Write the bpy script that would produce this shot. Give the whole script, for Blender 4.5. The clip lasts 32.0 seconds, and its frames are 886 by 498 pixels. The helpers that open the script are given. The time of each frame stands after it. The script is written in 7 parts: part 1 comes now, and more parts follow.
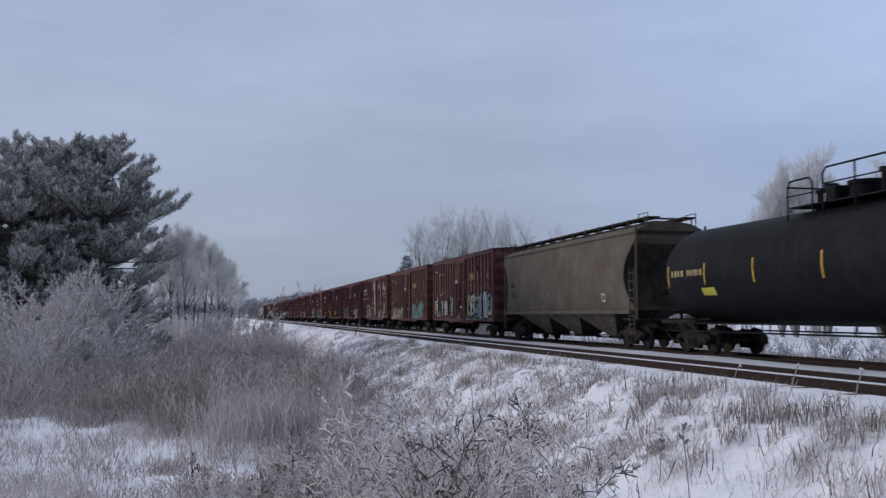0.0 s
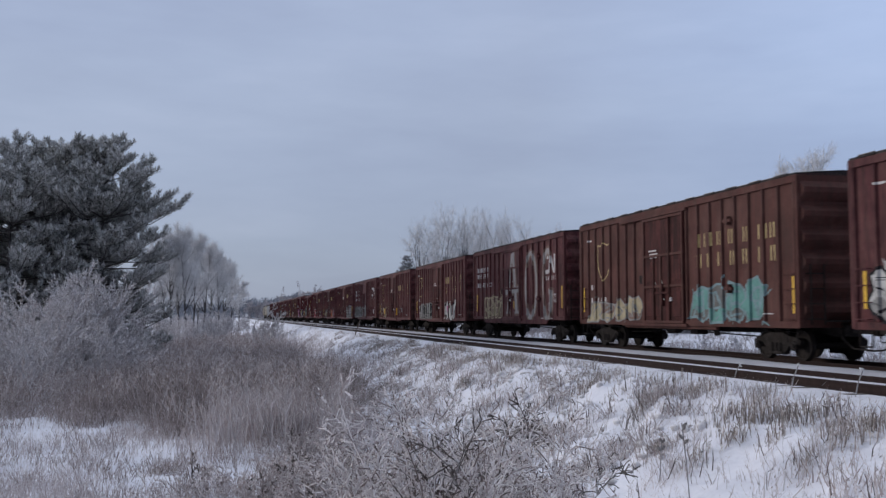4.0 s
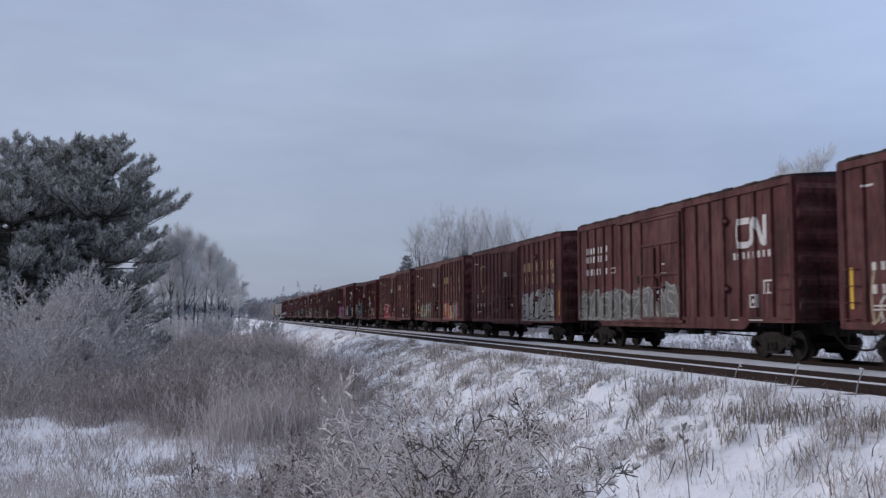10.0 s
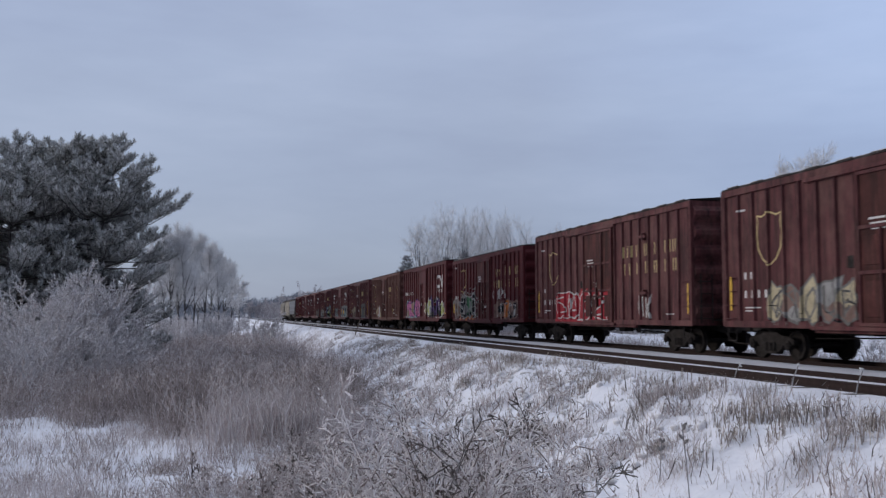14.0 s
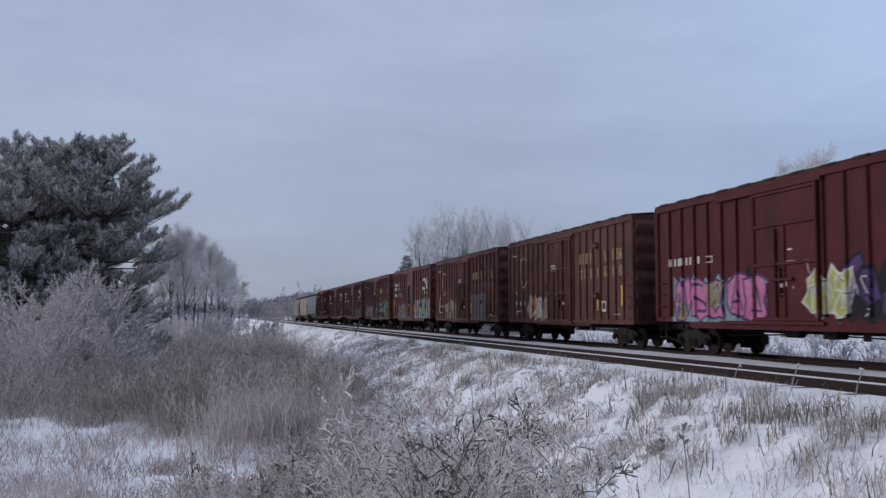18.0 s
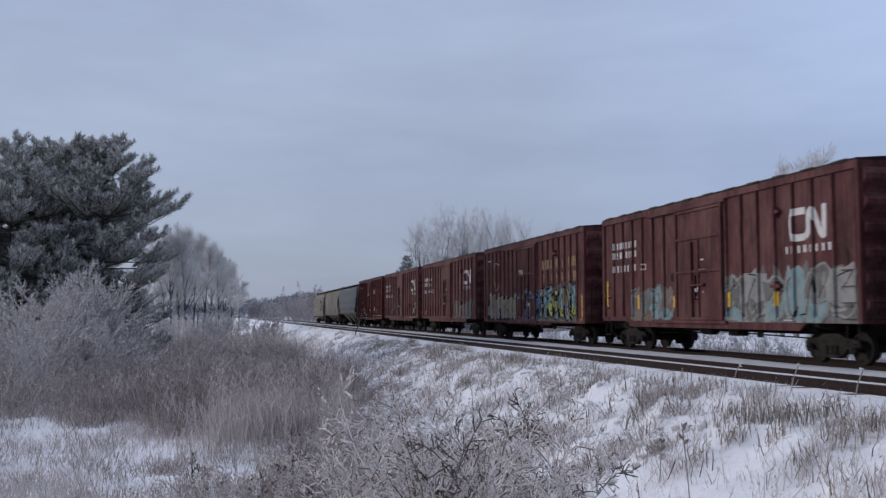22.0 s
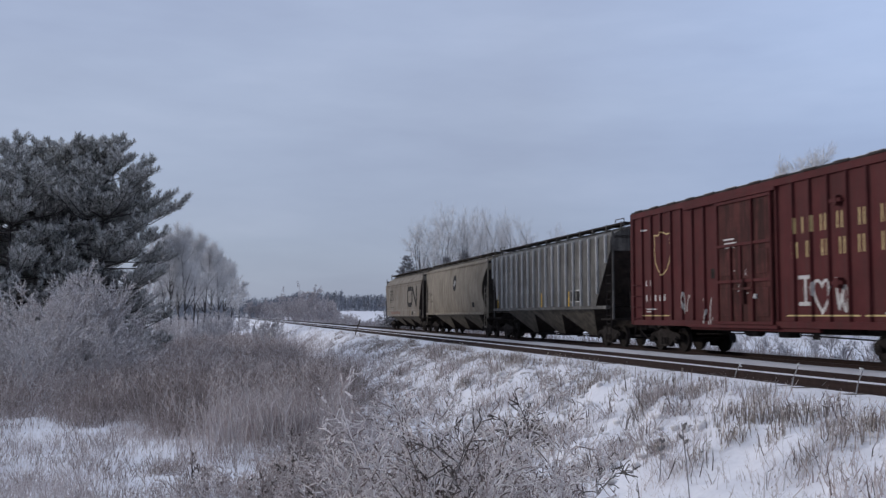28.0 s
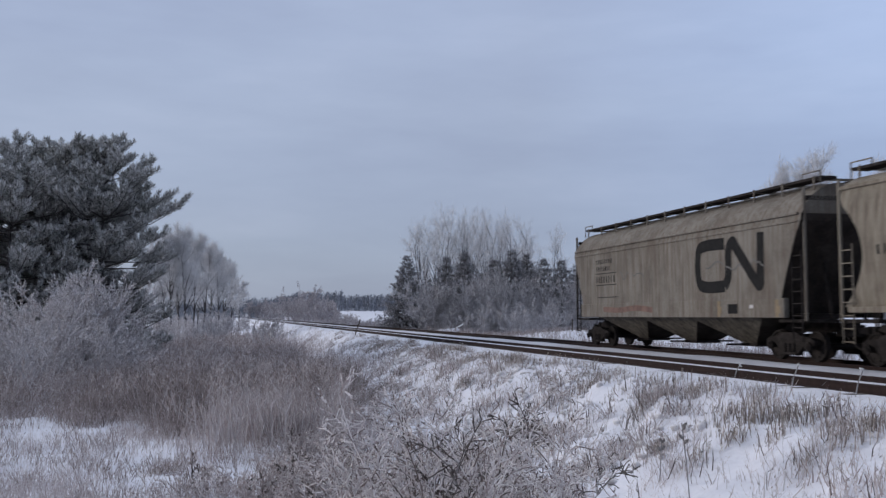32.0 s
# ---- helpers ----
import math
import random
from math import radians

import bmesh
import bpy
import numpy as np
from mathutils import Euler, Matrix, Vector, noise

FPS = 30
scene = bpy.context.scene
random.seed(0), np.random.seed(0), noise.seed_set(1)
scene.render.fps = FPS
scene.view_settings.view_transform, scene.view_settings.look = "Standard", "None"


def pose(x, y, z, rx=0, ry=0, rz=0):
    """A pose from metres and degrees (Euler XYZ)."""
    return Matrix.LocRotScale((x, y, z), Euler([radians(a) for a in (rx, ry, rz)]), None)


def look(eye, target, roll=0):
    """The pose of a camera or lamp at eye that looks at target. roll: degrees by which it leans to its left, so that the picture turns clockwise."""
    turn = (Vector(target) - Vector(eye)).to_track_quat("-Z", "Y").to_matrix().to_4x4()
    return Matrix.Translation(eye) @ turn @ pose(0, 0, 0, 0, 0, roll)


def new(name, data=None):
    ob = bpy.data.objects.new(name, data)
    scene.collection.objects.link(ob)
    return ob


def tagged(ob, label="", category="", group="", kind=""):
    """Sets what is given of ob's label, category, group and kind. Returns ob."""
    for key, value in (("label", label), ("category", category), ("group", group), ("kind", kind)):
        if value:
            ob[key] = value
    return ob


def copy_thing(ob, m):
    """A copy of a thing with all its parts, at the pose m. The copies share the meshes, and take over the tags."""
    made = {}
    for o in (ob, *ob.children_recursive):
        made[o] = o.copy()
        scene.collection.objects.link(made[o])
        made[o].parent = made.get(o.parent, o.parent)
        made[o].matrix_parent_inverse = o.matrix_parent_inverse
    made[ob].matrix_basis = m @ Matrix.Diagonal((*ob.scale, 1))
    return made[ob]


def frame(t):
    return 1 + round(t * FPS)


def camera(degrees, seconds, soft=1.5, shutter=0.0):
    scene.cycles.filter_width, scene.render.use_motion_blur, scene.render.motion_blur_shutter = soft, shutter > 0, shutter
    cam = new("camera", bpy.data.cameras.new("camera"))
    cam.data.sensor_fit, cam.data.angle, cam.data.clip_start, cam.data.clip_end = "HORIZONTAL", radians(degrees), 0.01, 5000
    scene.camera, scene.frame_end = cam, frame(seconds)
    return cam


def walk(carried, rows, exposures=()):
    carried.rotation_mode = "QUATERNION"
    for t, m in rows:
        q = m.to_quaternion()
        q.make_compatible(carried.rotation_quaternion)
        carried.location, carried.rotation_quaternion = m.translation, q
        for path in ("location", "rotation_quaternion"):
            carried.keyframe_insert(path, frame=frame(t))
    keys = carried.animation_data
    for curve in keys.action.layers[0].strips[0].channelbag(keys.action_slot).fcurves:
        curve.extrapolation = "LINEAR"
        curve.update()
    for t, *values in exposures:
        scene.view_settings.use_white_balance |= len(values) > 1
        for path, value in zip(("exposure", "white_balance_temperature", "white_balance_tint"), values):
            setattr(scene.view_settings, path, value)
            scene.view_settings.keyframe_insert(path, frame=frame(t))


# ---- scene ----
# Camera: a tripod beside the line. x runs across the tracks, y along them away from the camera,
# z = 0 is the top of the rails.
YAW, PITCH, EYE = 13.1, 4.06, (0.0, 0.0, 1.24)
cam = camera(50.5, 32.0, soft=1.36, shutter=0.3)
VIEW = pose(*EYE, 90 + PITCH, 0, -YAW)
walk(cam, [(0.0, VIEW), (32.0, VIEW)])
scene.view_settings.exposure = 0.05

# ---- world and sun ----
SUN_UP, SUN_TURN = radians(15), radians(-58)
world = bpy.data.worlds.new("winter_sky")
scene.world = world
world.use_nodes = True


def node(tree, kind, **values):
    n = tree.nodes.new(kind)
    for key, value in values.items():
        if key in n.inputs:
            n.inputs[key].default_value = value
    return n


def ramp(tree, fac, stops):
    n = tree.nodes.new("ShaderNodeValToRGB")
    e = n.color_ramp.elements
    while len(e) < len(stops):
        e.new(0.5)
    for el, (p, c) in zip(e, stops):
        el.position = p
        el.color = (*c, 1) if len(c) == 3 else c
    tree.links.new(fac, n.inputs["Fac"])
    return n.outputs["Color"]


def build_sky():
    t = world.node_tree
    t.nodes.clear()
    out = t.nodes.new("ShaderNodeOutputWorld")
    back = t.nodes.new("ShaderNodeBackground")
    sky = t.nodes.new("ShaderNodeTexSky")
    sky.sky_type, sky.sun_disc = "NISHITA", False
    sky.sun_elevation, sky.sun_rotation = SUN_UP, SUN_TURN
    coord = t.nodes.new("ShaderNodeTexCoord")
    split = t.nodes.new("ShaderNodeSeparateXYZ")
    t.links.new(coord.outputs["Generated"], split.inputs[0])
    # high thin overcast: a little darker and greyer towards the horizon, brightest overhead
    stretch = node(t, "ShaderNodeMapping", Scale=(1.0, 1.0, 4.5))
    t.links.new(coord.outputs["Generated"], stretch.inputs["Vector"])
    clouds = node(t, "ShaderNodeTexNoise", Scale=2.3, Detail=4.0, Roughness=0.5)
    t.links.new(stretch.outputs[0], clouds.inputs["Vector"])
    lift = t.nodes.new("ShaderNodeMath")
    lift.operation = "MULTIPLY_ADD"
    lift.inputs[1].default_value, lift.inputs[2].default_value = 0.15, -0.078
    t.links.new(clouds.outputs["Fac"], lift.inputs[0])
    add = t.nodes.new("ShaderNodeMath")
    t.links.new(split.outputs["Z"], add.inputs[0])
    t.links.new(lift.outputs[0], add.inputs[1])
    overcast = ramp(t, add.outputs[0], SKY_STOPS)
    # thinner, bluer cloud on the side of the line
    side = ramp(t, split.outputs["X"], [(0.30, (0, 0, 0)), (0.75, (1, 1, 1))])
    bluer = t.nodes.new("ShaderNodeMix")
    bluer.data_type, bluer.blend_type = "RGBA", "MULTIPLY"
    bluer.inputs["B"].default_value = (1.12, 1.22, 1.34, 1)
    t.links.new(side, bluer.inputs["Factor"])
    t.links.new(overcast, bluer.inputs["A"])
    banks = node(t, "ShaderNodeTexNoise", Scale=3.4, Detail=5.0, Roughness=0.55)
    t.links.new(stretch.outputs[0], banks.inputs["Vector"])
    mottle = t.nodes.new("ShaderNodeMix")
    mottle.data_type, mottle.blend_type = "RGBA", "MULTIPLY"
    mottle.inputs["Factor"].default_value = 1.0
    t.links.new(bluer.outputs["Result"], mottle.inputs["A"])
    t.links.new(ramp(t, banks.outputs["Fac"], [(0.32, (0.90, 0.90, 0.92)), (0.55, (1.0, 1.0, 1.0)), (0.72, (1.09, 1.075, 1.06))]), mottle.inputs["B"])
    # dimmer away from the dawn
    away = t.nodes.new("ShaderNodeMix")
    away.data_type, away.blend_type = "RGBA", "MULTIPLY"
    away.inputs["Factor"].default_value = 1.0
    t.links.new(mottle.outputs["Result"], away.inputs["A"])
    flip = t.nodes.new("ShaderNodeMath")
    flip.operation = "MULTIPLY_ADD"
    flip.inputs[1].default_value, flip.inputs[2].default_value = 0.5, 0.5
    t.links.new(split.outputs["Y"], flip.inputs[0])
    t.links.new(ramp(t, flip.outputs[0], [(0.05, (0.45, 0.46, 0.48)), (0.45, (0.86, 0.87, 0.88)), (0.62, (1, 1, 1))]), away.inputs["B"])
    overcast = away.outputs["Result"]
    scale = t.nodes.new("ShaderNodeMix")
    scale.data_type, scale.blend_type = "RGBA", "ADD"
    scale.inputs["Factor"].default_value = 0.012
    t.links.new(overcast, scale.inputs["A"])
    t.links.new(sky.outputs["Color"], scale.inputs["B"])
    t.links.new(scale.outputs["Result"], back.inputs["Color"])
    back.inputs["Strength"].default_value = 1.0
    t.links.new(back.outputs[0], out.inputs[0])


SKY_STOPS = [(0.0, (0.262, 0.312, 0.43)), (0.05, (0.285, 0.338, 0.465)), (0.12, (0.30, 0.353, 0.49)),
             (0.22, (0.342, 0.402, 0.55)), (0.36, (0.365, 0.435, 0.61)), (0.60, (0.54, 0.595, 0.72)), (1.0, (0.92, 0.96, 1.05))]
build_sky()
sun = new("sun", bpy.data.lights.new("sun", "SUN"))
sun.data.energy, sun.data.angle, sun.data.color = 1.35, radians(14), (1.0, 0.93, 0.86)
SUN_WAY = Vector((math.sin(SUN_TURN) * math.cos(SUN_UP), math.cos(SUN_TURN) * math.cos(SUN_UP), math.sin(SUN_UP)))
sun.matrix_world = look((0, 0, 60), tuple(Vector((0, 0, 60)) - SUN_WAY))


# ---- materials ----
def material(name, colors, scale=3.0, rough=0.8, metal=0.0, bump=0.1, stretch=(1, 1, 1), fine=40.0, island=0.0,
             per_object=0.0, streak=None, stops=None, spec=0.3, up=None, blotch=None, band=None):
    """Procedural surface: two scales of noise between the colours, streaks, tint per piece, frost on what faces up."""
    m = bpy.data.materials.new(name)
    m.use_nodes = True
    t = m.node_tree
    b = t.nodes["Principled BSDF"]
    coord = t.nodes.new("ShaderNodeTexCoord")
    mp = node(t, "ShaderNodeMapping", Scale=stretch)
    t.links.new(coord.outputs["Object"], mp.inputs["Vector"])
    big = node(t, "ShaderNodeTexNoise", Scale=scale, Detail=6.0, Roughness=0.62)
    small = node(t, "ShaderNodeTexNoise", Scale=fine, Detail=3.0)
    for n in (big, small):
        t.links.new(mp.outputs[0], n.inputs["Vector"])
    mix = t.nodes.new("ShaderNodeMix")
    mix.inputs["Factor"].default_value = 0.3
    t.links.new(big.outputs["Fac"], mix.inputs["A"])
    t.links.new(small.outputs["Fac"], mix.inputs["B"])
    k = len(colors)
    stops = stops or [0.32 + 0.36 * i / max(1, k - 1) for i in range(k)]
    col = ramp(t, mix.outputs["Result"], list(zip(stops, colors)))

    def blend(fac, a, other, kind="MIX"):
        n = t.nodes.new("ShaderNodeMix")
        n.data_type, n.blend_type = "RGBA", kind
        if isinstance(fac, float):
            n.inputs["Factor"].default_value = fac
        else:
            t.links.new(fac, n.inputs["Factor"])
        t.links.new(a, n.inputs["A"])
        if isinstance(other, tuple):
            n.inputs["B"].default_value = (*other, 1)
        else:
            t.links.new(other, n.inputs["B"])
        return n.outputs["Result"]

    if streak:
        tint, amount = streak
        sm = node(t, "ShaderNodeMapping", Scale=(7, 7, 0.45))
        t.links.new(coord.outputs["Object"], sm.inputs["Vector"])
        sn = node(t, "ShaderNodeTexNoise", Scale=1.0, Detail=5.0, Roughness=0.7)
        t.links.new(sm.outputs[0], sn.inputs["Vector"])
        f = ramp(t, sn.outputs["Fac"], [(0.44, (0, 0, 0)), (0.64, (amount,) * 3)])
        col = blend(f, col, tint)
    if blotch:
        tint, amount, size, low, high = blotch
        bm_ = node(t, "ShaderNodeMapping", Location=(3.7, 1.3, 5.1), Scale=(1, 1, 0.55))
        t.links.new(coord.outputs["Object"], bm_.inputs["Vector"])
        bn = node(t, "ShaderNodeTexNoise", Scale=size, Detail=7.0, Roughness=0.68)
        t.links.new(bm_.outputs[0], bn.inputs["Vector"])
        f = ramp(t, bn.outputs["Fac"], [(low, (0, 0, 0)), (high, (amount,) * 3)])
        col = blend(f, col, tint)
    if band:
        # a strip of dirt along the line, broken up by noise
        tint, edges = band
        sx = t.nodes.new("ShaderNodeSeparateXYZ")
        t.links.new(coord.outputs["Object"], sx.inputs[0])
        shift = t.nodes.new("ShaderNodeMath")
        shift.operation = "MULTIPLY_ADD"
        shift.inputs[1].default_value, shift.inputs[2].default_value = 1.0 / 30.0, 0.0
        t.links.new(sx.outputs["X"], shift.inputs[0])
        f = ramp(t, shift.outputs[0], [(p / 30.0, (v,) * 3) for p, v in edges])
        dirt = ramp(t, small.outputs["Fac"], [(0.30, (0.45,) * 3), (0.65, (1.0,) * 3)])
        col = blend(blend(1.0, f, dirt, "MULTIPLY"), col, tint)
    if up:
        tint, amount, low, high = up
        geo = t.nodes.new("ShaderNodeNewGeometry")
        sp = t.nodes.new("ShaderNodeSeparateXYZ")
        t.links.new(geo.outputs["Normal"], sp.inputs[0])
        f = ramp(t, sp.outputs["Z"], [(low, (0, 0, 0)), (high, (amount,) * 3)])
        col = blend(f, col, tint)
    if island or per_object:
        if island:
            src = t.nodes.new("ShaderNodeNewGeometry").outputs["Random Per Island"]
        else:
            src = t.nodes.new("ShaderNodeObjectInfo").outputs["Random"]
        a = island or per_object
        f = ramp(t, src, [(0.0, (1 - a,) * 3), (1.0, (1.0,) * 3)])
        col = blend(1.0, col, f, "MULTIPLY")
    t.links.new(col, b.inputs["Base Color"])
    b.inputs["Roughness"].default_value, b.inputs["Metallic"].default_value = rough, metal
    b.inputs["Specular IOR Level"].default_value = spec
    if bump:
        bp = node(t, "ShaderNodeBump", Strength=bump, Distance=0.02)
        t.links.new(small.outputs["Fac"], bp.inputs["Height"])
        t.links.new(bp.outputs[0], b.inputs["Normal"])
    return m


SNOW = material("snow", [(0.548, 0.553, 0.612), (0.676, 0.684, 0.752), (0.768, 0.774, 0.832)], scale=0.7, fine=9.0, bump=0.5, rough=0.75,
                band=((0.20, 0.195, 0.205), [(12.9, 0.0), (13.4, 0.55), (14.4, 0.42), (15.1, 0.75), (17.6, 0.75), (18.6, 0.0)]))
CLOD = material("snow_and_turf", [(0.42, 0.39, 0.385), (0.66, 0.65, 0.675), (0.79, 0.785, 0.82)], scale=2.0, fine=14.0, bump=0.5, rough=0.85, island=0.15)
BALLAST = material("grimy_ballast", [(0.045, 0.04, 0.038), (0.10, 0.092, 0.088), (0.22, 0.21, 0.21), (0.45, 0.44, 0.46)], scale=1.3, fine=22, bump=0.8, rough=0.95, spec=0.05)
RAIL_STEEL = material("rusty_rail", [(0.017, 0.0105, 0.010), (0.038, 0.023, 0.021)], scale=6, rough=0.8, metal=0.05, spec=0.15)
TIE_WOOD = material("weathered_tie", [(0.05, 0.042, 0.04), (0.12, 0.10, 0.09)], scale=5, stretch=(0.3, 3, 3), per_object=0.4)
MAROON = material("boxcar_maroon", [(0.052, 0.0105, 0.0135), (0.074, 0.0135, 0.017), (0.095, 0.020, 0.0225)], scale=1.2, fine=25, rough=0.6, bump=0.05, spec=0.1,
                  streak=((0.04, 0.014, 0.015), 0.4), blotch=((0.022, 0.010, 0.011), 0.55, 0.9, 0.50, 0.72), per_object=0.08)
BROWN = [material("boxcar_brown", [(0.047, 0.0175, 0.0195), (0.104, 0.0345, 0.038), (0.16, 0.063, 0.064)], scale=0.8, fine=25, rough=0.65, spec=0.1,
                  bump=0.05, streak=((0.024, 0.013, 0.013), 0.85), blotch=((0.15, 0.075, 0.068), 0.7, 1.1, 0.47, 0.68), per_object=0.15),
         material("boxcar_red", [(0.06, 0.014, 0.015), (0.08, 0.017, 0.019), (0.098, 0.026, 0.026)], scale=1.2, fine=25, rough=0.62, spec=0.1,
                  bump=0.05, streak=((0.06, 0.03, 0.028), 0.45), blotch=((0.045, 0.017, 0.017), 0.55, 0.9, 0.50, 0.72), per_object=0.1),
         material("boxcar_faded", [(0.046, 0.02, 0.018), (0.088, 0.036, 0.031), (0.128, 0.058, 0.05)], scale=0.8, fine=25, rough=0.7, spec=0.1,
                  bump=0.06, streak=((0.06, 0.038, 0.032), 0.6), blotch=((0.15, 0.085, 0.072), 0.55, 0.9, 0.50, 0.72), per_object=0.1)]
UNDER = material("grimy_steel", [(0.014, 0.0125, 0.012), (0.029, 0.025, 0.0235), (0.048, 0.041, 0.039)], scale=5, rough=0.9, spec=0.05, blotch=((0.085, 0.078, 0.078), 0.3, 3.0, 0.55, 0.8))
WHEEL = material("wheel_steel", [(0.014, 0.012, 0.0115), (0.035, 0.029, 0.027)], scale=4, rough=0.75, metal=0.1, spec=0.1)
BEIGE = material("hopper_beige", [(0.15, 0.132, 0.106), (0.225, 0.20, 0.16), (0.27, 0.24, 0.195)], scale=0.6, fine=18, rough=0.65, bump=0.04,
                 spec=0.15, streak=((0.10, 0.076, 0.06), 0.8), blotch=((0.105, 0.082, 0.062), 0.75, 0.8, 0.50, 0.70))
TAN = material("hopper_tan", [(0.052, 0.044, 0.036), (0.10, 0.085, 0.068), (0.15, 0.128, 0.104)], scale=0.7, fine=18, rough=0.7, bump=0.04,
               spec=0.15, streak=((0.05, 0.04, 0.033), 0.45), blotch=((0.13, 0.066, 0.043), 0.55, 0.6, 0.50, 0.70))
GREYH = material("hopper_grey", [(0.04, 0.038, 0.036), (0.115, 0.111, 0.106), (0.20, 0.195, 0.188)], scale=1.0, fine=18, rough=0.65, bump=0.04,
                 streak=((0.030, 0.027, 0.026), 0.95), blotch=((0.035, 0.032, 0.030), 0.8, 1.1, 0.48, 0.66))
CNGREY = material("hopper_light_grey", [(0.10, 0.09, 0.078), (0.185, 0.17, 0.148), (0.245, 0.228, 0.2)], scale=0.9, fine=18, rough=0.7, bump=0.04, spec=0.15,
                  streak=((0.105, 0.078, 0.06), 0.85), blotch=((0.11, 0.085, 0.066), 0.7, 0.9, 0.52, 0.72))
CHUTE = material("chute_grime", [(0.04, 0.034, 0.027), (0.10, 0.086, 0.068), (0.17, 0.148, 0.118)], scale=1.6, fine=18, rough=0.8, bump=0.05, streak=((0.018, 0.015, 0.013), 0.8))
DOOR_BROWN = material("boxcar_door_brown", [(0.04, 0.0145, 0.0135), (0.088, 0.028, 0.026), (0.135, 0.05, 0.044)], scale=1.6, fine=25, rough=0.7, spec=0.1, bump=0.06, streak=((0.02, 0.012, 0.011), 0.85), per_object=0.25)
# Near-black grime, with the shade of slopes turned from the light mixed in.
GRIME_SHADE = material("grime_and_shade", [(0.014, 0.012, 0.011), (0.030, 0.025, 0.023), (0.062, 0.052, 0.046)], scale=1.5, fine=18, rough=0.85, bump=0.05, spec=0.1, streak=((0.05, 0.038, 0.03), 0.5))
ROOF_GRIME = material("roof_grime", [(0.014, 0.013, 0.0135), (0.032, 0.028, 0.028), (0.07, 0.06, 0.058)], scale=2.5, fine=18, rough=0.85, bump=0.08, spec=0.1, up=((0.62, 0.62, 0.65), 0.8, 0.55, 0.95))
ROOF_FROST = material("roof_frost", [(0.03, 0.028, 0.028), (0.34, 0.34, 0.36), (0.62, 0.62, 0.65)], scale=1.6, fine=30, rough=0.9, bump=0.1, spec=0.1)
# Rounded hopper ends: dirt, and the shade of the recess put into the colour.
END_SHADE = material("grimy_shaded_sheet", [(0.02, 0.018, 0.016), (0.04, 0.036, 0.032), (0.075, 0.067, 0.058)], scale=1.5, fine=18, rough=0.85, bump=0.05, spec=0.1, streak=((0.02, 0.017, 0.015), 0.7))
TANK = material("tank_black", [(0.0048, 0.0052, 0.0072), (0.0078, 0.0084, 0.0112), (0.015, 0.0155, 0.0185)], scale=1.0, fine=20, rough=0.62, bump=0.03, spec=0.06,
                streak=((0.022, 0.021, 0.021), 0.4))


# ---- mesh helpers ----
def part(name, bm, mat, parent=None, label="", m=None):
    """Links a bmesh as one mesh object under its thing or part."""
    me = bpy.data.meshes.new(name)
    bm.to_mesh(me)
    bm.free()
    return part_of(name, me, mat, parent, label, m)


def part_of(name, me, mat, parent=None, label="", m=None):
    if mat and not me.materials:
        me.materials.append(mat)
    ob = new(name, me)
    ob.parent = parent
    if m is not None:
        ob.matrix_basis = m
    if label:
        tagged(ob, label)
    return ob


def box(bm, x0, x1, y0, y1, z0, z1, bevel=0.0):
    r = bmesh.ops.create_cube(bm, size=1.0, matrix=Matrix.Translation(((x0 + x1) / 2, (y0 + y1) / 2, (z0 + z1) / 2))
                              @ Matrix.Diagonal((abs(x1 - x0), abs(y1 - y0), abs(z1 - z0), 1)))
    if bevel:
        es = {e for v in r["verts"] for e in v.link_edges}
        bmesh.ops.bevel(bm, geom=list(es), offset=bevel, segments=1, affect="EDGES")
    return bm


def rod(bm, a, b, r, n=6, r2=None):
    a, b = Vector(a), Vector(b)
    d = b - a
    m = Matrix.Translation((a + b) / 2) @ d.to_track_quat("Z", "Y").to_matrix().to_4x4()
    bmesh.ops.create_cone(bm, cap_ends=True, segments=n, radius1=r, radius2=r if r2 is None else r2, depth=d.length, matrix=m)
    return bm


def pipe(bm, pts, r, n=6):
    for a, b in zip(pts, pts[1:]):
        rod(bm, a, b, r, n)
    return bm


def prism(bm, pts, axis, a, b):
    """Extrudes a 2D outline along an axis from a to b; outline in the two other axes, in xyz order."""
    def place(p, c):
        q = list(p)
        q.insert("xyz".index(axis), c)
        return bm.verts.new(q)
    lo, hi = [place(p, a) for p in pts], [place(p, b) for p in pts]
    n = len(pts)
    for i in range(n):
        bm.faces.new((lo[i], lo[(i + 1) % n], hi[(i + 1) % n], hi[i]))
    bm.faces.new(lo[::-1])
    bm.faces.new(hi)
    bmesh.ops.recalc_face_normals(bm, faces=bm.faces)
    return bm


def loft(bm, rings, close=True, caps=True):
    vs = [[bm.verts.new(p) for p in r] for r in rings]
    n = len(vs[0])
    for a, b in zip(vs, vs[1:]):
        for i in range(n if close else n - 1):
            j = (i + 1) % n
            bm.faces.new((a[i], a[j], b[j], b[i]))
    if caps and close:
        bm.faces.new(vs[0][::-1])
        bm.faces.new(vs[-1])
    bmesh.ops.recalc_face_normals(bm, faces=bm.faces)
    return bm


def B():
    return bmesh.new()


def array_mesh(name, verts, faces_n, loops):
    """A mesh from arrays: vertices, corners per face, corner indices."""
    me = bpy.data.meshes.new(name)
    me.vertices.add(len(verts))
    me.vertices.foreach_set("co", np.asarray(verts, np.float32).ravel())
    me.loops.add(len(loops))
    me.loops.foreach_set("vertex_index", np.asarray(loops, np.int32))
    me.polygons.add(len(faces_n))
    starts = np.concatenate([[0], np.cumsum(faces_n)[:-1]]).astype(np.int32)
    me.polygons.foreach_set("loop_start", starts)
    me.update(calc_edges=True)
    me.validate()
    return me


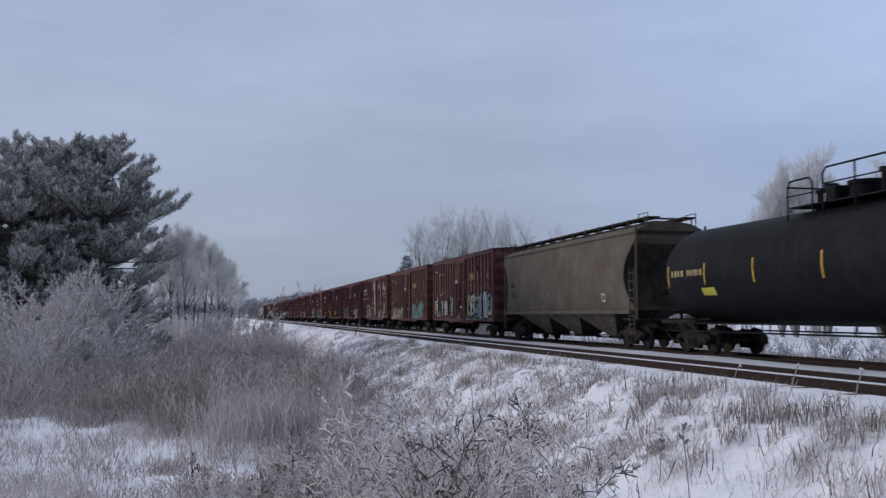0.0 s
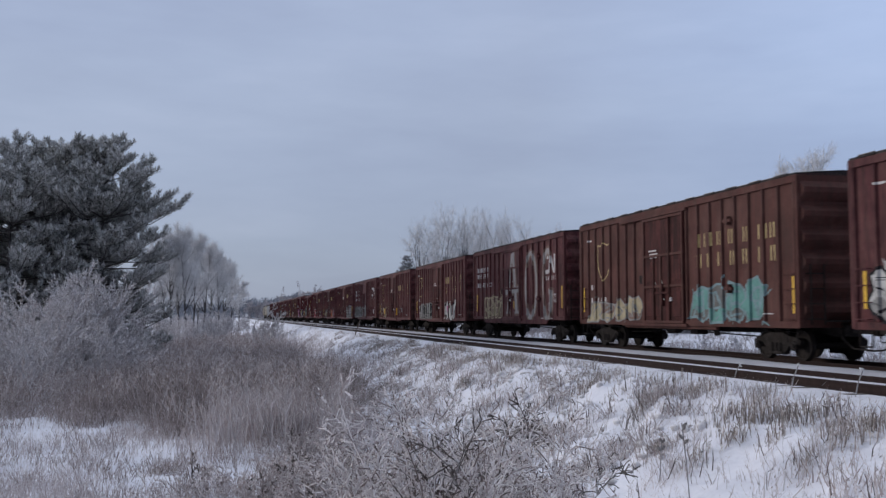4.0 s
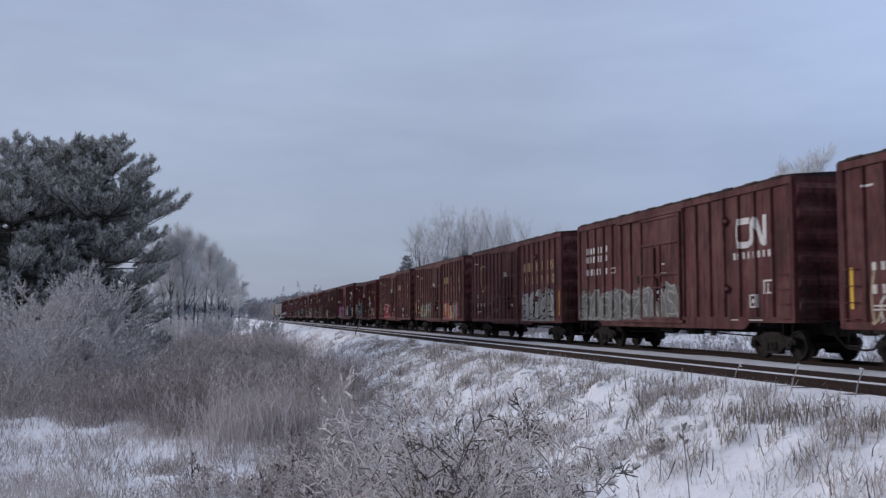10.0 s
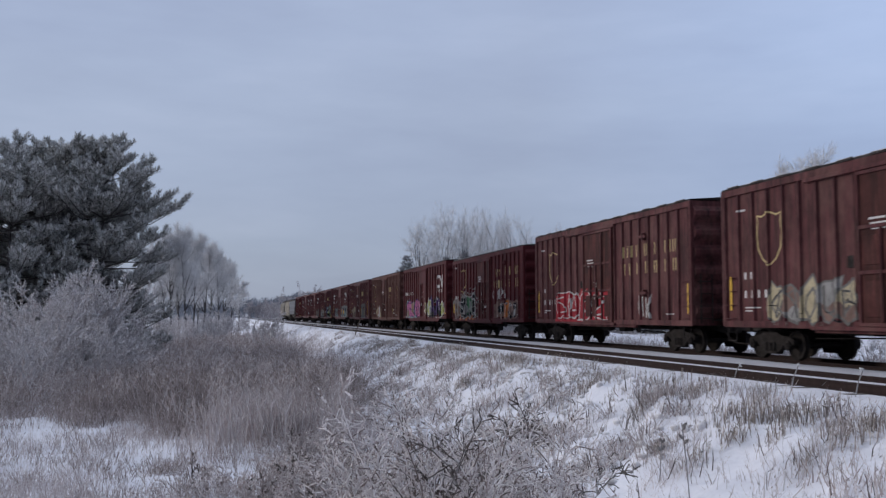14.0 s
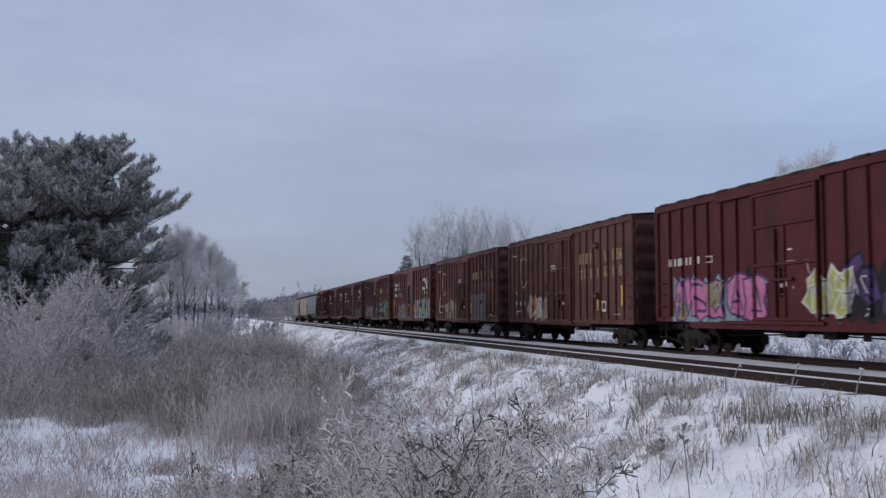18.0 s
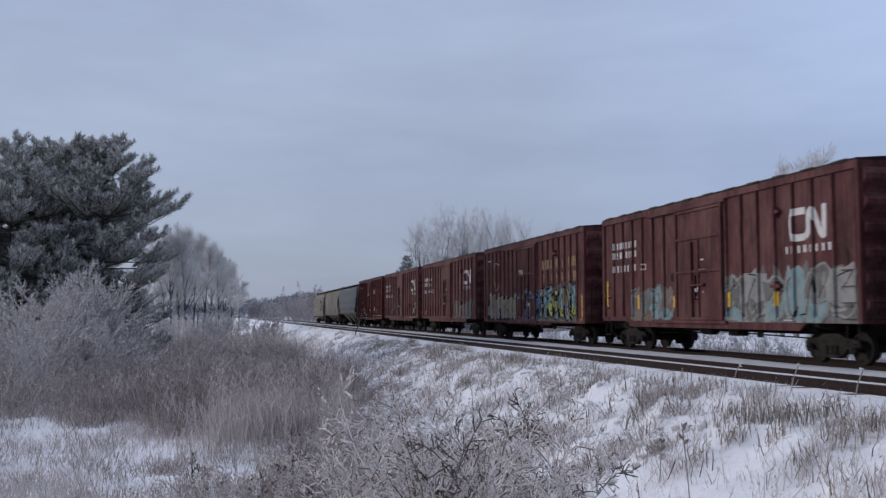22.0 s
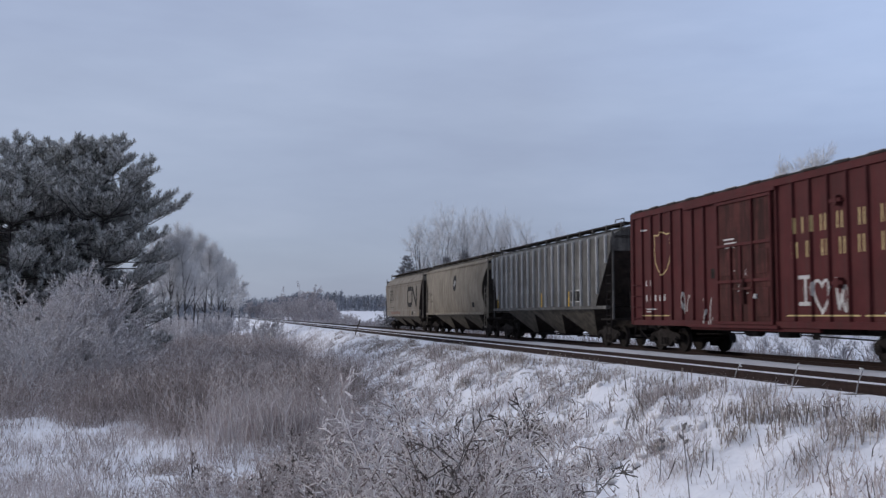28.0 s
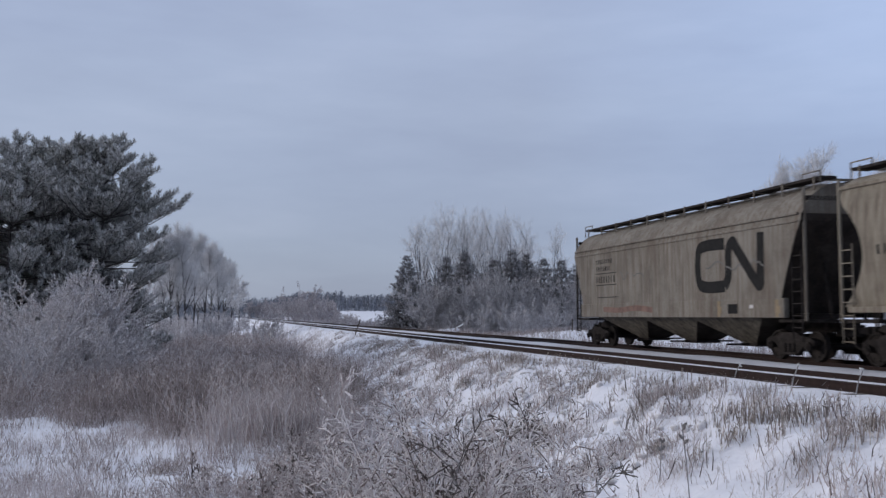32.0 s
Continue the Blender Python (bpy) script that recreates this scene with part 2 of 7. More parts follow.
def tubes(name, segs):
    """Three-sided tapered twigs from rows (x0,y0,z0,x1,y1,z1,r0,r1)."""
    s = np.asarray(segs, float)
    a, b, r0, r1 = s[:, :3], s[:, 3:6], s[:, 6], s[:, 7]
    d = b - a
    d /= np.linalg.norm(d, axis=1, keepdims=True) + 1e-9
    ref = np.where(np.abs(d[:, 2:3]) < 0.9, [[0, 0, 1.0]], [[1.0, 0, 0]])
    u = np.cross(d, ref)
    u /= np.linalg.norm(u, axis=1, keepdims=True)
    w = np.cross(d, u)
    ring = []
    for k in range(3):
        c, sn = math.cos(k * 2.0944), math.sin(k * 2.0944)
        ring.append((c * u + sn * w))
    v = np.stack([a + ring[0] * r0[:, None], a + ring[1] * r0[:, None], a + ring[2] * r0[:, None],
                  b + ring[0] * r1[:, None], b + ring[1] * r1[:, None], b + ring[2] * r1[:, None]], 1).reshape(-1, 3)
    quad = np.array([[0, 1, 4, 3], [1, 2, 5, 4], [2, 0, 3, 5]])
    loops = (np.arange(len(s))[:, None, None] * 6 + quad[None]).ravel()
    return array_mesh(name, v, np.full(len(s) * 3, 4), loops)


def blades(name, base, tip, width, bend=0.15, rng=None):
    """Flat tapering stalks from base to tip, bowed at mid height."""
    rng = rng or np.random.default_rng(1)
    n = len(base)
    ang = rng.uniform(0, 6.283, n)
    side = np.stack([np.cos(ang), np.sin(ang), np.zeros(n)], 1) * np.asarray(width).reshape(-1, 1)
    mid = (base + tip) / 2 + rng.normal(0, bend, (n, 3)) * np.linalg.norm(tip - base, axis=1, keepdims=True) * [1, 1, 0.3] * 0.5
    v = np.stack([base - side, base + side, mid + side * 0.8, mid - side * 0.8, tip], 1).reshape(-1, 3)
    i = np.arange(n)[:, None] * 5
    loops = np.concatenate([i + [0, 1, 2, 3], i + [3, 2, 4]], 1).ravel()
    return array_mesh(name, v, np.tile([4, 3], n), loops)


def thing(name, label, category, group="", m=None, kind=""):
    ob = new(name)
    ob.empty_display_size = 0.3
    if m is not None:
        ob.matrix_basis = m
    return tagged(ob, label, category, group, kind)


def at(bearing, dist):
    """Ground point at a bearing (degrees right of the track's direction) and distance from the tripod."""
    return dist * math.sin(radians(bearing)), dist * math.cos(radians(bearing))


# ---- ground ----
NEAR_TRACK, FAR_TRACK = 12.2, 16.3


def step(a, b, x):
    t = min(1.0, max(0.0, (x - a) / (b - a)))
    return t * t * (3 - 2 * t)


def ground_z(x, y):
    """Height of the snow: low field, embankment with two tracks, field beyond, mound under the tripod."""
    wob = noise.noise((x * 0.12, y * 0.05, 3.1)) * 0.7
    z = -1.85 + 1.67 * step(5.0 + wob, 9.6 + wob * 0.4, x)
    z -= 0.85 * step(19.6, 23.5, x)
    rough_ = step(0, 9.5, abs(x - 14.3) - 4.4)
    z += rough_ * (0.16 * noise.noise((x * 0.22, y * 0.22, 0.5)) + 0.09 * noise.noise((x * 0.8, y * 0.8, 1.5)))
    if 4.0 < x < 11.0:
        z += (0.16 * noise.noise((x * 1.3, y * 1.1, 7.5)) + 0.13 * noise.noise((x * 2.6, y * 2.2, 2.5))) * step(4.0, 6.5, x) * (1 - step(9.0, 10.5, x))
    elif x < 4:
        z += 0.05 * noise.noise((x * 1.7, y * 1.7, 9.5))
    for c in (NEAR_TRACK,):
        if abs(x - c) < 0.72:
            z += 0.085 * (1 - step(0.52, 0.68, abs(x - c)))
    # snow ploughed up between the two tracks
    z += 0.142 * step(13.05, 13.4, x) * (1 - step(15.0, 15.45, x)) * (1 + 0.25 * noise.noise((x * 0.9, y * 0.35, 6.1)))
    # snow mounds beside the far field, rising land at the horizon
    z += 0.9 * math.exp(-((x - 33) / 6) ** 2 - ((y - 84) / 9) ** 2)
    r = math.hypot(x, y)
    z += 1.45 * (1 - step(3.0, 7.0, r)) * (1 - step(3.5, 6.0, x))
    if y > 200:
        z += min(6.0, 0.012 * (y - 200)) * step(24, 60, x)
    return z


def build_ground():
    def spaced(parts):
        out = []
        for a, b, s in parts:
            out += list(np.arange(a, b, s))
        return out + [parts[-1][1]]
    xs = spaced([(-3000, -600, 400), (-600, -120, 40), (-120, -40, 6), (-40, -14, 1.2), (-14, 3, 0.5), (3, 11, 0.18), (11, 18, 0.17), (18, 19.5, 0.5),
                 (19.5, 26, 0.8), (26, 60, 2), (60, 150, 8), (150, 700, 55), (700, 3000, 400)])
    ys = spaced([(-3000, -500, 400), (-500, -20, 30), (-20, 6, 2), (6, 40, 0.3), (40, 80, 0.9), (80, 160, 2), (160, 400, 8), (400, 1000, 50), (1000, 4000, 500)])
    v = np.array([(x, y, ground_z(x, y)) for y in ys for x in xs])
    nx, ny = len(xs), len(ys)
    i = (np.arange(ny - 1)[:, None] * nx + np.arange(nx - 1)[None]).ravel()
    loops = np.stack([i, i + 1, i + 1 + nx, i + nx], 1).ravel()
    me = array_mesh("ground", v, np.full(len(i), 4), loops)
    me.polygons.foreach_set("use_smooth", np.ones(len(me.polygons), bool))
    me.materials.append(SNOW)
    tagged(new("ground", me), "snow-covered field and railway embankment", "snow", kind="structure")


build_ground()


def build_track(name, cx, label):
    track = thing(name, label, "railway track", kind="structure", m=pose(cx, 0, 0))
    prof = [(-0.075, -0.18), (0.075, -0.18), (0.075, -0.165), (0.012, -0.15), (0.012, -0.045), (0.037, -0.035), (0.037, -0.004), (0.028, 0),
            (-0.028, 0), (-0.037, -0.004), (-0.037, -0.035), (-0.012, -0.045), (-0.012, -0.15), (-0.075, -0.165)]
    bm = prism(B(), prof, "y", -460, 1100)
    rail = bpy.data.meshes.new("rail")
    bm.to_mesh(rail)
    bm.free()
    for s in (-0.755, 0.755):
        part_of("rail", rail, RAIL_STEEL, track, "rusty steel rail", pose(s, 0, 0))
    # ties, their ends just showing through the snow
    bm = box(B(), -1.3, 1.3, -0.11, 0.11, -0.38, -0.197, 0.012)
    tie = bpy.data.meshes.new("tie")
    bm.to_mesh(tie)
    bm.free()
    r = random.Random(cx)
    for k in range(110):
        part_of("tie", tie, TIE_WOOD, track, "", pose(r.uniform(-0.05, 0.05), 6 + k * 0.53, r.uniform(-0.02, 0.028), 0, 0, r.uniform(-1, 1)))
    return track


build_track("track_near", NEAR_TRACK, "snow-filled railway track with rusty rails")
def build_ballast():
    """Bare, oil-stained stone bed of the busier far track."""
    rng = np.random.default_rng(6)
    xs, ys = np.linspace(15.15, 17.6, 15), np.concatenate([np.arange(8, 60, 0.35), np.arange(60, 160, 1.2), np.arange(160, 700, 20)])
    v = np.array([(x, y, -0.158 + 0.02 * rng.uniform(-1, 1) - 0.16 * (step(0.9, 1.25, abs(x - FAR_TRACK)))) for y in ys for x in xs])
    nx = len(xs)
    i = (np.arange(len(ys) - 1)[:, None] * nx + np.arange(nx - 1)[None]).ravel()
    me = array_mesh("ballast", v, np.full(len(i), 4), np.stack([i, i + 1, i + 1 + nx, i + nx], 1).ravel())
    me.materials.append(BALLAST)
    tagged(new("ballast_bed", me), "grimy stone ballast with blown snow under the far track", "ballast", kind="structure")


build_ballast()
build_track("track_far", FAR_TRACK, "railway track under the passing freight train")


# ---- the train ----
V0, ACC = 11.664, 0.0182
WHEEL_R = 0.42


def wheelset(truck, y):
    """Axle with two flanged wheels; turns about its own axle."""
    bm = B()
    for s in (-1, 1):
        x = 0.745 * s
        prof = [(0.0, 0.09), (0.02, 0.10), (0.02, 0.34), (0.045, 0.36), (0.045, WHEEL_R + 0.02), (0.02, WHEEL_R + 0.022), (0.0, WHEEL_R), (-0.085, WHEEL_R - 0.006),
                (-0.085, 0.36), (-0.05, 0.34), (-0.05, 0.13), (-0.09, 0.10)]
        n = 20
        loft(bm, [[(x - s * p, q * math.cos(k * 6.2832 / n), q * math.sin(k * 6.2832 / n)) for p, q in prof] for k in range(n + 1)], close=False)
        for k in range(8):
            a = k * 0.7854
            rod(bm, (x + s * 0.052, 0.28 * math.cos(a), 0.28 * math.sin(a)), (x + s * 0.075, 0.28 * math.cos(a), 0.28 * math.sin(a)), 0.02, 5)
    rod(bm, (-1.02, 0, 0), (1.02, 0, 0), 0.08, 10)
    bmesh.ops.remove_doubles(bm, verts=bm.verts, dist=0.0005)
    bmesh.ops.recalc_face_normals(bm, faces=bm.faces)
    ob = part("wheelset", bm, WHEEL, truck, "dark steel wheels on an axle")
    ob.matrix_parent_inverse = Matrix.Translation((0, y, WHEEL_R))
    return ob


def build_truck(car, y):
    """Three-piece freight truck: side frames, bolster, springs, wheelsets."""
    t = part("truck", rod(B(), (0, 0, 0.45), (0, 0, 0.92), 0.2, 12), UNDER, car, "grimy cast-steel freight truck", pose(0, y, 0))
    bm = box(B(), -1.05, 1.05, -0.2, 0.2, 0.48, 0.74, 0.03)
    part("bolster", bm, UNDER, t)
    for s in (-1, 1):
        x = 0.99 * s
        bm = B()
        top = [(-1.12, 0.44), (-1.12, 0.56), (-0.98, 0.64), (-0.55, 0.68), (-0.32, 0.78), (0.32, 0.78), (0.55, 0.68), (0.98, 0.64), (1.12, 0.56), (1.12, 0.44),
               (0.82, 0.44), (0.72, 0.50), (0.34, 0.16), (-0.34, 0.16), (-0.72, 0.50), (-0.82, 0.44)]
        prism(bm, top, "x", x - 0.07, x + 0.07)
        box(bm, x - 0.12, x + 0.12, -0.36, 0.36, 0.17, 0.24, 0.01)
        for w in (-0.89, 0.89):
            rod(bm, (x - 0.1, w, WHEEL_R), (x + 0.14 * s, w, WHEEL_R), 0.13, 10)
            rod(bm, (x + 0.14 * s, w, WHEEL_R), (x + 0.18 * s, w, WHEEL_R), 0.07, 8)
        part("side_frame", bm, UNDER, t, "cast side frame with bearing caps")
        for w in (-0.2, 0.0, 0.2):
            bm = B()
            for k in range(5):
                rod(bm, (x + 0.06 * s, w, 0.25 + k * 0.047), (x + 0.06 * s, w, 0.275 + k * 0.047), 0.08, 8)
            rod(bm, (x + 0.06 * s, w, 0.24), (x + 0.06 * s, w, 0.49), 0.05, 6)
            part("spring", bm, UNDER, t)
    for w in (-0.89, 0.89):
        wheelset(t, w)
    bm = B()
    for w in (-0.38, 0.38):
        rod(bm, (-0.75, w, 0.36), (0.75, w, 0.36), 0.035)
        for s in (-1, 1):
            box(bm, s * 0.7, s * 0.83, w - 0.07 if w < 0 else w - 0.02, w + 0.02 if w < 0 else w + 0.07, 0.26, 0.5)
    part("brake_beam", bm, UNDER, t)
    return t


def build_coupler(car, y_end, half):
    """Knuckle coupler with draft sill and hanging air hose."""
    s = 1 if y_end > 0 else -1
    bm = box(B(), -0.16, 0.16, min(y_end - s * 0.6, y_end + s * 0.25), max(y_end - s * 0.6, y_end + s * 0.25), 0.68, 1.0, 0.02)
    box(bm, -0.07, 0.07, min(y_end, half * s), max(y_end, half * s), 0.76, 0.92, 0.015)
    box(bm, -0.14, 0.14, half * s - 0.16, half * s + 0.16 * 0, 0.72, 0.96, 0.03)
    c = part("coupler", bm, UNDER, car, "rusty steel knuckle coupler")
    pipe_pts = [(-0.3, y_end, 0.75), (-0.32, y_end + s * 0.2, 0.62), (-0.25, y_end + s * 0.5, 0.38), (-0.12, half * s, 0.34)]
    part("air_hose", pipe(B(), pipe_pts, 0.025), UNDER, c)
    return c


SIDE_X, POST_OUT, SILL, EAVE = 1.44, 0.075, 0.92, 5.01


def posts_of(style, half):
    """Places of the side posts along a car, either side of its door."""
    d = 1.53
    n = 8 if style == "wc" else 7
    a = [d + 0.12 + (half - d - 0.24) * k / n for k in range(n + 1)]
    return sorted([-p for p in a] + a)


def build_boxcar(style, paint, half=7.8, eave=EAVE):
    """Fifty-foot high boxcar with outside posts, sliding door and corrugated ends."""
    car = thing("boxcar", "rust-brown steel boxcar on the far track", "boxcar", "cars of the freight train")
    low = SILL if style == "wc" else SILL + 0.12
    for s in (-1, 1):
        x = SIDE_X * s
        inner = x - 0.05 * s
        side = part("side_sheet", box(B(), min(x, inner), max(x, inner), -half, half, low, eave - 0.02), paint, car)
        bm = box(B(), min(x, x + 0.07 * s), max(x, x + 0.07 * s), -half, half, eave - 0.2, eave, 0.01)
        part("top_chord", bm, paint, car)
        bm = B()
        if style == "wc":
            box(bm, min(x, x + 0.05 * s), max(x, x + 0.05 * s), -half, half, low - 0.02, low + 0.17, 0.01)
            box(bm, min(x, x - 0.1 * s), max(x, x - 0.1 * s), -3.4, 3.4, low - 0.12, low - 0.02, 0.01)
        else:
            prism(bm, [(-half, low), (-5.6, low), (-5.3, low - 0.2), (5.3, low - 0.2), (5.6, low), (half, low), (half, low + 0.16), (-half, low + 0.16)], "x",
                  min(x, x + 0.05 * s), max(x, x + 0.05 * s))
        part("side_sill", bm, paint, car)
        bm = B()
        prism(bm, [(-0.05, 0), (0.05, 0), (0.032, POST_OUT), (-0.032, POST_OUT)], "z", low + 0.17, eave - 0.2)
        if s < 0:
            bmesh.ops.transform(bm, matrix=Matrix.Rotation(math.pi / 2, 4, "Z"), verts=bm.verts)
        else:
            bmesh.ops.transform(bm, matrix=Matrix.Rotation(-math.pi / 2, 4, "Z"), verts=bm.verts)
        me = bpy.data.meshes.new("post")
        bm.to_mesh(me)
        bm.free()
        for y in posts_of(style, half):
            part_of("post", me, paint, car, "", pose(x, y, 0))
        build_door(car, x, s, style, paint, low, eave)
        # corner posts and grab irons
        for e in (-1, 1):
            bm = box(B(), min(x - 0.06 * s, x + 0.075 * s), max(x - 0.06 * s, x + 0.075 * s), e * half - 0.06, e * half + 0.06, low, eave, 0.012)
            part("corner_post", bm, paint, car)
        for e in (-1, 1):
            for z in (1.15, 1.55, 1.95, 2.35):
                bm = B()
                pipe(bm, [(x, e * half - e * 0.15, z), (x + 0.13 * s, e * half - e * 0.15, z), (x + 0.13 * s, e * half - e * 0.6, z), (x, e * half - e * 0.6, z)], 0.014, 5)
                part("grab_iron", bm, paint, car)
            bm = B()
            pipe(bm, [(x, e * half - e * 0.15, low), (x + 0.02 * s, e * half - e * 0.15, 0.5), (x + 0.02 * s, e * half - e * 0.6, 0.5), (x, e * half - e * 0.6, low)], 0.02, 5)
            part("sill_step", bm, UNDER, car)
        for y, z in ((-4.35, 4.1), (-4.35, 2.05)):
            bm = box(B(), min(x, x + 0.14 * s), max(x, x + 0.14 * s), y - 0.2 * 1, y + 0.25, z - 0.05, z + 0.05, 0.01)
            box(bm, min(x, x + 0.16 * s), max(x, x + 0.16 * s), y - 0.06, y + 0.06, z - 0.13, z + 0.13, 0.01)
            part("jacking_bracket" if z < 3 else "bracket", bm, paint, car)
    # ends: corrugated steel, darker with road grime
    for e in (-1, 1):
        bm = B()
        ribs = 6
        z0, z1 = low, eave + 0.05
        prof = [(e * half, z0)]
        for k in range(ribs):
            a = z0 + 0.15 + (z1 - z0 - 0.3) * k / ribs
            b = z0 + 0.15 + (z1 - z0 - 0.3) * (k + 1) / ribs
            w = b - a
            prof += [(e * half, a + w * 0.04), (e * (half + 0.17), a + w * 0.40), (e * (half + 0.18), a + w * 0.62), (e * half, a + w * 0.90)]
        prof += [(e * half, z1), (e * (half - 0.08), z1), (e * (half - 0.08), z0)]
        prism(bm, prof, "x", -SIDE_X + 0.05, SIDE_X - 0.05)
        end = part("end_panel", bm, paint, car, "corrugated brown end panel")
        bm = B()
        for xx in (-1.25, -0.85):
            rod(bm, (xx, e * (half + 0.2), 1.0), (xx, e * (half + 0.2), 2.6), 0.02, 5)
        for k in range(4):
            z = 1.15 + 0.4 * k
            rod(bm, (-1.25, e * (half + 0.2), z), (-0.85, e * (half + 0.2), z), 0.015, 5)
            rod(bm, (-1.25, e * half, z), (-1.25, e * (half + 0.2), z), 0.015, 5)
            rod(bm, (-0.85, e * half, z), (-0.85, e * (half + 0.2), z), 0.015, 5)
        part("ladder", bm, UNDER, end)
        bm = box(B(), -0.7, 0.7, min(e * half, e * (half + 0.35)), max(e * half, e * (half + 0.35)), 1.08, 1.12)
        part("crossover_platform", bm, UNDER, end)
        if e < 0:
            bm = B()
            n = 16
            pts = [(0.75 + 0.24 * math.cos(k * 6.2832 / n), e * (half + 0.28), 2.5 + 0.24 * math.sin(k * 6.2832 / n)) for k in range(n + 1)]
            pipe(bm, pts, 0.016, 5)
            for k in range(0, n, 4):
                rod(bm, pts[k], (0.75, e * (half + 0.22), 2.5), 0.012, 5)
            box(bm, 0.6, 0.9, e * half - 0.2, e * half, 2.3, 2.7)
            part("brake_wheel", bm, UNDER, end)
        build_coupler(car, e * half, half + 1.1)
        build_truck(car, e * (half - 1.75))
    # roof with raised ribs, which scallop its edge
    bm = prism(B(), [(-SIDE_X - 0.06, eave), (SIDE_X + 0.06, eave), (SIDE_X + 0.06, eave + 0.05), (0, eave + 0.17), (-SIDE_X - 0.06, eave + 0.05)], "y", -half, half)
    roof = part("roof", bm, ROOF_GRIME, car, "grimy ribbed boxcar roof with a dusting of frost")
    bm = prism(B(), [(-SIDE_X - 0.085, eave + 0.01), (SIDE_X + 0.085, eave + 0.01), (SIDE_X + 0.085, eave + 0.066), (0, eave + 0.20), (-SIDE_X - 0.085, eave + 0.066)],
               "y", -0.3, 0.3)
    me = bpy.data.meshes.new("roof_rib")
    bm.to_mesh(me)
    bm.free()
    for k in range(12):
        part_of("roof_rib", me, ROOF_GRIME, roof, "", pose(0, -half + 0.65 + (2 * half - 1.3) * k / 11, 0))
    bm = B()
    for s in (-1, 1):
        x0, x1 = sorted((s * (SIDE_X + 0.035), s * (SIDE_X + 0.082)))
        for k in range(12):
            y = -half + 0.65 + (2 * half - 1.3) * k / 11
            box(bm, x0, x1, y - 0.29, y + 0.29, eave + 0.067, eave + 0.086)
            if k < 11:
                g = (2 * half - 1.3) / 11
                x2, x3 = sorted((s * (SIDE_X + 0.01), s * (SIDE_X + 0.057)))
                box(bm, x2, x3, y + 0.305, y + g - 0.305, eave + 0.054, eave + 0.068)
    part("frost_line", bm, ROOF_FROST, roof, "thin line of frost along the roof's edge")
    # underframe: floor, centre sill, brake gear
    bm = box(B(), -SIDE_X + 0.06, SIDE_X - 0.06, -half + 0.02, half - 0.02, 1.08, 1.16)
    part("floor", bm, UNDER, car)
    bm = box(B(), -0.22, 0.22, -half, half, 0.72, 1.08)
    for y in (-5.9, -3.6, -1.6, 1.6, 3.6, 5.9):
        prism(bm, [(-1.38, 1.08), (1.38, 1.08), (1.38, 0.95), (0.25, 0.75), (-0.25, 0.75), (-1.38, 0.95)], "y", y - 0.06, y + 0.06)
    part("centre_sill", bm, UNDER, car)
    bm = rod(B(), (-0.75, 0.4, 0.78), (-0.75, 1.1, 0.78), 0.16, 10)
    box(bm, -0.95, -0.55, -1.3, -0.75, 0.62, 0.95, 0.03)
    rod(bm, (-0.75, -0.75, 0.82), (-0.75, 0.4, 0.82), 0.02)
    rod(bm, (-0.6, 1.1, 0.7), (-0.6, 4.6, 0.62), 0.02)
    rod(bm, (-0.6, -1.3, 0.7), (-0.6, -4.6, 0.62), 0.02)
    box(bm, -0.9, -0.86, -2.6, -2.3, 0.6, 1.08)
    part("brake_gear", bm, UNDER, car, "grimy brake cylinder and rods")
    return car


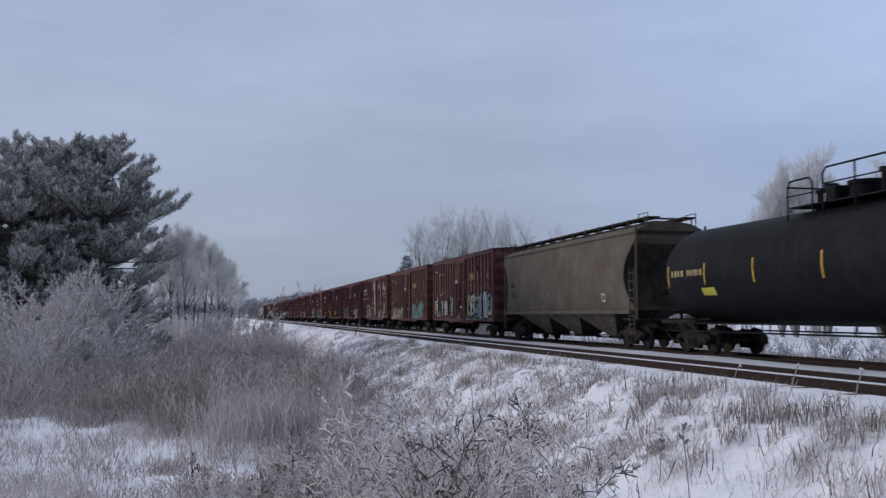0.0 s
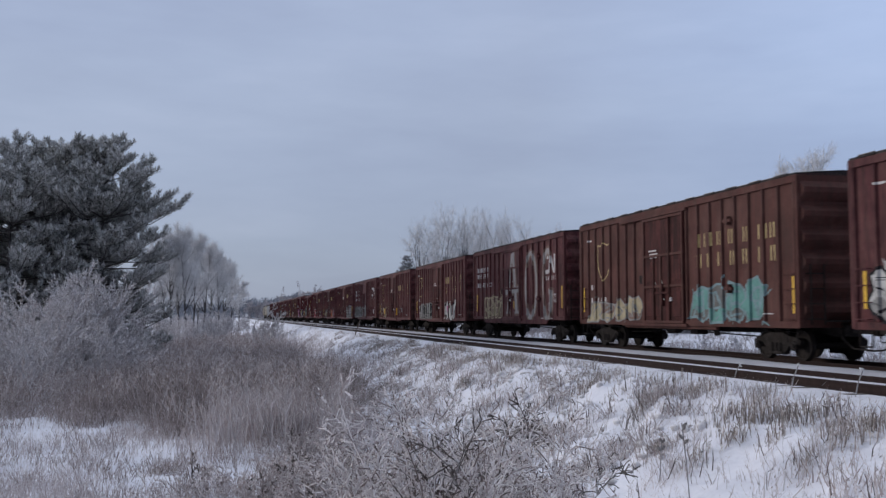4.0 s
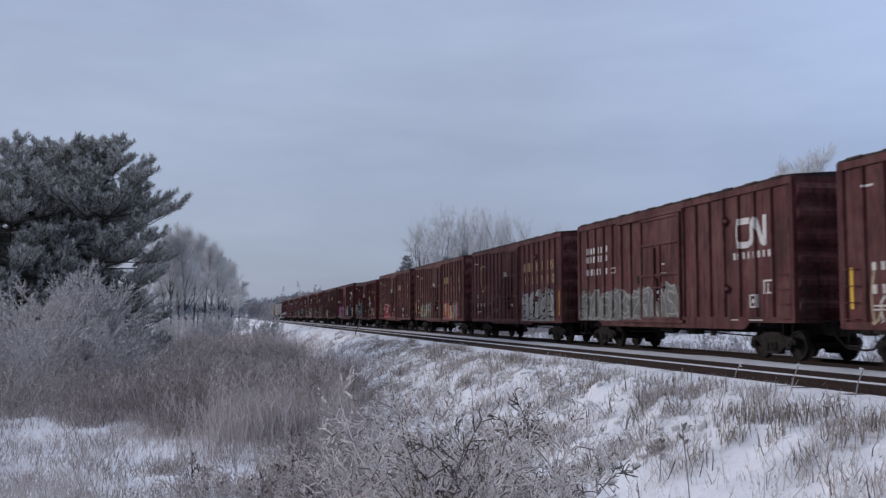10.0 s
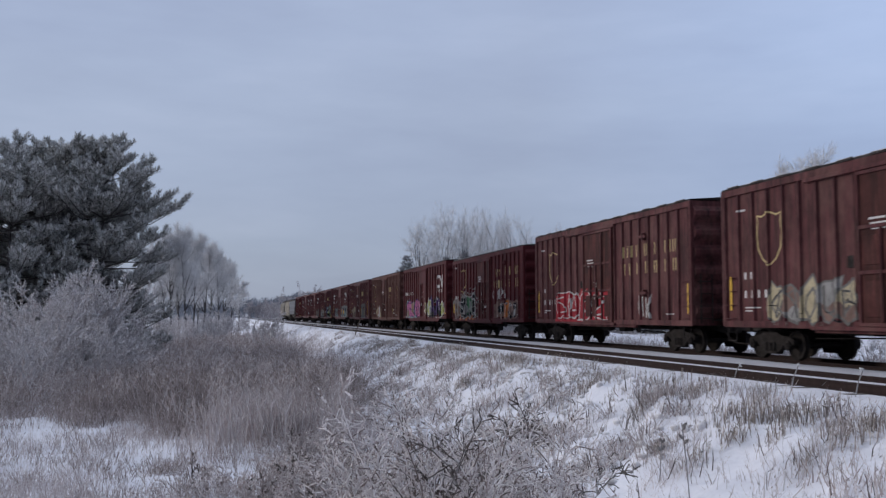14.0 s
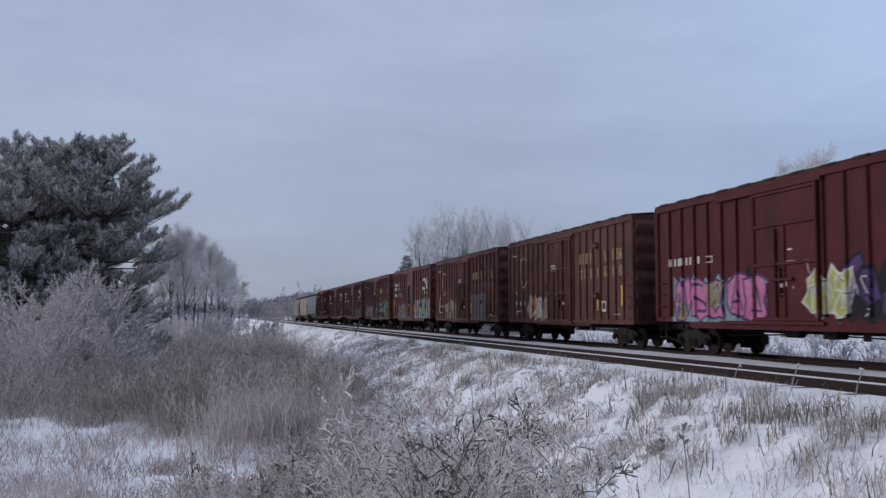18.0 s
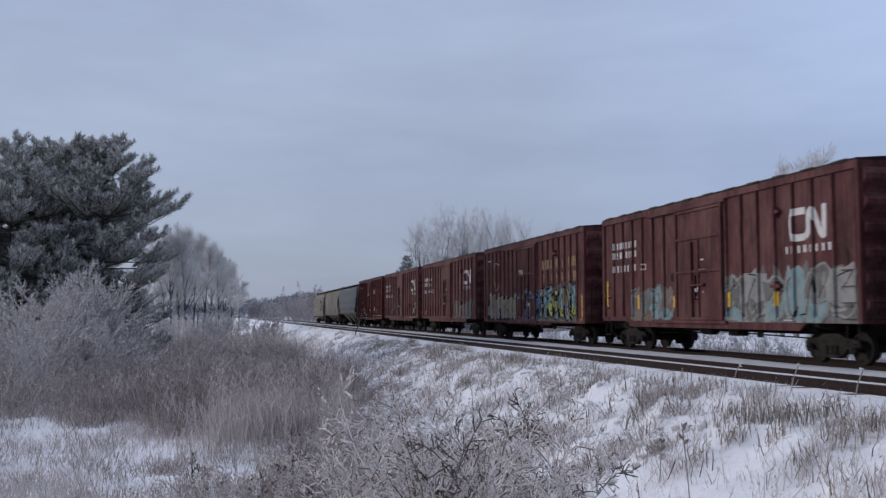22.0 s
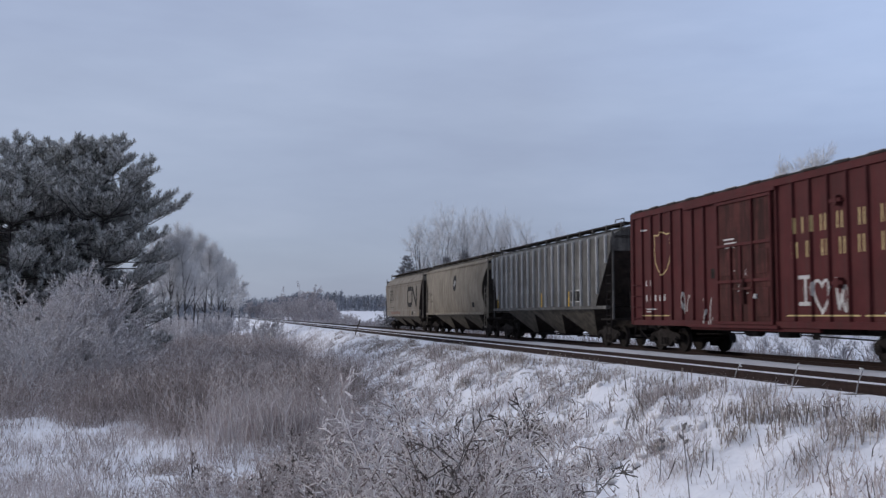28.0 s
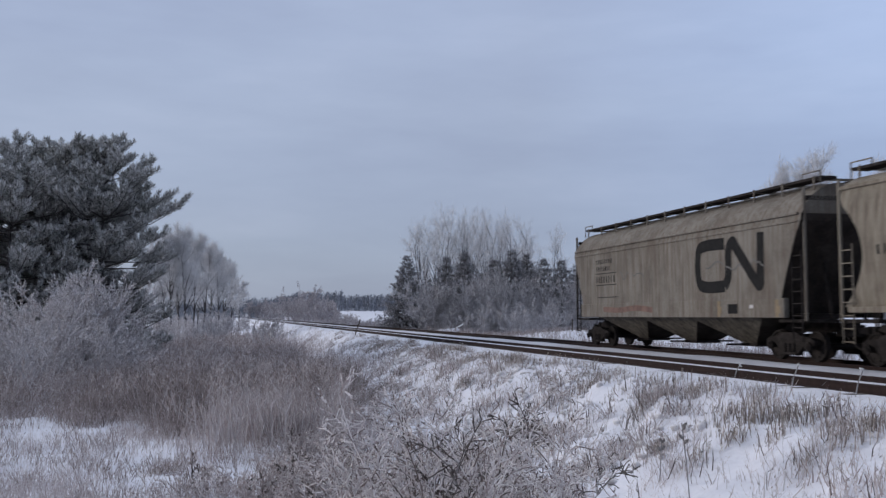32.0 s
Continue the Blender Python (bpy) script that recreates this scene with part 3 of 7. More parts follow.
def build_door(car, x, s, style, paint, low, eave):
    """Sliding steel door, its tracks, bars and locking rods."""
    o = x + 0.02 * s
    out = x + 0.085 * s
    z0, z1 = low + 0.06, eave - 0.3
    door = part("door", box(B(), min(o, out), max(o, out), -1.5, 1.5, z0, z1, 0.012), DOOR_BROWN if style == "wc" else paint, car, "sliding steel boxcar door")
    face = out

    def bar(name, y0, y1, a, b, t=0.05, mat=paint, label=""):
        part(name, box(B(), min(face, face + t * s), max(face, face + t * s), y0, y1, a, b, 0.01), mat, door, label)
    h = z1 - z0
    levels = (0.0, 0.33, 0.62, 0.97) if style == "wc" else (0.0, 0.42, 0.72, 0.97)
    for k in levels:
        bar("door_rib", -1.48, 1.48, z0 + h * k, z0 + h * k + 0.09)
    for y in (-1.5, 1.41):
        bar("door_stile", y, y + 0.09, z0, z1, 0.055)
    if style == "wc":
        bar("door_post", 0.1, 0.2, z0, z0 + h * 0.62)
        bar("lock_rod", -0.55, -0.5, z0 + 0.1, z1 - 0.1, 0.08)
        bar("lock_rod", 0.62, 0.67, z0 + 0.1, z0 + h * 0.62, 0.08)
        bar("lever", -0.5, 0.5, z0 + h * 0.27, z0 + h * 0.29, 0.10, DOOR_BROWN)
        bar("lever", -0.1, -0.04, z0 + h * 0.16, z0 + h * 0.36, 0.11, DOOR_BROWN)
        for a, b in ((-1.3, -0.7), (0.25, 0.58), (0.75, 1.3)):
            bar("door_panel", a, b, z0 + h * 0.06, z0 + h * 0.29, 0.022, DOOR_BROWN)
            bar("door_panel", a, b, z0 + h * 0.39, z0 + h * 0.58, 0.022, DOOR_BROWN)
        bar("door_handle", -0.72, -0.62, z0 + h * 0.2, z0 + h * 0.235, 0.09, LETTER_WHITE, "pale scuffed door handle plate")
    else:
        bar("door_post", -0.06, 0.04, z0, z0 + h * 0.72)
        bar("lock_rod", 0.35, 0.4, z0 + 0.1, z0 + h * 0.7, 0.08)
        bar("lever", -0.45, 0.6, z0 + h * 0.30, z0 + h * 0.32, 0.10, paint)
        bar("lever", 0.1, 0.16, z0 + h * 0.18, z0 + h * 0.40, 0.11, DOOR_BROWN)
        bar("door_handle", 0.02, 0.1, z0 + h * 0.25, z0 + h * 0.28, 0.09, LETTER_WHITE, "pale scuffed door handle plate")
    for a, b in ((eave - 0.3, eave - 0.2), (low - 0.05, low + 0.05)):
        part("door_track", box(B(), min(x, x + 0.13 * s), max(x, x + 0.13 * s), -1.7, 3.6 if a > 3 else 3.4, a, b, 0.01), paint, car)
    part("tack_board", box(B(), min(x, x + 0.04 * s), max(x, x + 0.04 * s), 1.75, 2.0, 2.4, 2.7, 0.01), UNDER, car)


def build_hopper(style, paint, half):
    """Covered hopper car: rounded or ribbed sides, bottom chutes, roof walk, open platform ends."""
    names = {"acf": "weathered beige covered hopper with rounded sides", "tan": "dirty tan covered hopper with rounded sides",
             "rib": "grey ribbed-side covered hopper", "cn": "light grey covered hopper with sloped roof edge"}
    car = thing("covered_hopper", names[style], "hopper car", "cars of the freight train")
    round_side = style in ("acf", "tan")
    bot, top = {"cn": (1.3, 3.75), "rib": (1.64, 4.55)}.get(style, (1.45, 4.55))
    W = 1.55
    crown = 4.78
    # cross-section from the lower edge of one side over the roof to the other
    def section(k):
        pts = []
        if round_side:
            for i in range(15):
                f = i / 14
                pts.append((W - 0.14 * (2 * f - 1) ** 2 - 0.02, bot + (4.35 - bot) * f))
            pts += [(1.3, 4.5), (0.9, 4.68), (0.4, crown)]
        elif style == "cn":
            pts = [(W, bot), (W, 2.3), (W, 3.3), (W, top), (W - 0.04, 3.95), (1.38, 4.2), (1.2, 4.42), (0.95, 4.6), (0.7, 4.72), (0.5, 4.77), (0.45, crown), (0.4, crown)]
        else:
            pts = [(W - 0.02, bot), (W - 0.02, 2.0), (W - 0.02, 2.6), (W - 0.02, 3.2), (W - 0.02, 3.8), (W - 0.02, 4.2), (1.48, 4.4), (1.35, 4.5), (1.1, 4.62),
                   (0.8, 4.7), (0.6, 4.75), (0.4, crown)]
        return pts + [(-a, b) for a, b in pts[::-1]]
    sec = section(0)

    def inset(z):
        # the slope sheets: the body is shorter towards its lower edge
        f = max(0.0, min(1.0, (4.0 - z) / (4.0 - bot)))
        if round_side:
            return 0.9 * math.sin(math.pi * f) ** 0.8 + 0.05
        return 1.75 * max(0.0, f - 0.12) ** 0.9 if style == "rib" else 1.2 * max(0.0, f - 0.1) ** 0.8
    shell = []
    n = len(sec)
    for f in (-1, -0.96, -0.85, -0.6, -0.3, 0, 0.3, 0.6, 0.85, 0.96, 1):
        ring = []
        for a, z in sec:
            y = f * (half - inset(z))
            ring.append((a, y, z))
        shell.append(ring)
    bm = loft(B(), shell, caps=False)
    for ring in (shell[0], shell[-1]):
        vs = [bm.verts.new(p) for p in ring]
        for i in range(n // 2 - 1):
            bm.faces.new((vs[i], vs[i + 1], vs[n - 2 - i], vs[n - 1 - i]))
    bmesh.ops.remove_doubles(bm, verts=bm.verts, dist=0.0005)
    bmesh.ops.recalc_face_normals(bm, faces=bm.faces)
    body = part("body", bm, paint, car)
    # slope sheets at the two ends, black with grime and painted-in recess shade
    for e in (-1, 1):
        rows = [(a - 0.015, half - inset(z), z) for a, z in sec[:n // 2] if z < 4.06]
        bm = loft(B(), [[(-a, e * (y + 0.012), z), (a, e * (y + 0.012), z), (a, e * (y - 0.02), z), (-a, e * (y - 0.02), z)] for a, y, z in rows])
        part("slope_sheet", bm, END_SHADE if round_side else GRIME_SHADE, car, "grimy black slope sheet with shade in its colour")
    # side sill with flange
    for s in (-1, 1):
        x0, x1 = s * (W - 0.14), s * (W - 0.02)
        reach = half - 1.3 if style != "cn" else half - 0.9
        if style == "cn":
            bm = box(B(), min(x0, s * (W + 0.02)), max(x0, s * (W + 0.02)), -half + 0.8, half - 0.8, bot - 0.12, bot + 0.42, 0.02)
            part("side_sill", bm, paint, car)
            for z in (3.72, 3.92):
                bm = box(B(), min(s * (W - 0.03), s * (W + 0.035)), max(s * (W - 0.03), s * (W + 0.035)), -half + 0.1, half - 0.1, z, z + 0.06, 0.01)
                part("rail_trim", bm, paint, car)
        else:
            bm = box(B(), min(x0 - 0.02 * s, x1 + 0.04 * s), max(x0 - 0.02 * s, x1 + 0.04 * s), -half + 0.4, half - 0.4, bot - 0.14, bot, 0.012)
            part("side_sill", bm, paint, car)
            bm = box(B(), min(s * (W - 0.22), s * (W - 0.1)), max(s * (W - 0.22), s * (W - 0.1)), -half + 0.05, half - 0.05, 4.34, 4.44, 0.012)
            part("top_chord", bm, paint, car)
        if style == "rib":
            me = None
            for k in range(19):
                y = -half + 0.35 + (2 * half - 0.7) * k / 18
                lowz = bot if abs(y) < half - 1.6 else bot + (abs(y) - (half - 1.6)) * 1.35
                bm = box(B(), min(s * (W - 0.02), s * (W + 0.08)), max(s * (W - 0.02), s * (W + 0.08)), -0.035, 0.035, lowz, 4.44, 0.012)
                part("rib", bm, RIB_PAINT, car, "", pose(0, y, 0))
    # end platforms, posts and ladders
    for e in (-1, 1):
        y = e * half
        bm = box(B(), -1.4, 1.4, min(y - e * 1.3, y + e * 0.05), max(y - e * 1.3, y + e * 0.05), 1.06, 1.14)
        platform = part("end_platform", bm, UNDER, car)
        for x in (-1.42, 1.42):
            bm = B()
            rod(bm, (x, y, 1.1), (x, y, 4.62), 0.045, 6)
            part("end_post", bm, paint, car)
            bm = B()
            sx = 1 if x > 0 else -1
            for dy in (0.1, 0.52):
                rod(bm, (x + 0.06 * sx, y - e * dy, 0.55), (x + 0.06 * sx, y - e * dy, 3.0 if style != "rib" else 2.7), 0.022, 5)
            for k in range(8):
                z = 0.6 + 0.32 * k
                rod(bm, (x + 0.06 * sx, y - e * 0.1, z), (x + 0.06 * sx, y - e * 0.52, z), 0.018, 5)
            part("ladder", bm, paint if round_side else UNDER, car)
        bm = B()
        for x in (-0.5, 0.5):
            rod(bm, (x, y - e * 0.2, 1.1), (x, y - e * 0.75, 3.6), 0.05)
        box(bm, -1.35, 1.35, min(y, y - e * 0.12), max(y, y - e * 0.12), 4.3, 4.42)
        part("end_brace", bm, UNDER, car)
        if e < 0:
            bm = box(B(), -0.3, 0.3, min(y, y - 0.04 * e), max(y, y - 0.04 * e), 2.0, 2.6)
            rod(bm, (0.0, y, 2.3), (0.0, y + e * 0.14, 2.3), 0.25, 14)
            part("brake_wheel", bm, UNDER, car)
        build_coupler(car, y, half + 0.85)
        build_truck(car, e * (half - 1.35))
    # bottom chutes
    bays = 3
    span = 2 * (half - 2.55)
    wbay = span / bays
    for k in range(bays):
        c = -span / 2 + wbay * (k + 0.5)
        a, b, zt = wbay * 0.62, wbay * 0.10, bot - 0.02 - 0.004 * k
        bm = B()
        loft(bm, [[(-1.42, c - a, zt), (1.42, c - a, zt), (1.42, c + a, zt), (-1.42, c + a, zt)],
                  [(-0.42, c - b, 0.40), (0.42, c - b, 0.40), (0.42, c + b, 0.40), (-0.42, c + b, 0.40)]])
        chute = part("chute", bm, CHUTE, car, "sloping discharge chute")
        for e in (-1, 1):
            # grimy slope plate on each end of the chute, shade added to its black
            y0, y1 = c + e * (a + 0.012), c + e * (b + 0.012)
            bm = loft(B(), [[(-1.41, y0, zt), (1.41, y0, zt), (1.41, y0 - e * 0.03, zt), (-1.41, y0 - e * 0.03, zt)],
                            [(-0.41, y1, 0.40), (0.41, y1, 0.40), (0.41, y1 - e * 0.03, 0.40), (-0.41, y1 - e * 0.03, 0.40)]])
            part("slope_plate", bm, GRIME_SHADE, chute, "slope plate black with grime and painted shade")
        bm = box(B(), -0.46, 0.46, c - b - 0.08, c + b + 0.08, 0.3, 0.40, 0.02)
        rod(bm, (-1.2, c, 0.36), (1.2, c, 0.36), 0.03)
        part("gate", bm, UNDER, chute)
    bm = box(B(), -0.2, 0.2, -half, half, 0.78, 1.05)
    part("centre_sill", bm, UNDER, car)
    # roof walk and hatches
    bm = B()
    for x in (-0.72, 0.72):
        box(bm, x - 0.24, x + 0.24, -half - 0.1, half + 0.1, 4.88, 4.95)
    walkway = part("roof_walk", bm, UNDER, car, "steel grating roof walkway")
    for k in range(12):
        y = -half + 0.2 + (2 * half - 0.4) * k / 11
        bm = B()
        for x in (-0.96, 0.96):
            box(bm, x - 0.02, x + 0.02, y - 0.025, y + 0.025, 4.6 if abs(x) > 0.9 else 4.7, 4.98)
        box(bm, -0.96, 0.96, y - 0.02, y + 0.02, 4.86, 4.93)
        part("walk_bracket", bm, paint, walkway)
    for s in (-1, 1):
        for e in (-1, 1):
            bm = pipe(B(), [(s * 0.98, e * (half + 0.1), 4.6), (s * 0.98, e * (half + 0.1), 5.08), (s * 0.98, e * (half - 0.7), 5.08), (s * 0.98, e * (half - 0.7), 4.95)], 0.02, 5)
            part("roof_grab", bm, paint, walkway)
    bm = B()
    box(bm, -0.35, 0.35, -half + 0.8, half - 0.8, crown - 0.02, crown + 0.1, 0.03)
    part("hatch", bm, paint, car)
    return car


def build_tank_car(half):
    car = thing("tank_car", "glossy black cylindrical tank car with yellow markings", "tank car", "cars of the freight train")
    R, cz = 1.58, 2.62
    n = 48
    prof = [(-half, 0.02), (-half + 0.05, 0.5), (-half + 0.16, 0.96), (-half + 0.34, 1.29), (-half + 0.6, 1.5), (-half + 0.9, R)]
    for k in range(1, 8):
        prof.append((-half + 0.9 + (2 * half - 1.8) * k / 8, R))
    prof += [(-a, b) for a, b in prof[5::-1]]
    bm = loft(B(), [[(q * math.cos(i * 6.2832 / n), y, cz + q * math.sin(i * 6.2832 / n)) for i in range(n)] for y, q in prof])
    for f in bm.faces:
        f.smooth = True
    body = part("tank", bm, TANK, car)
    c = 0.65  # the valves stand a little behind the middle
    bm = box(B(), -0.9, 0.9, c - 2.1, c + 2.1, 4.1, 4.14)
    plat = part("platform", bm, TANK, car, "grating platform round the valves")
    for x in (-0.95, 0.95):
        for y0, y1, top in ((c + 0.95, c + 2.1, 4.85), (c - 2.1, c + 0.5, 5.02)):
            e = 0.14
            pts = [(x, y0, 3.75), (x, y0, top - e), (x, y0 + e, top), (x, y1 - e, top), (x, y1, top - e), (x, y1, 3.75)]
            bm = pipe(B(), pts, 0.028)
            pipe(bm, [(x, y0, top - 0.42), (x, y1, top - 0.42)], 0.02)
            if y1 - y0 > 2:
                rod(bm, (x, (y0 + y1) / 2, 3.75), (x, (y0 + y1) / 2, top), 0.026)
            part("handrail", bm, TANK, plat, "bent black pipe handrail")
    for y in (c - 2.1, c + 2.1):
        part("end_rail", pipe(B(), [(-0.95, y, 4.7), (0.95, y, 4.7)], 0.026), TANK, plat)
    bm = rod(B(), (0, c, 4.0), (0, c, 4.55), 0.42, 16)
    rod(bm, (0, c, 4.55), (0, c, 4.65), 0.48, 16)
    part("manway", bm, TANK, car)
    for y, r, z in ((c + 1.1, 0.14, 4.62), (c - 1.1, 0.14, 4.75), (c + 1.6, 0.1, 4.5), (c - 1.6, 0.12, 4.55)):
        bm = rod(B(), (-0.25, y, 4.0), (-0.25, y, z), r, 10)
        rod(bm, (-0.25, y, z), (-0.25, y, z + 0.08), r * 1.4, 10)
        part("valve", bm, TANK, car)
    bm = box(B(), -0.55, 0.15, c + 0.55, c + 1.0, 4.1, 4.6, 0.03)
    part("valve_box", bm, TANK, car)
    for ob in car.children:
        if ob is not body:
            ob.matrix_basis = Matrix.Translation((0, 0, 0.12))
    bm = rod(B(), (0, 0, 1.2), (0, 0, 0.72), 0.3, 12, 0.12)
    part("bottom_outlet", bm, UNDER, car)
    for s in (-1, 1):
        bm = B()
        pipe(bm, [(s * 1.4, -half + 0.6, 1.0), (s * 1.4, half - 0.6, 1.0)], 0.025)
        pipe(bm, [(s * 1.4, -half + 0.6, 0.74), (s * 1.4, half - 0.6, 0.74)], 0.025)
        for k in range(16):
            y = -half + 0.6 + (2 * half - 1.2) * k / 15
            rod(bm, (s * 1.4, y, 0.74), (s * 1.4, y, 1.0), 0.018)
        for k in (-0.8, -0.3, 0.3, 0.8):
            rod(bm, (s * 1.4, k * half, 1.0), (s * 0.9, k * half, 1.4), 0.02)
        part("side_rail", bm, TANK, car)
        bm = B()
        for y in (-2.65, -2.15):
            rod(bm, (s * 1.64, y, 0.7), (s * 1.64, y, 3.2), 0.022)
            rod(bm, (s * 1.64, y, 3.2), (s * 0.95, y, 4.25), 0.022)
        for k in range(9):
            rod(bm, (s * 1.64, -2.65, 0.75 + 0.3 * k), (s * 1.64, -2.15, 0.75 + 0.3 * k), 0.016)
        part("ladder", bm, TANK, car)
        for y in (-half + 1.0, -6.4, -2.9, 0.4, 3.6, 6.4, half - 0.95):
            zs = [2.2 + 0.1 * k for k in range(8)]
            rr = R + 0.006
            bm = loft(B(), [[(s * math.sqrt(rr ** 2 - (z - cz) ** 2), y - 0.025, z), (s * math.sqrt(rr ** 2 - (z - cz) ** 2), y + 0.025, z)] for z in zs], close=False, caps=False)
            part("reflector_stripe", bm, YELLOW, body, "yellow reflective stripe")
    for e in (-1, 1):
        bm = box(B(), -1.3, 1.3, min(e * (half - 2.2), e * (half + 0.2)), max(e * (half - 2.2), e * (half + 0.2)), 0.98, 1.1, 0.02)
        box(bm, -0.6, 0.6, min(e * (half - 2.0), e * (half - 1.2)), max(e * (half - 2.0), e * (half - 1.2)), 1.0, 1.5, 0.05)
        part("stub_sill", bm, UNDER, car)
        bm = B()
        for x in (-1.3, 1.3):
            rod(bm, (x, e * (half + 0.2), 1.1), (x, e * (half + 0.2), 2.0), 0.022)
        rod(bm, (-1.3, e * (half + 0.2), 2.0), (1.3, e * (half + 0.2), 2.0), 0.022)
        part("end_handrail", bm, TANK, car)
        build_coupler(car, e * (half + 0.2), half + 0.9)
        build_truck(car, e * (half - 1.6))
    return car


LETTER_WHITE = material("letter_white", [(0.42, 0.40, 0.40), (0.58, 0.57, 0.56)], scale=4, fine=30, rough=0.7, bump=0)
LETTER_YELLOW = material("letter_yellow", [(0.36, 0.27, 0.12), (0.56, 0.45, 0.22)], scale=4, fine=30, rough=0.7, bump=0)
YELLOW = material("reflective_yellow", [(0.62, 0.36, 0.03), (0.75, 0.46, 0.05)], scale=4, fine=30, rough=0.5, bump=0)
LETTER_BLACK = material("letter_black", [(0.008, 0.008, 0.009), (0.02, 0.019, 0.019)], scale=4, fine=30, rough=0.75, bump=0, spec=0.1)
RIB_PAINT = material("rib_grey", [(0.38, 0.38, 0.38), (0.58, 0.58, 0.58)], scale=1.5, fine=20, rough=0.65, bump=0.03, streak=((0.12, 0.11, 0.11), 0.6))

# Distances along the line of each car's leading end at the start, and its length.
LEAD = [32.14, 51.08, 68.91, 86.52, 104.25, 122.26, 139.88, 157.66, 175.38, 193.06, 210.69, 227.76, 245.36, 263.08, 280.63, 298.34, 315.95, 333.26, 350.64,
        368.16, 386.18, 404.44]
STYLE = "h w w c w w c w w w w c w w c w c c w r a n".split()
HALF = [8.4] + [7.8] * 9 + [7.52] + [7.8] * 8 + [8.4, 8.4, 8.2]
LOW_EAVE = 4.80
MID = [32.14 + 8.55] + [a + h for a, h in zip(LEAD[1:19], HALF[1:19])] + [LEAD[19] + 8.4, LEAD[20] + 8.4, LEAD[21] + 8.2]


def build_train():
    """Every car, in order; returns pairs of a car and its start along the line."""
    cars = []
    masters = {}

    def boxcar(style, paint, half=7.8, eave=EAVE):
        key = (style, paint.name, half)
        if key not in masters:
            masters[key] = build_boxcar(style, paint, half, eave)
            return masters[key]
        return copy_thing(masters[key], Matrix())
    tint = [0, 0, 2, 0, 0, 0, 0, 0, 0, 0, 3, 3, 2, 0, 0, 0, 0, 0, 1]
    for i, k in enumerate(STYLE):
        if k in "wc":
            car = boxcar("wc" if k == "w" else "cn", (BROWN + [MAROON])[tint[i]], HALF[i], LOW_EAVE if i == 10 else EAVE)
        elif k == "h":
            car = build_hopper("tan", TAN, HALF[i])
        elif k == "r":
            car = build_hopper("rib", GREYH, HALF[i])
        elif k == "a":
            car = build_hopper("acf", BEIGE, HALF[i])
        else:
            car = build_hopper("cn", CNGREY, HALF[i])
        cars.append((car, MID[i], k))
    cars.insert(0, (build_tank_car(9.8), 20.56, "t"))
    return cars


def run(t):
    """Metres the train has gone after t seconds."""
    return V0 * t + ACC * t * t / 2


def build_and_place():
    for car, mid, k in CARS:
        car.matrix_basis = pose(FAR_TRACK, mid, 0)


CARS = build_train()
build_and_place()


# ---- lettering and graffiti on the cars ----
# u runs along a car's trackside face towards its leading end, z is the height over the rails.
def paint_material(name, c):
    return material(name, [tuple(v * 0.5 for v in c), tuple(v * 0.88 for v in c), tuple(v * 1.08 for v in c)], scale=2.4, fine=22, rough=0.75, bump=0, spec=0.12)


PAINT = {n: paint_material("spray_" + n, c) for n, c in dict(
    white=(0.52, 0.51, 0.50), silver=(0.27, 0.265, 0.26), black=(0.018, 0.018, 0.022), grey=(0.15, 0.145, 0.14), teal=(0.14, 0.30, 0.27), blue=(0.10, 0.17, 0.30),
    sky=(0.20, 0.29, 0.31), yellow=(0.42, 0.39, 0.06), cream=(0.42, 0.36, 0.24), tan=(0.27, 0.21, 0.14), orange=(0.45, 0.15, 0.05), red=(0.32, 0.028, 0.04),
    pink=(0.48, 0.16, 0.30), purple=(0.08, 0.045, 0.14), green=(0.05, 0.13, 0.07), lime=(0.38, 0.40, 0.12), rose=(0.45, 0.12, 0.14), dust=(0.20, 0.13, 0.11),
    sign=(0.45, 0.42, 0.08), spray=(0.34, 0.32, 0.31)).items()}


def ribbon(pts, w, closed=False):
    """Quads of a band of width w along a line, mitred at its corners."""
    p = np.array(pts, float)
    n = len(p)
    out = []
    for i in range(n):
        a = p[(i - 1) % n] if closed or i > 0 else p[i]
        b = p[(i + 1) % n] if closed or i < n - 1 else p[i]
        d1, d2 = p[i] - a, b - p[i]
        d1 = d1 / (np.linalg.norm(d1) + 1e-9)
        d2 = d2 / (np.linalg.norm(d2) + 1e-9)
        if np.linalg.norm(d1) < 0.5:
            d1 = d2
        if np.linalg.norm(d2) < 0.5:
            d2 = d1
        m = d1 + d2
        m = m / (np.linalg.norm(m) + 1e-9)
        nrm = np.array([-m[1], m[0]])
        k = min(1.6, 1 / max(0.5, abs(m.dot(d1))))
        out.append((p[i] + nrm * w / 2 * k, p[i] - nrm * w / 2 * k))
    quads = []
    for i in range(n if closed else n - 1):
        (a, b), (c, d) = out[i], out[(i + 1) % n]
        quads.append([a, b, d, c])
    return quads


def curve(pts, k=6, closed=False):
    """Smooth line through the points."""
    p = [Vector(q) for q in pts]
    n = len(p)
    out = []
    for i in range(n if closed else n - 1):
        a, b, c, d = (p[(i + j) % n] if closed else p[min(max(i + j, 0), n - 1)] for j in (-1, 0, 1, 2))
        for s in range(k):
            t = s / k
            out.append(tuple(0.5 * ((2 * b) + (c - a) * t + (2 * a - 5 * b + 4 * c - d) * t * t + (3 * b - a - 3 * c + d) * t ** 3)))
    if not closed:
        out.append(tuple(p[-1]))
    return out


def rect(u0, u1, z0, z1):
    return [(u0, z0), (u1, z0), (u1, z1), (u0, z1)]


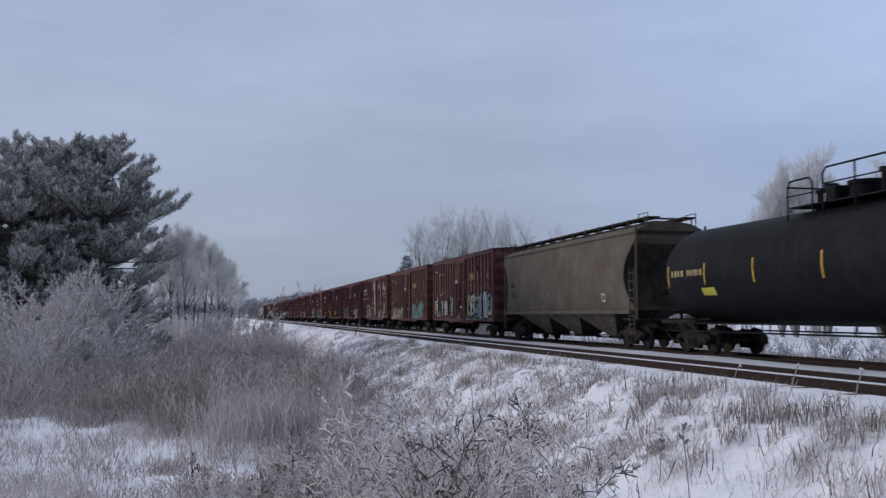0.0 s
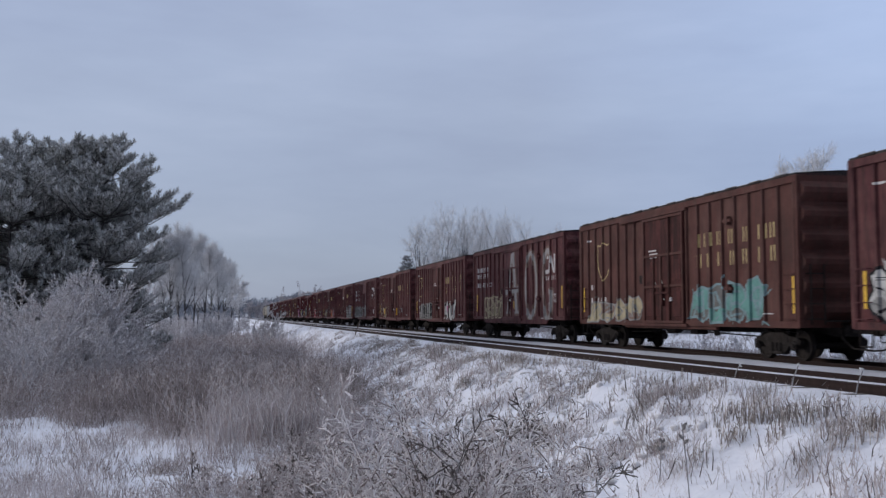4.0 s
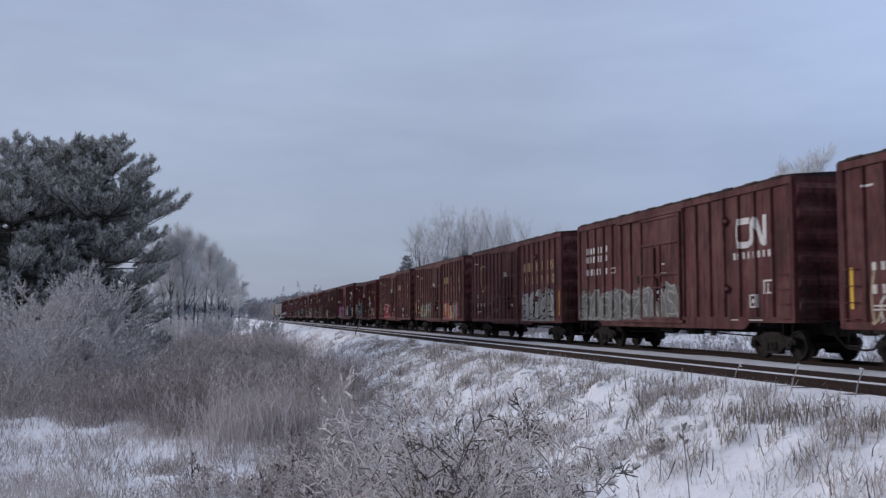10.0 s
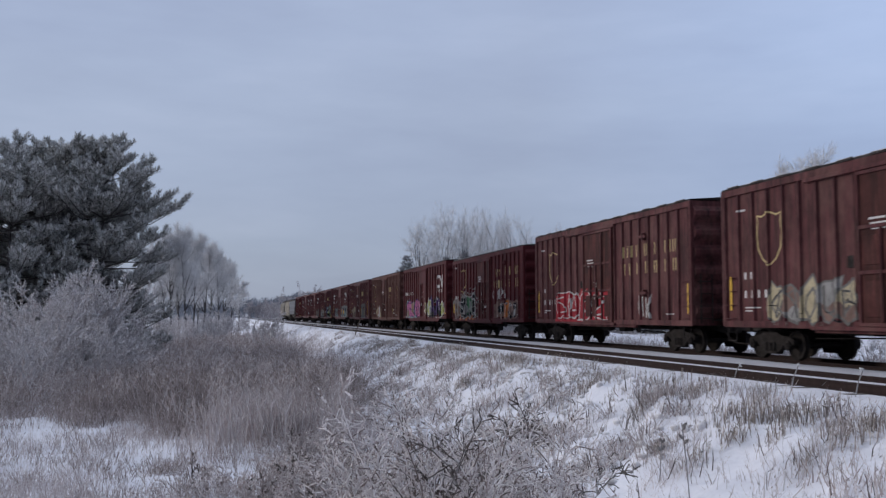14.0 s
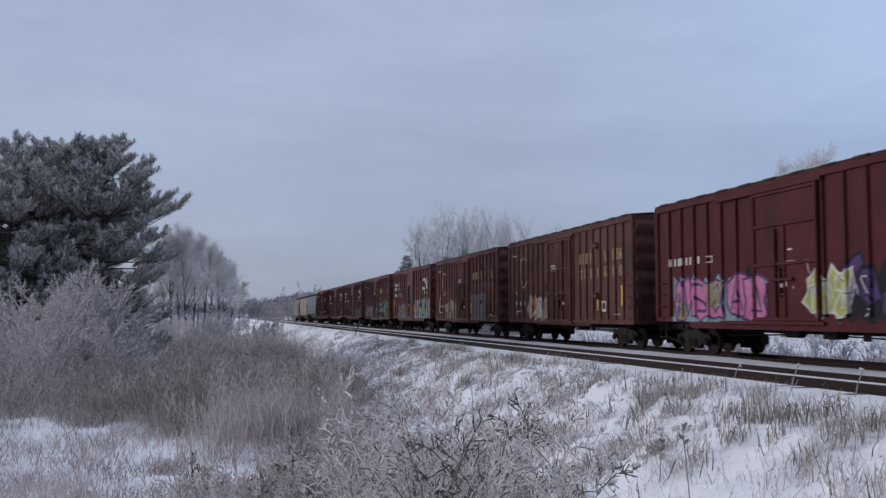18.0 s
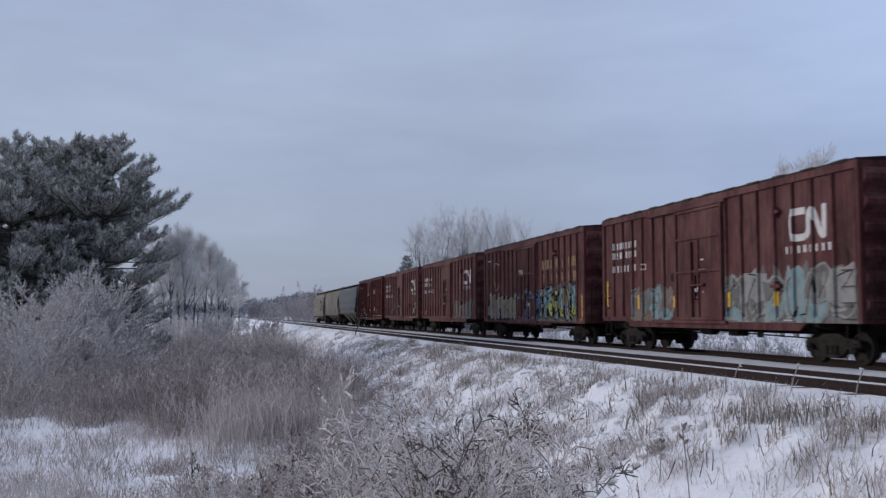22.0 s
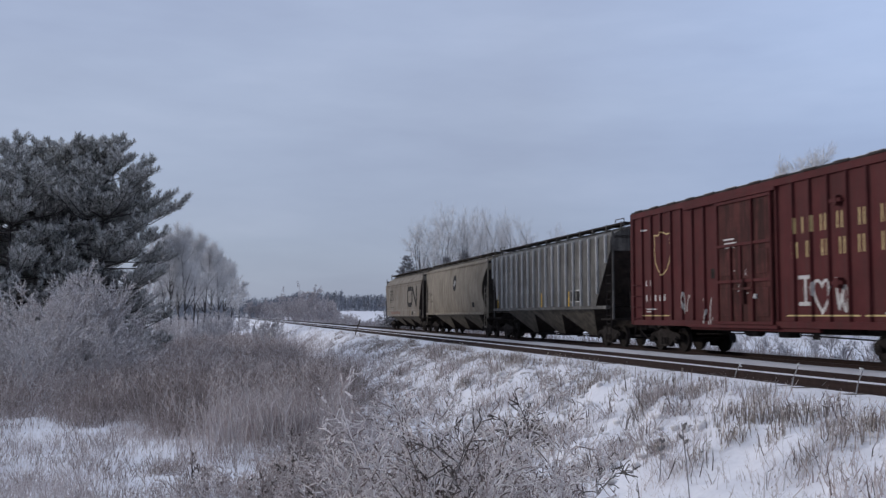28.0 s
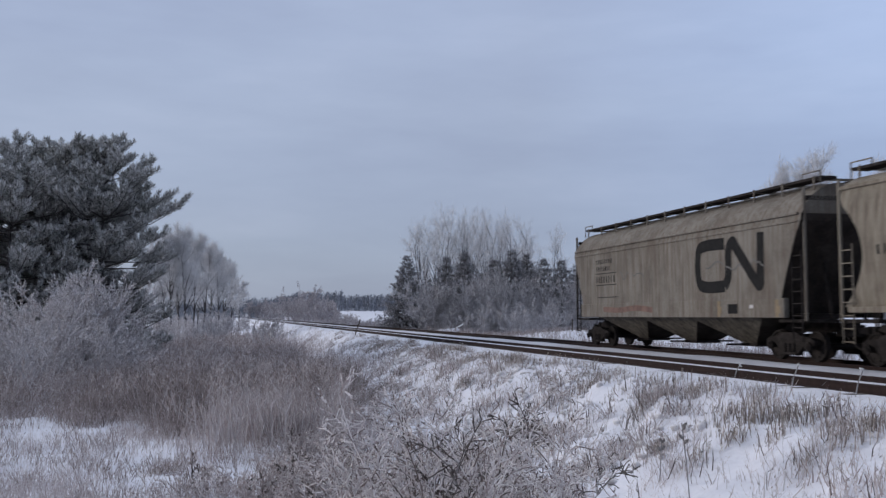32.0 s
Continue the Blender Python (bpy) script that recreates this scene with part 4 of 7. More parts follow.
def fan(pts):
    c = np.mean(np.array(pts), 0)
    return [[c, pts[i], pts[(i + 1) % len(pts)]] for i in range(len(pts))]


def over_posts(u, steps):
    """How far a side post stands out at a place along the car."""
    out = 0.0
    for a, b, d, e in steps:
        if a < u < e:
            out = max(out, POST_OUT * min(1.0, (u - a) / (b - a), (e - u) / (e - d)))
    return out


def drape(name, car, polys, mat, posts, label="", face=None, lift=0.004, door=True):
    """Lays flat polygons on a car's side, stepping out over its posts and door."""
    bm = bmesh.new()
    for k, poly in enumerate(polys):
        off = lift
        if isinstance(poly, tuple):
            off, poly = poly
        vs = [bm.verts.new((off * 100, float(u), float(z))) for u, z in poly]
        if len(set((round(v.co.y, 4), round(v.co.z, 4)) for v in vs)) > 2:
            bm.faces.new(vs)
    bmesh.ops.triangulate(bm, faces=bm.faces)
    lo = min(v.co.y for v in bm.verts)
    hi = max(v.co.y for v in bm.verts)
    steps = [(-y - 0.05, -y - 0.032, -y + 0.032, -y + 0.05) for y in posts if lo - 0.05 < -y < hi + 0.05]
    cuts = [c for s in steps for c in s] + ([-1.5, 1.5] if posts and door else [])
    for c in cuts:
        if lo < c < hi:
            bmesh.ops.bisect_plane(bm, geom=bm.verts[:] + bm.edges[:] + bm.faces[:], plane_co=(0, c, 0), plane_no=(0, 1, 0))
    sill_top, sill_low = (1.09, 0.915) if len(posts) == 18 else (1.2, 1.05)
    if posts:
        bmesh.ops.bisect_plane(bm, geom=bm.verts[:] + bm.edges[:] + bm.faces[:], plane_co=(0, 0, sill_low), plane_no=(0, 0, 1), clear_inner=True)
        bmesh.ops.bisect_plane(bm, geom=bm.verts[:] + bm.edges[:] + bm.faces[:], plane_co=(0, 0, sill_top), plane_no=(0, 0, 1))
    if face and not posts:
        z0, z1 = min(v.co.z for v in bm.verts), max(v.co.z for v in bm.verts)
        for k in range(int(z0 * 5), int(z1 * 5) + 1):
            bmesh.ops.bisect_plane(bm, geom=bm.verts[:] + bm.edges[:] + bm.faces[:], plane_co=(0, 0, k * 0.2), plane_no=(0, 0, 1))
    out = bmesh.new()
    for f in bm.faces:
        c = f.calc_center_median()
        if f.calc_area() < 1e-7:
            continue
        depth = 0.0
        if posts:
            if door and abs(c.y) < 1.5:
                depth = 0.085
            if c.z < sill_top and depth < 0.08:
                depth = 0.051
        vs = [out.verts.new((-((face(v.co.z) if face else SIDE_X) + max(depth, over_posts(v.co.y, steps)) + v.co.x / 100), -v.co.y, v.co.z)) for v in f.verts]
        out.faces.new(vs)
    bm.free()
    if not out.faces:
        out.free()
        return None
    bmesh.ops.remove_doubles(out, verts=out.verts, dist=0.0004)
    for f in out.faces:
        f.normal_update()
        if f.normal.x > 0 or f.calc_area() and f.normal.x >= 0:
            f.normal_update()
            if f.normal.x > 0:
                f.normal_flip()
    return part(name, out, mat, car, label)


STROKE_SETS = [[[(0.9, 0.85), (0.25, 0.95), (0.12, 0.65), (0.8, 0.42), (0.85, 0.1), (0.1, 0.06)]],
         [[(0.15, 0.0), (0.2, 1.0)], [(0.95, 1.0), (0.25, 0.5), (0.9, 0.0)]],
         [[(0.05, 0.0), (0.45, 1.0), (0.6, 1.0), (0.95, 0.0)], [(0.25, 0.32), (0.8, 0.36)]],
         [[(0.15, 0.0), (0.15, 0.95), (0.75, 0.95), (0.8, 0.55), (0.2, 0.48)], [(0.4, 0.48), (0.95, 0.0)]],
         [[(0.95, 0.9), (0.2, 0.95), (0.15, 0.05), (0.95, 0.1)], [(0.2, 0.5), (0.8, 0.52)]],
         [[(0.1, 0.0), (0.15, 1.0), (0.8, 0.05), (0.9, 1.0)]],
         [[(0.12, 1.0), (0.12, 0.25), (0.5, 0.02), (0.88, 0.25), (0.85, 1.0)]],
         [[(0.1, 0.92), (0.9, 0.95), (0.12, 0.1), (0.95, 0.05)]],
         [[(0.85, 0.8), (0.45, 0.98), (0.1, 0.6), (0.15, 0.2), (0.55, 0.02), (0.9, 0.3), (0.6, 0.48)]],
         [[(0.5, 1.0), (0.12, 0.7), (0.15, 0.2), (0.5, 0.0), (0.88, 0.25), (0.85, 0.75), (0.45, 0.98)]]]


def spray(car, polys, colour, posts, label):
    """Each sprayed stroke becomes a piece of its own."""
    strokes = {}
    for off, q in polys:
        strokes.setdefault(round(off, 5), []).append((off, q))
    for stroke in strokes.values():
        drape("graffiti", car, stroke, PAINT[colour], posts, label)


def blob(rng, a, w, lo, hi, lean):
    """Outline of one swollen, barbed letter-like shape."""
    pts = []
    n = 14
    barbs = {rng.randrange(n): rng.uniform(1.2, 1.5) for _ in range(2)}
    cu, cz = a + w / 2, (lo + hi) / 2
    for k in range(n):
        t = k * 6.2832 / n + 0.22
        c, d = math.cos(t), math.sin(t)
        f = (abs(c) ** 4 + abs(d) ** 4) ** -0.25 * rng.uniform(0.76, 1.08) * barbs.get(k, 1.0)
        z = min(hi + 0.12, max(lo - 0.04, cz + d * f * (hi - lo) / 2))
        pts.append((cu + c * f * w * 0.52 + lean * (z - cz), z))
    return pts


def graffiti_piece(car, posts, u0, u1, z0, z1, n, fills, outline, seed, inner="black", back=None, width=0.05, label="sprayed graffiti"):
    """Row of swollen, crowded letter-like shapes with edges, inner lines, highlights and drips; no words."""
    rng = random.Random(seed)
    by = {}
    z0 = max(z0, 0.98)
    h = z1 - z0
    if back:
        k = max(10, int((u1 - u0) * 5))
        pts = [(u0 - 0.12 + (u1 - u0 + 0.24) * i / k, z1 - 0.1 + 0.14 * math.sin(i * 1.9 + seed) + rng.uniform(-0.25, 0.1)) for i in range(k + 1)]
        by.setdefault(back, []).extend((0.003, [(pts[i][0], z0), (pts[i + 1][0], z0), pts[i + 1], pts[i]]) for i in range(k))
    pitch = (u1 - u0) / n
    for k in range(n):
        a, w = u0 + pitch * k - 0.04 * pitch, pitch * rng.uniform(0.95, 1.15)
        lo, hi = z0 + rng.uniform(0.02, 0.1) * h, z1 - rng.uniform(0.0, 0.16) * h
        lean = rng.uniform(-0.16, 0.2)
        o = 0.005 + 0.003 * k
        fill = fills[k % len(fills)]
        shape = blob(rng, a, w, lo, hi, lean)
        by.setdefault(fill, []).extend((o, t) for t in fan(shape))
        # a second tone over the foot of the shape
        if rng.random() < 0.6:
            tone = rng.choice([c for c in fills if c != fill] or [fill])
            cut_ = lo + (hi - lo) * rng.uniform(0.25, 0.45)
            low = [(u, min(z, cut_ + 0.1 * math.sin(u * 7))) for u, z in shape]
            by.setdefault(tone, []).extend((o + 0.0006, t) for t in fan([(a + w / 2 + (u - a - w / 2) * 0.9, z) for u, z in low]))
        by.setdefault(outline, []).extend((o + 0.0012, q) for q in ribbon(shape, width * rng.uniform(1.0, 1.6), True))
        for j, stroke in enumerate(rng.choice(STROKE_SETS)):
            flip = rng.random() < 0.5
            pts = [(a + w * (0.2 + 0.6 * ((1 - p) if flip else p)) + rng.uniform(-0.05, 0.05) * w + lean * (q - 0.5) * h, lo + (hi - lo) * (0.16 + 0.68 * q) + rng.uniform(-0.04, 0.04) * h) for p, q in stroke]
            line = curve(pts, 4) if rng.random() < 0.6 else pts
            by.setdefault(outline, []).extend((o + 0.0016 + j * 0.0004, q) for q in ribbon(line, width * rng.uniform(0.9, 1.8)))
            if rng.random() < 0.7:
                by.setdefault(inner, []).extend((o + 0.0022 + j * 0.0004, q) for q in ribbon([(p[0] - width * 1.3, p[1]) for p in line[:len(line) // 2 + 1]], width * 0.7))
        for j in range(3):
            # flicks and barbs
            c = (a + w * rng.uniform(0.0, 1.0), lo + (hi - lo) * rng.uniform(0, 1.0))
            an, ln = rng.uniform(-0.7, 2.2), rng.uniform(0.15, 0.35) * h
            e1 = (c[0] + ln * math.cos(an), c[1] + ln * math.sin(an))
            by.setdefault(rng.choice((outline, inner)), []).extend((o + 0.0028 + j * 0.0001, q) for q in ribbon([c, e1], width * rng.uniform(0.6, 1.1)))
        for colour, polys in by.items():
            spray(car, polys, colour, posts, label)
        by = {}
    for _ in range(n):
        u = rng.uniform(u0, u1)
        by.setdefault(outline, []).append((0.0035, rect(u, u + 0.025, max(0.98, z0 - 0.1), z0 + rng.uniform(0.05, 0.3))))
    for colour, polys in by.items():
        drape("graffiti", car, polys, PAINT[colour], posts, label)


def scribble(car, posts, u0, u1, z0, z1, n, colour, seed, width=0.06, label="sprayed graffiti tag"):
    """Loose looping tag strokes."""
    rng = random.Random(seed)
    polys = []
    for k in range(n):
        a, b = u0 + (u1 - u0) * k / n, u0 + (u1 - u0) * (k + 0.9) / n
        zz = lambda f: z0 + (z1 - z0) * f
        pts = [(a + (b - a) * rng.uniform(0, 1), zz(rng.uniform(0.75, 1))), (a + (b - a) * rng.uniform(0, 0.4), zz(rng.uniform(0.3, 0.6))),
               (a + (b - a) * rng.uniform(0.2, 0.8), zz(rng.uniform(0, 0.15))), (b - (b - a) * rng.uniform(0, 0.3), zz(rng.uniform(0.3, 0.7))),
               (a + (b - a) * rng.uniform(0.4, 1), zz(rng.uniform(0.8, 1)))]
        polys += [(0.004 + 0.0004 * k, q) for q in ribbon(curve(pts[:rng.choice((3, 4, 5))], 6), width)]
    spray(car, polys, colour, posts, label)


def bars(car, posts, name, rows, mat, label, face=None):
    if name in ("lettering", "car_number", "stencil") and len(rows) > 1:
        for row in rows:
            drape(name, car, [rect(*row)], mat, posts, label, face)
        return None
    return drape(name, car, [rect(*r) for r in rows], mat, posts, label, face)


def line_of_bars(u0, u1, z0, z1, words, seed=1, thick=0.06):
    """A painted word stood in by upright bars of its letters' size."""
    rng = random.Random(seed)
    out = []
    pitch = (u1 - u0) / words
    for k in range(words):
        a = u0 + pitch * k + pitch * 0.08
        w = min(pitch * 0.5, thick * rng.uniform(1.4, 2.6))
        out += [(a, a + w, z0, z1)]
    return out


def monogram(u0, u1, z0, z1, w):
    """The railway's two-piece band emblem: an open rounded bracket joined to a zigzag band."""
    c = u0 + (u1 - u0) * 0.46
    e = w / 2
    left = curve([(c - 0.02, z1 - e), (u0 + 0.35 * (c - u0), z1 - e), (u0 + e, z1 - 0.22 * (z1 - z0)), (u0 + e, z0 + 0.25 * (z1 - z0)), (u0 + 0.35 * (c - u0), z0 + e), (c - 0.02, z0 + e)], 5)
    right = [(c - e * 0.2, z0 + e * 2.0), (c + e * 0.5, z1 - e * 1.5)]
    zig = curve([(c - 0.02, z0 + e), (c + w * 0.55, z0 + 0.3 * (z1 - z0)), (c + w * 0.6, z1 - 0.25 * (z1 - z0)), (c + w * 1.3, z1 - e), (c + w * 2.0, z1 - 0.25 * (z1 - z0)),
                 (u1 - w * 1.3, z0 + 0.2 * (z1 - z0)), (u1 - w * 0.6, z0 + e), (u1 - e, z0 + 0.25 * (z1 - z0)), (u1 - e * 0.8, z1)], 5)
    return [(0.004, q) for q in ribbon(left, w)] + [(0.0056, q) for q in ribbon(zig, w)]


def shield(u0, u1, z0, z1):
    w, h = u1 - u0, z1 - z0
    pts = [(0, 0.96), (0.2, 0.93), (0.36, 0.97), (0.5, 1.0), (0.64, 0.97), (0.8, 0.93), (1, 0.96), (0.97, 0.8), (1, 0.6), (0.96, 0.32), (0.78, 0.12), (0.5, 0.0), (0.22, 0.12), (0.04, 0.32),
           (0, 0.6), (0.03, 0.8)]
    return ribbon([(u0 + w * a, z0 + h * b) for a, b in pts], 0.045, True)


WC_LETTERS = [2.27, 2.75, 3.02, 3.55, 4.22, 5.06, 5.86, 6.24, 6.46]
WC_LOWER = [2.32, 2.92, 3.58, 4.3, 5.02, 5.86, 6.47]


def letter_wc(car, posts, seed, fade=0, along=0.0):
    rng = random.Random(seed)
    rows = []
    for line, z in ((WC_LETTERS, 3.42), (WC_LOWER, 2.77)):
        for u in line:
            thin = line is WC_LETTERS and u in (2.75, 6.24)
            if rng.random() < 0.1 * fade:
                continue
            bars(car, posts, "letter_bar", [(u, u + 0.055, z, z + 0.43)] if thin else [(u, u + 0.052, z, z + 0.43), (u + 0.17, u + 0.222, z, z + 0.43)], LETTER_YELLOW, "faded yellow painted bars")
    drape("emblem", car, shield(-6.0 + along, -4.8 + along, 2.65, 4.15), LETTER_YELLOW, posts, "yellow shield outline")
    bars(car, posts, "car_number", line_of_bars(-6.75, -6.1, 2.3, 2.5, 2, seed) + line_of_bars(-6.75, -5.0, 1.75, 1.97, 5, seed), LETTER_WHITE, "white number bars")
    bars(car, posts, "stencil", [(-1.1, -0.5, 3.5, 3.55), (-1.05, -0.4, 3.38, 3.43), (-1.0, -0.5, 3.26, 3.31)], LETTER_WHITE, "small white stencil bars")
    bars(car, posts, "stencil", [(-6.7, -5.9, 1.45, 1.49), (-6.7, -6.2, 1.36, 1.40), (5.9, 6.5, 1.28, 1.31), (-7.0, -6.6, 4.3, 4.36)], LETTER_WHITE, "small white stencil bars")
    for u0, u1, z0, z1 in ((-0.14, -0.08, 2.02, 2.26), (0.12, 0.21, 1.84, 1.9), (-0.33, -0.27, 2.48, 2.56), (0.02, 0.05, 2.3, 2.5)):
        du, dz = rng.uniform(-0.2, 0.2), rng.uniform(-0.15, 0.15)
        drape("scuff", car, [[(u0 + du, z0 + dz), (u1 + du, z0 + dz + 0.03), (u1 + du - 0.02, z1 + dz), (u0 + du + 0.03, z1 + dz - 0.02)]], LETTER_WHITE, posts, "paint worn pale round the door latch", lift=0.056)
    if seed == 18:
        for u, w in ((-6.9, 2.0), (2.0, 3.0), (5.2, 2.2)):
            bars(car, posts, "stripe", [(u, u + w, 1.22, 1.26)], LETTER_YELLOW, "thin worn yellow line")


def letter_cn(car, posts, seed, name_rows=3):
    drape("emblem", car, monogram(4.9, 6.5, 3.22, 4.1, 0.19), LETTER_WHITE, posts, "white band emblem")
    bars(car, posts, "lettering", line_of_bars(4.7, 6.8, 2.9, 3.1, 8, seed, 0.05), LETTER_WHITE, "white lettering bars")
    rows = []
    for k in range(name_rows):
        z = (3.78, 3.42, 2.9)[k] if name_rows == 3 else 2.9
        rows += line_of_bars(-6.85, -4.7, z, z + 0.25, (8, 8, 7)[k], seed + k, 0.055)
    bars(car, posts, "lettering", rows, LETTER_WHITE, "white lettering bars")
    bars(car, posts, "stencil", [(5.55, 5.6, 1.47, 1.85), (5.97, 6.02, 1.47, 1.85), (5.6, 5.97, 1.47, 1.51), (5.6, 5.97, 1.81, 1.85), (5.68, 5.9, 1.6, 1.72)], LETTER_WHITE, "white square stencil")
    bars(car, posts, "stencil", [(6.3, 6.85, 2.2, 2.25), (6.3, 6.36, 1.85, 2.2), (6.5, 6.55, 1.9, 2.15), (6.45, 6.7, 1.86, 1.9)], LETTER_WHITE, "white bracket stencil")
    bars(car, posts, "stencil", [(-4.3, -4.26, 2.9, 3.12), (-4.05, -4.01, 2.9, 3.12), (-4.26, -4.05, 3.08, 3.12), (-4.26, -4.05, 2.9, 2.94)], LETTER_WHITE, "small white stencil")
    rng = random.Random(seed)
    for u0, u1, z0, z1 in ((0.12, 0.17, 2.0, 2.28), (-0.2, -0.06, 1.79, 1.84), (0.3, 0.35, 1.94, 2.06)):
        du = rng.uniform(-0.15, 0.15)
        drape("scuff", car, [[(u0 + du, z0), (u1 + du, z0 + 0.03), (u1 + du - 0.02, z1), (u0 + du + 0.03, z1 - 0.02)]], LETTER_WHITE, posts, "paint worn pale round the door latch", lift=0.056)
    bars(car, posts, "stencil", [(0.15, 0.35, 3.0, 3.05), (-0.1, 0.5, 2.68, 2.72), (4.6, 5.0, 1.1, 1.13), (5.6, 6.3, 1.1, 1.13)], LETTER_WHITE, "small white stencil bars")


def stripes(car, posts, rows):
    for u, z0, z1 in rows:
        drape("reflector_stripe", car, [rect(u - 0.055, u + 0.055, z0, z1)], YELLOW, posts, "yellow reflective stripe", lift=0.03)


def paint_boxcars(cars):
    P = {"w": posts_of("wc", 7.8), "c": posts_of("cn", 7.8), "short": posts_of("wc", 7.52)}
    many = [(7.55, 1.3, 2.3), (-7.45, 1.4, 2.4)]
    extra = {1: [(7.6, 1.3, 2.3), (-7.4, 1.4, 2.3), (-4.3, 1.35, 1.8), (-1.75, 1.3, 1.8)], 3: [(-7.1, 1.5, 2.5), (7.44, 1.55, 2.58), (0.5, 1.6, 2.0), (2.4, 1.6, 2.0)],
             7: [(7.64, 1.26, 2.35), (-1.53, 1.27, 1.73)], 10: [(-7.3, 1.4, 2.0)], 11: [(7.4, 1.3, 1.5)], 14: [(-7.45, 1.6, 2.6), (-4.6, 1.5, 2.0), (-1.8, 1.5, 1.9), (1.75, 1.5, 1.95), (4.3, 1.5, 1.9)],
             12: [(4.35, 1.45, 2.0), (6.75, 1.6, 2.4)], 6: [], 13: [(-6.8, 1.4, 2.25), (-1.66, 1.3, 1.85), (1.88, 1.35, 2.0), (4.6, 1.35, 2.0), (6.85, 1.45, 2.8)], 5: many + [(-4.6, 1.4, 1.9), (-1.62, 1.3, 1.75), (1.72, 1.3, 1.9)], 15: [(7.5, 1.0, 2.1)], 16: [(-6.6, 1.3, 1.7)],
             17: [(-7.0, 1.2, 1.4), (-2.6, 1.1, 1.2), (4.6, 1.1, 1.2), (6.8, 1.1, 1.2), (7.5, 1.1, 1.35)], 18: []}
    for i, (car, mid, k) in enumerate(cars[1:20]):
        if k not in "wc":
            continue
        p = P[k] if i != 10 else P["short"]
        if k == "w":
            letter_wc(car, p, i, 1 if i in (8, 12) else 0, -0.6 if i == 4 else 0.45 if i == 10 else 0.0)
        else:
            letter_cn(car, p, i, 1 if i == 11 else 3)
        stripes(car, p, extra.get(i, many))
    g = lambda i: (cars[i + 1][0], P["short"] if i == 10 else P[cars[i + 1][2]])
    graffiti_piece(*g(1), -7.2, -1.7, 0.9, 2.55, 6, ["white", "black", "silver", "white", "black", "silver"], "black", 1, "white", None, 0.05)
    graffiti_piece(*g(1), -1.5, 1.4, 0.9, 2.1, 4, ["tan", "green", "black", "lime"], "black", 2, "silver")
    graffiti_piece(*g(1), 1.7, 7.4, 0.9, 2.75, 6, ["lime", "white", "silver", "sky", "white", "sky"], "black", 3, "white", "grey", 0.07)
    graffiti_piece(*g(2), -6.8, -1.9, 0.9, 1.9, 4, ["cream", "dust", "cream"], "silver", 4, "grey")
    graffiti_piece(*g(2), 1.9, 6.2, 0.9, 2.3, 4, ["teal", "grey", "teal"], "sky", 5, "sky", None, 0.06)
    big_letters(*g(3))
    graffiti_piece(*g(3), -5.5, -1.9, 0.95, 2.4, 5, ["dust"], "cream", 6, "cream", None, 0.06)
    graffiti_piece(*g(4), -6.1, -1.9, 0.9, 2.2, 5, ["silver", "black", "grey"], "silver", 7, "black", "grey")
    fat_letters(*g(4))
    scribble(*g(5), -6.8, -1.6, 1.0, 2.3, 8, "cream", 8)
    scribble(*g(5), -6.5, -3.0, 1.0, 1.9, 5, "white", 9)
    scribble(*g(5), 2.4, 4.3, 1.33, 2.25, 5, "silver", 10)
    graffiti_piece(*g(6), -7.6, 1.4, 0.9, 2.35, 9, ["grey"], "silver", 11, "silver", "grey", 0.05)
    graffiti_piece(*g(7), 2.1, 6.8, 0.85, 2.5, 5, ["spray"], "black", 12, "white", "silver", 0.04)
    scribble(*g(7), -4.7, -1.6, 0.95, 2.5, 5, "dust", 13)
    graffiti_piece(*g(8), -5.5, -1.6, 0.85, 2.2, 5, ["cream", "dust", "cream", "silver"], "grey", 14, "black", None, 0.045)
    graffiti_piece(*g(8), 2.1, 6.2, 0.85, 2.2, 5, ["cream", "orange", "cream", "dust", "sky"], "rose", 15, "cream", "dust")
    graffiti_piece(*g(9), -5.0, 0.9, 0.8, 2.4, 4, ["red"], "white", 16, "black", "red", 0.05, "red bubble graffiti with white edges")
    scribble(*g(9), 3.6, 4.9, 1.1, 2.1, 4, "white", 17)
    graffiti_piece(*g(10), -5.6, -1.0, 0.85, 2.5, 5, ["black", "black", "green", "black"], "silver", 18, "white", None, 0.06)
    scribble(*g(10), -6.0, -1.2, 0.95, 1.5, 6, "orange", 48, 0.1)
    scribble(*g(10), -5.4, -2.0, 2.5, 3.0, 5, "silver", 49, 0.05)
    graffiti_piece(*g(10), -7.3, -5.9, 0.9, 2.6, 2, ["dust", "dust"], "silver", 38, "silver", None, 0.05)
    graffiti_piece(*g(10), 2.4, 6.4, 0.9, 2.2, 5, ["dust", "black", "orange"], "dust", 19, "white", None, 0.06)
    scribble(*g(10), 1.7, 4.4, 2.1, 2.8, 6, "white", 50, 0.05)
    scribble(*g(10), -0.2, 1.2, 1.3, 2.1, 3, "silver", 51, 0.05)
    graffiti_piece(*g(11), -6.5, -1.0, 0.85, 2.5, 5, ["pink", "pink", "tan", "pink"], "purple", 20, "silver", "sky", 0.06)
    graffiti_piece(*g(11), 1.0, 2.5, 1.1, 2.5, 2, ["lime"], "white", 21, "green")
    graffiti_piece(*g(11), 2.2, 6.0, 1.05, 2.65, 5, ["purple", "purple", "black"], "black", 22, "white", None, 0.06)
    graffiti_piece(*g(11), 6.0, 6.95, 1.1, 2.5, 1, ["lime"], "white", 23, "green")
    graffiti_piece(*g(12), -4.6, -1.7, 0.9, 2.3, 4, ["cream", "orange", "white", "tan"], "dust", 24, "cream")
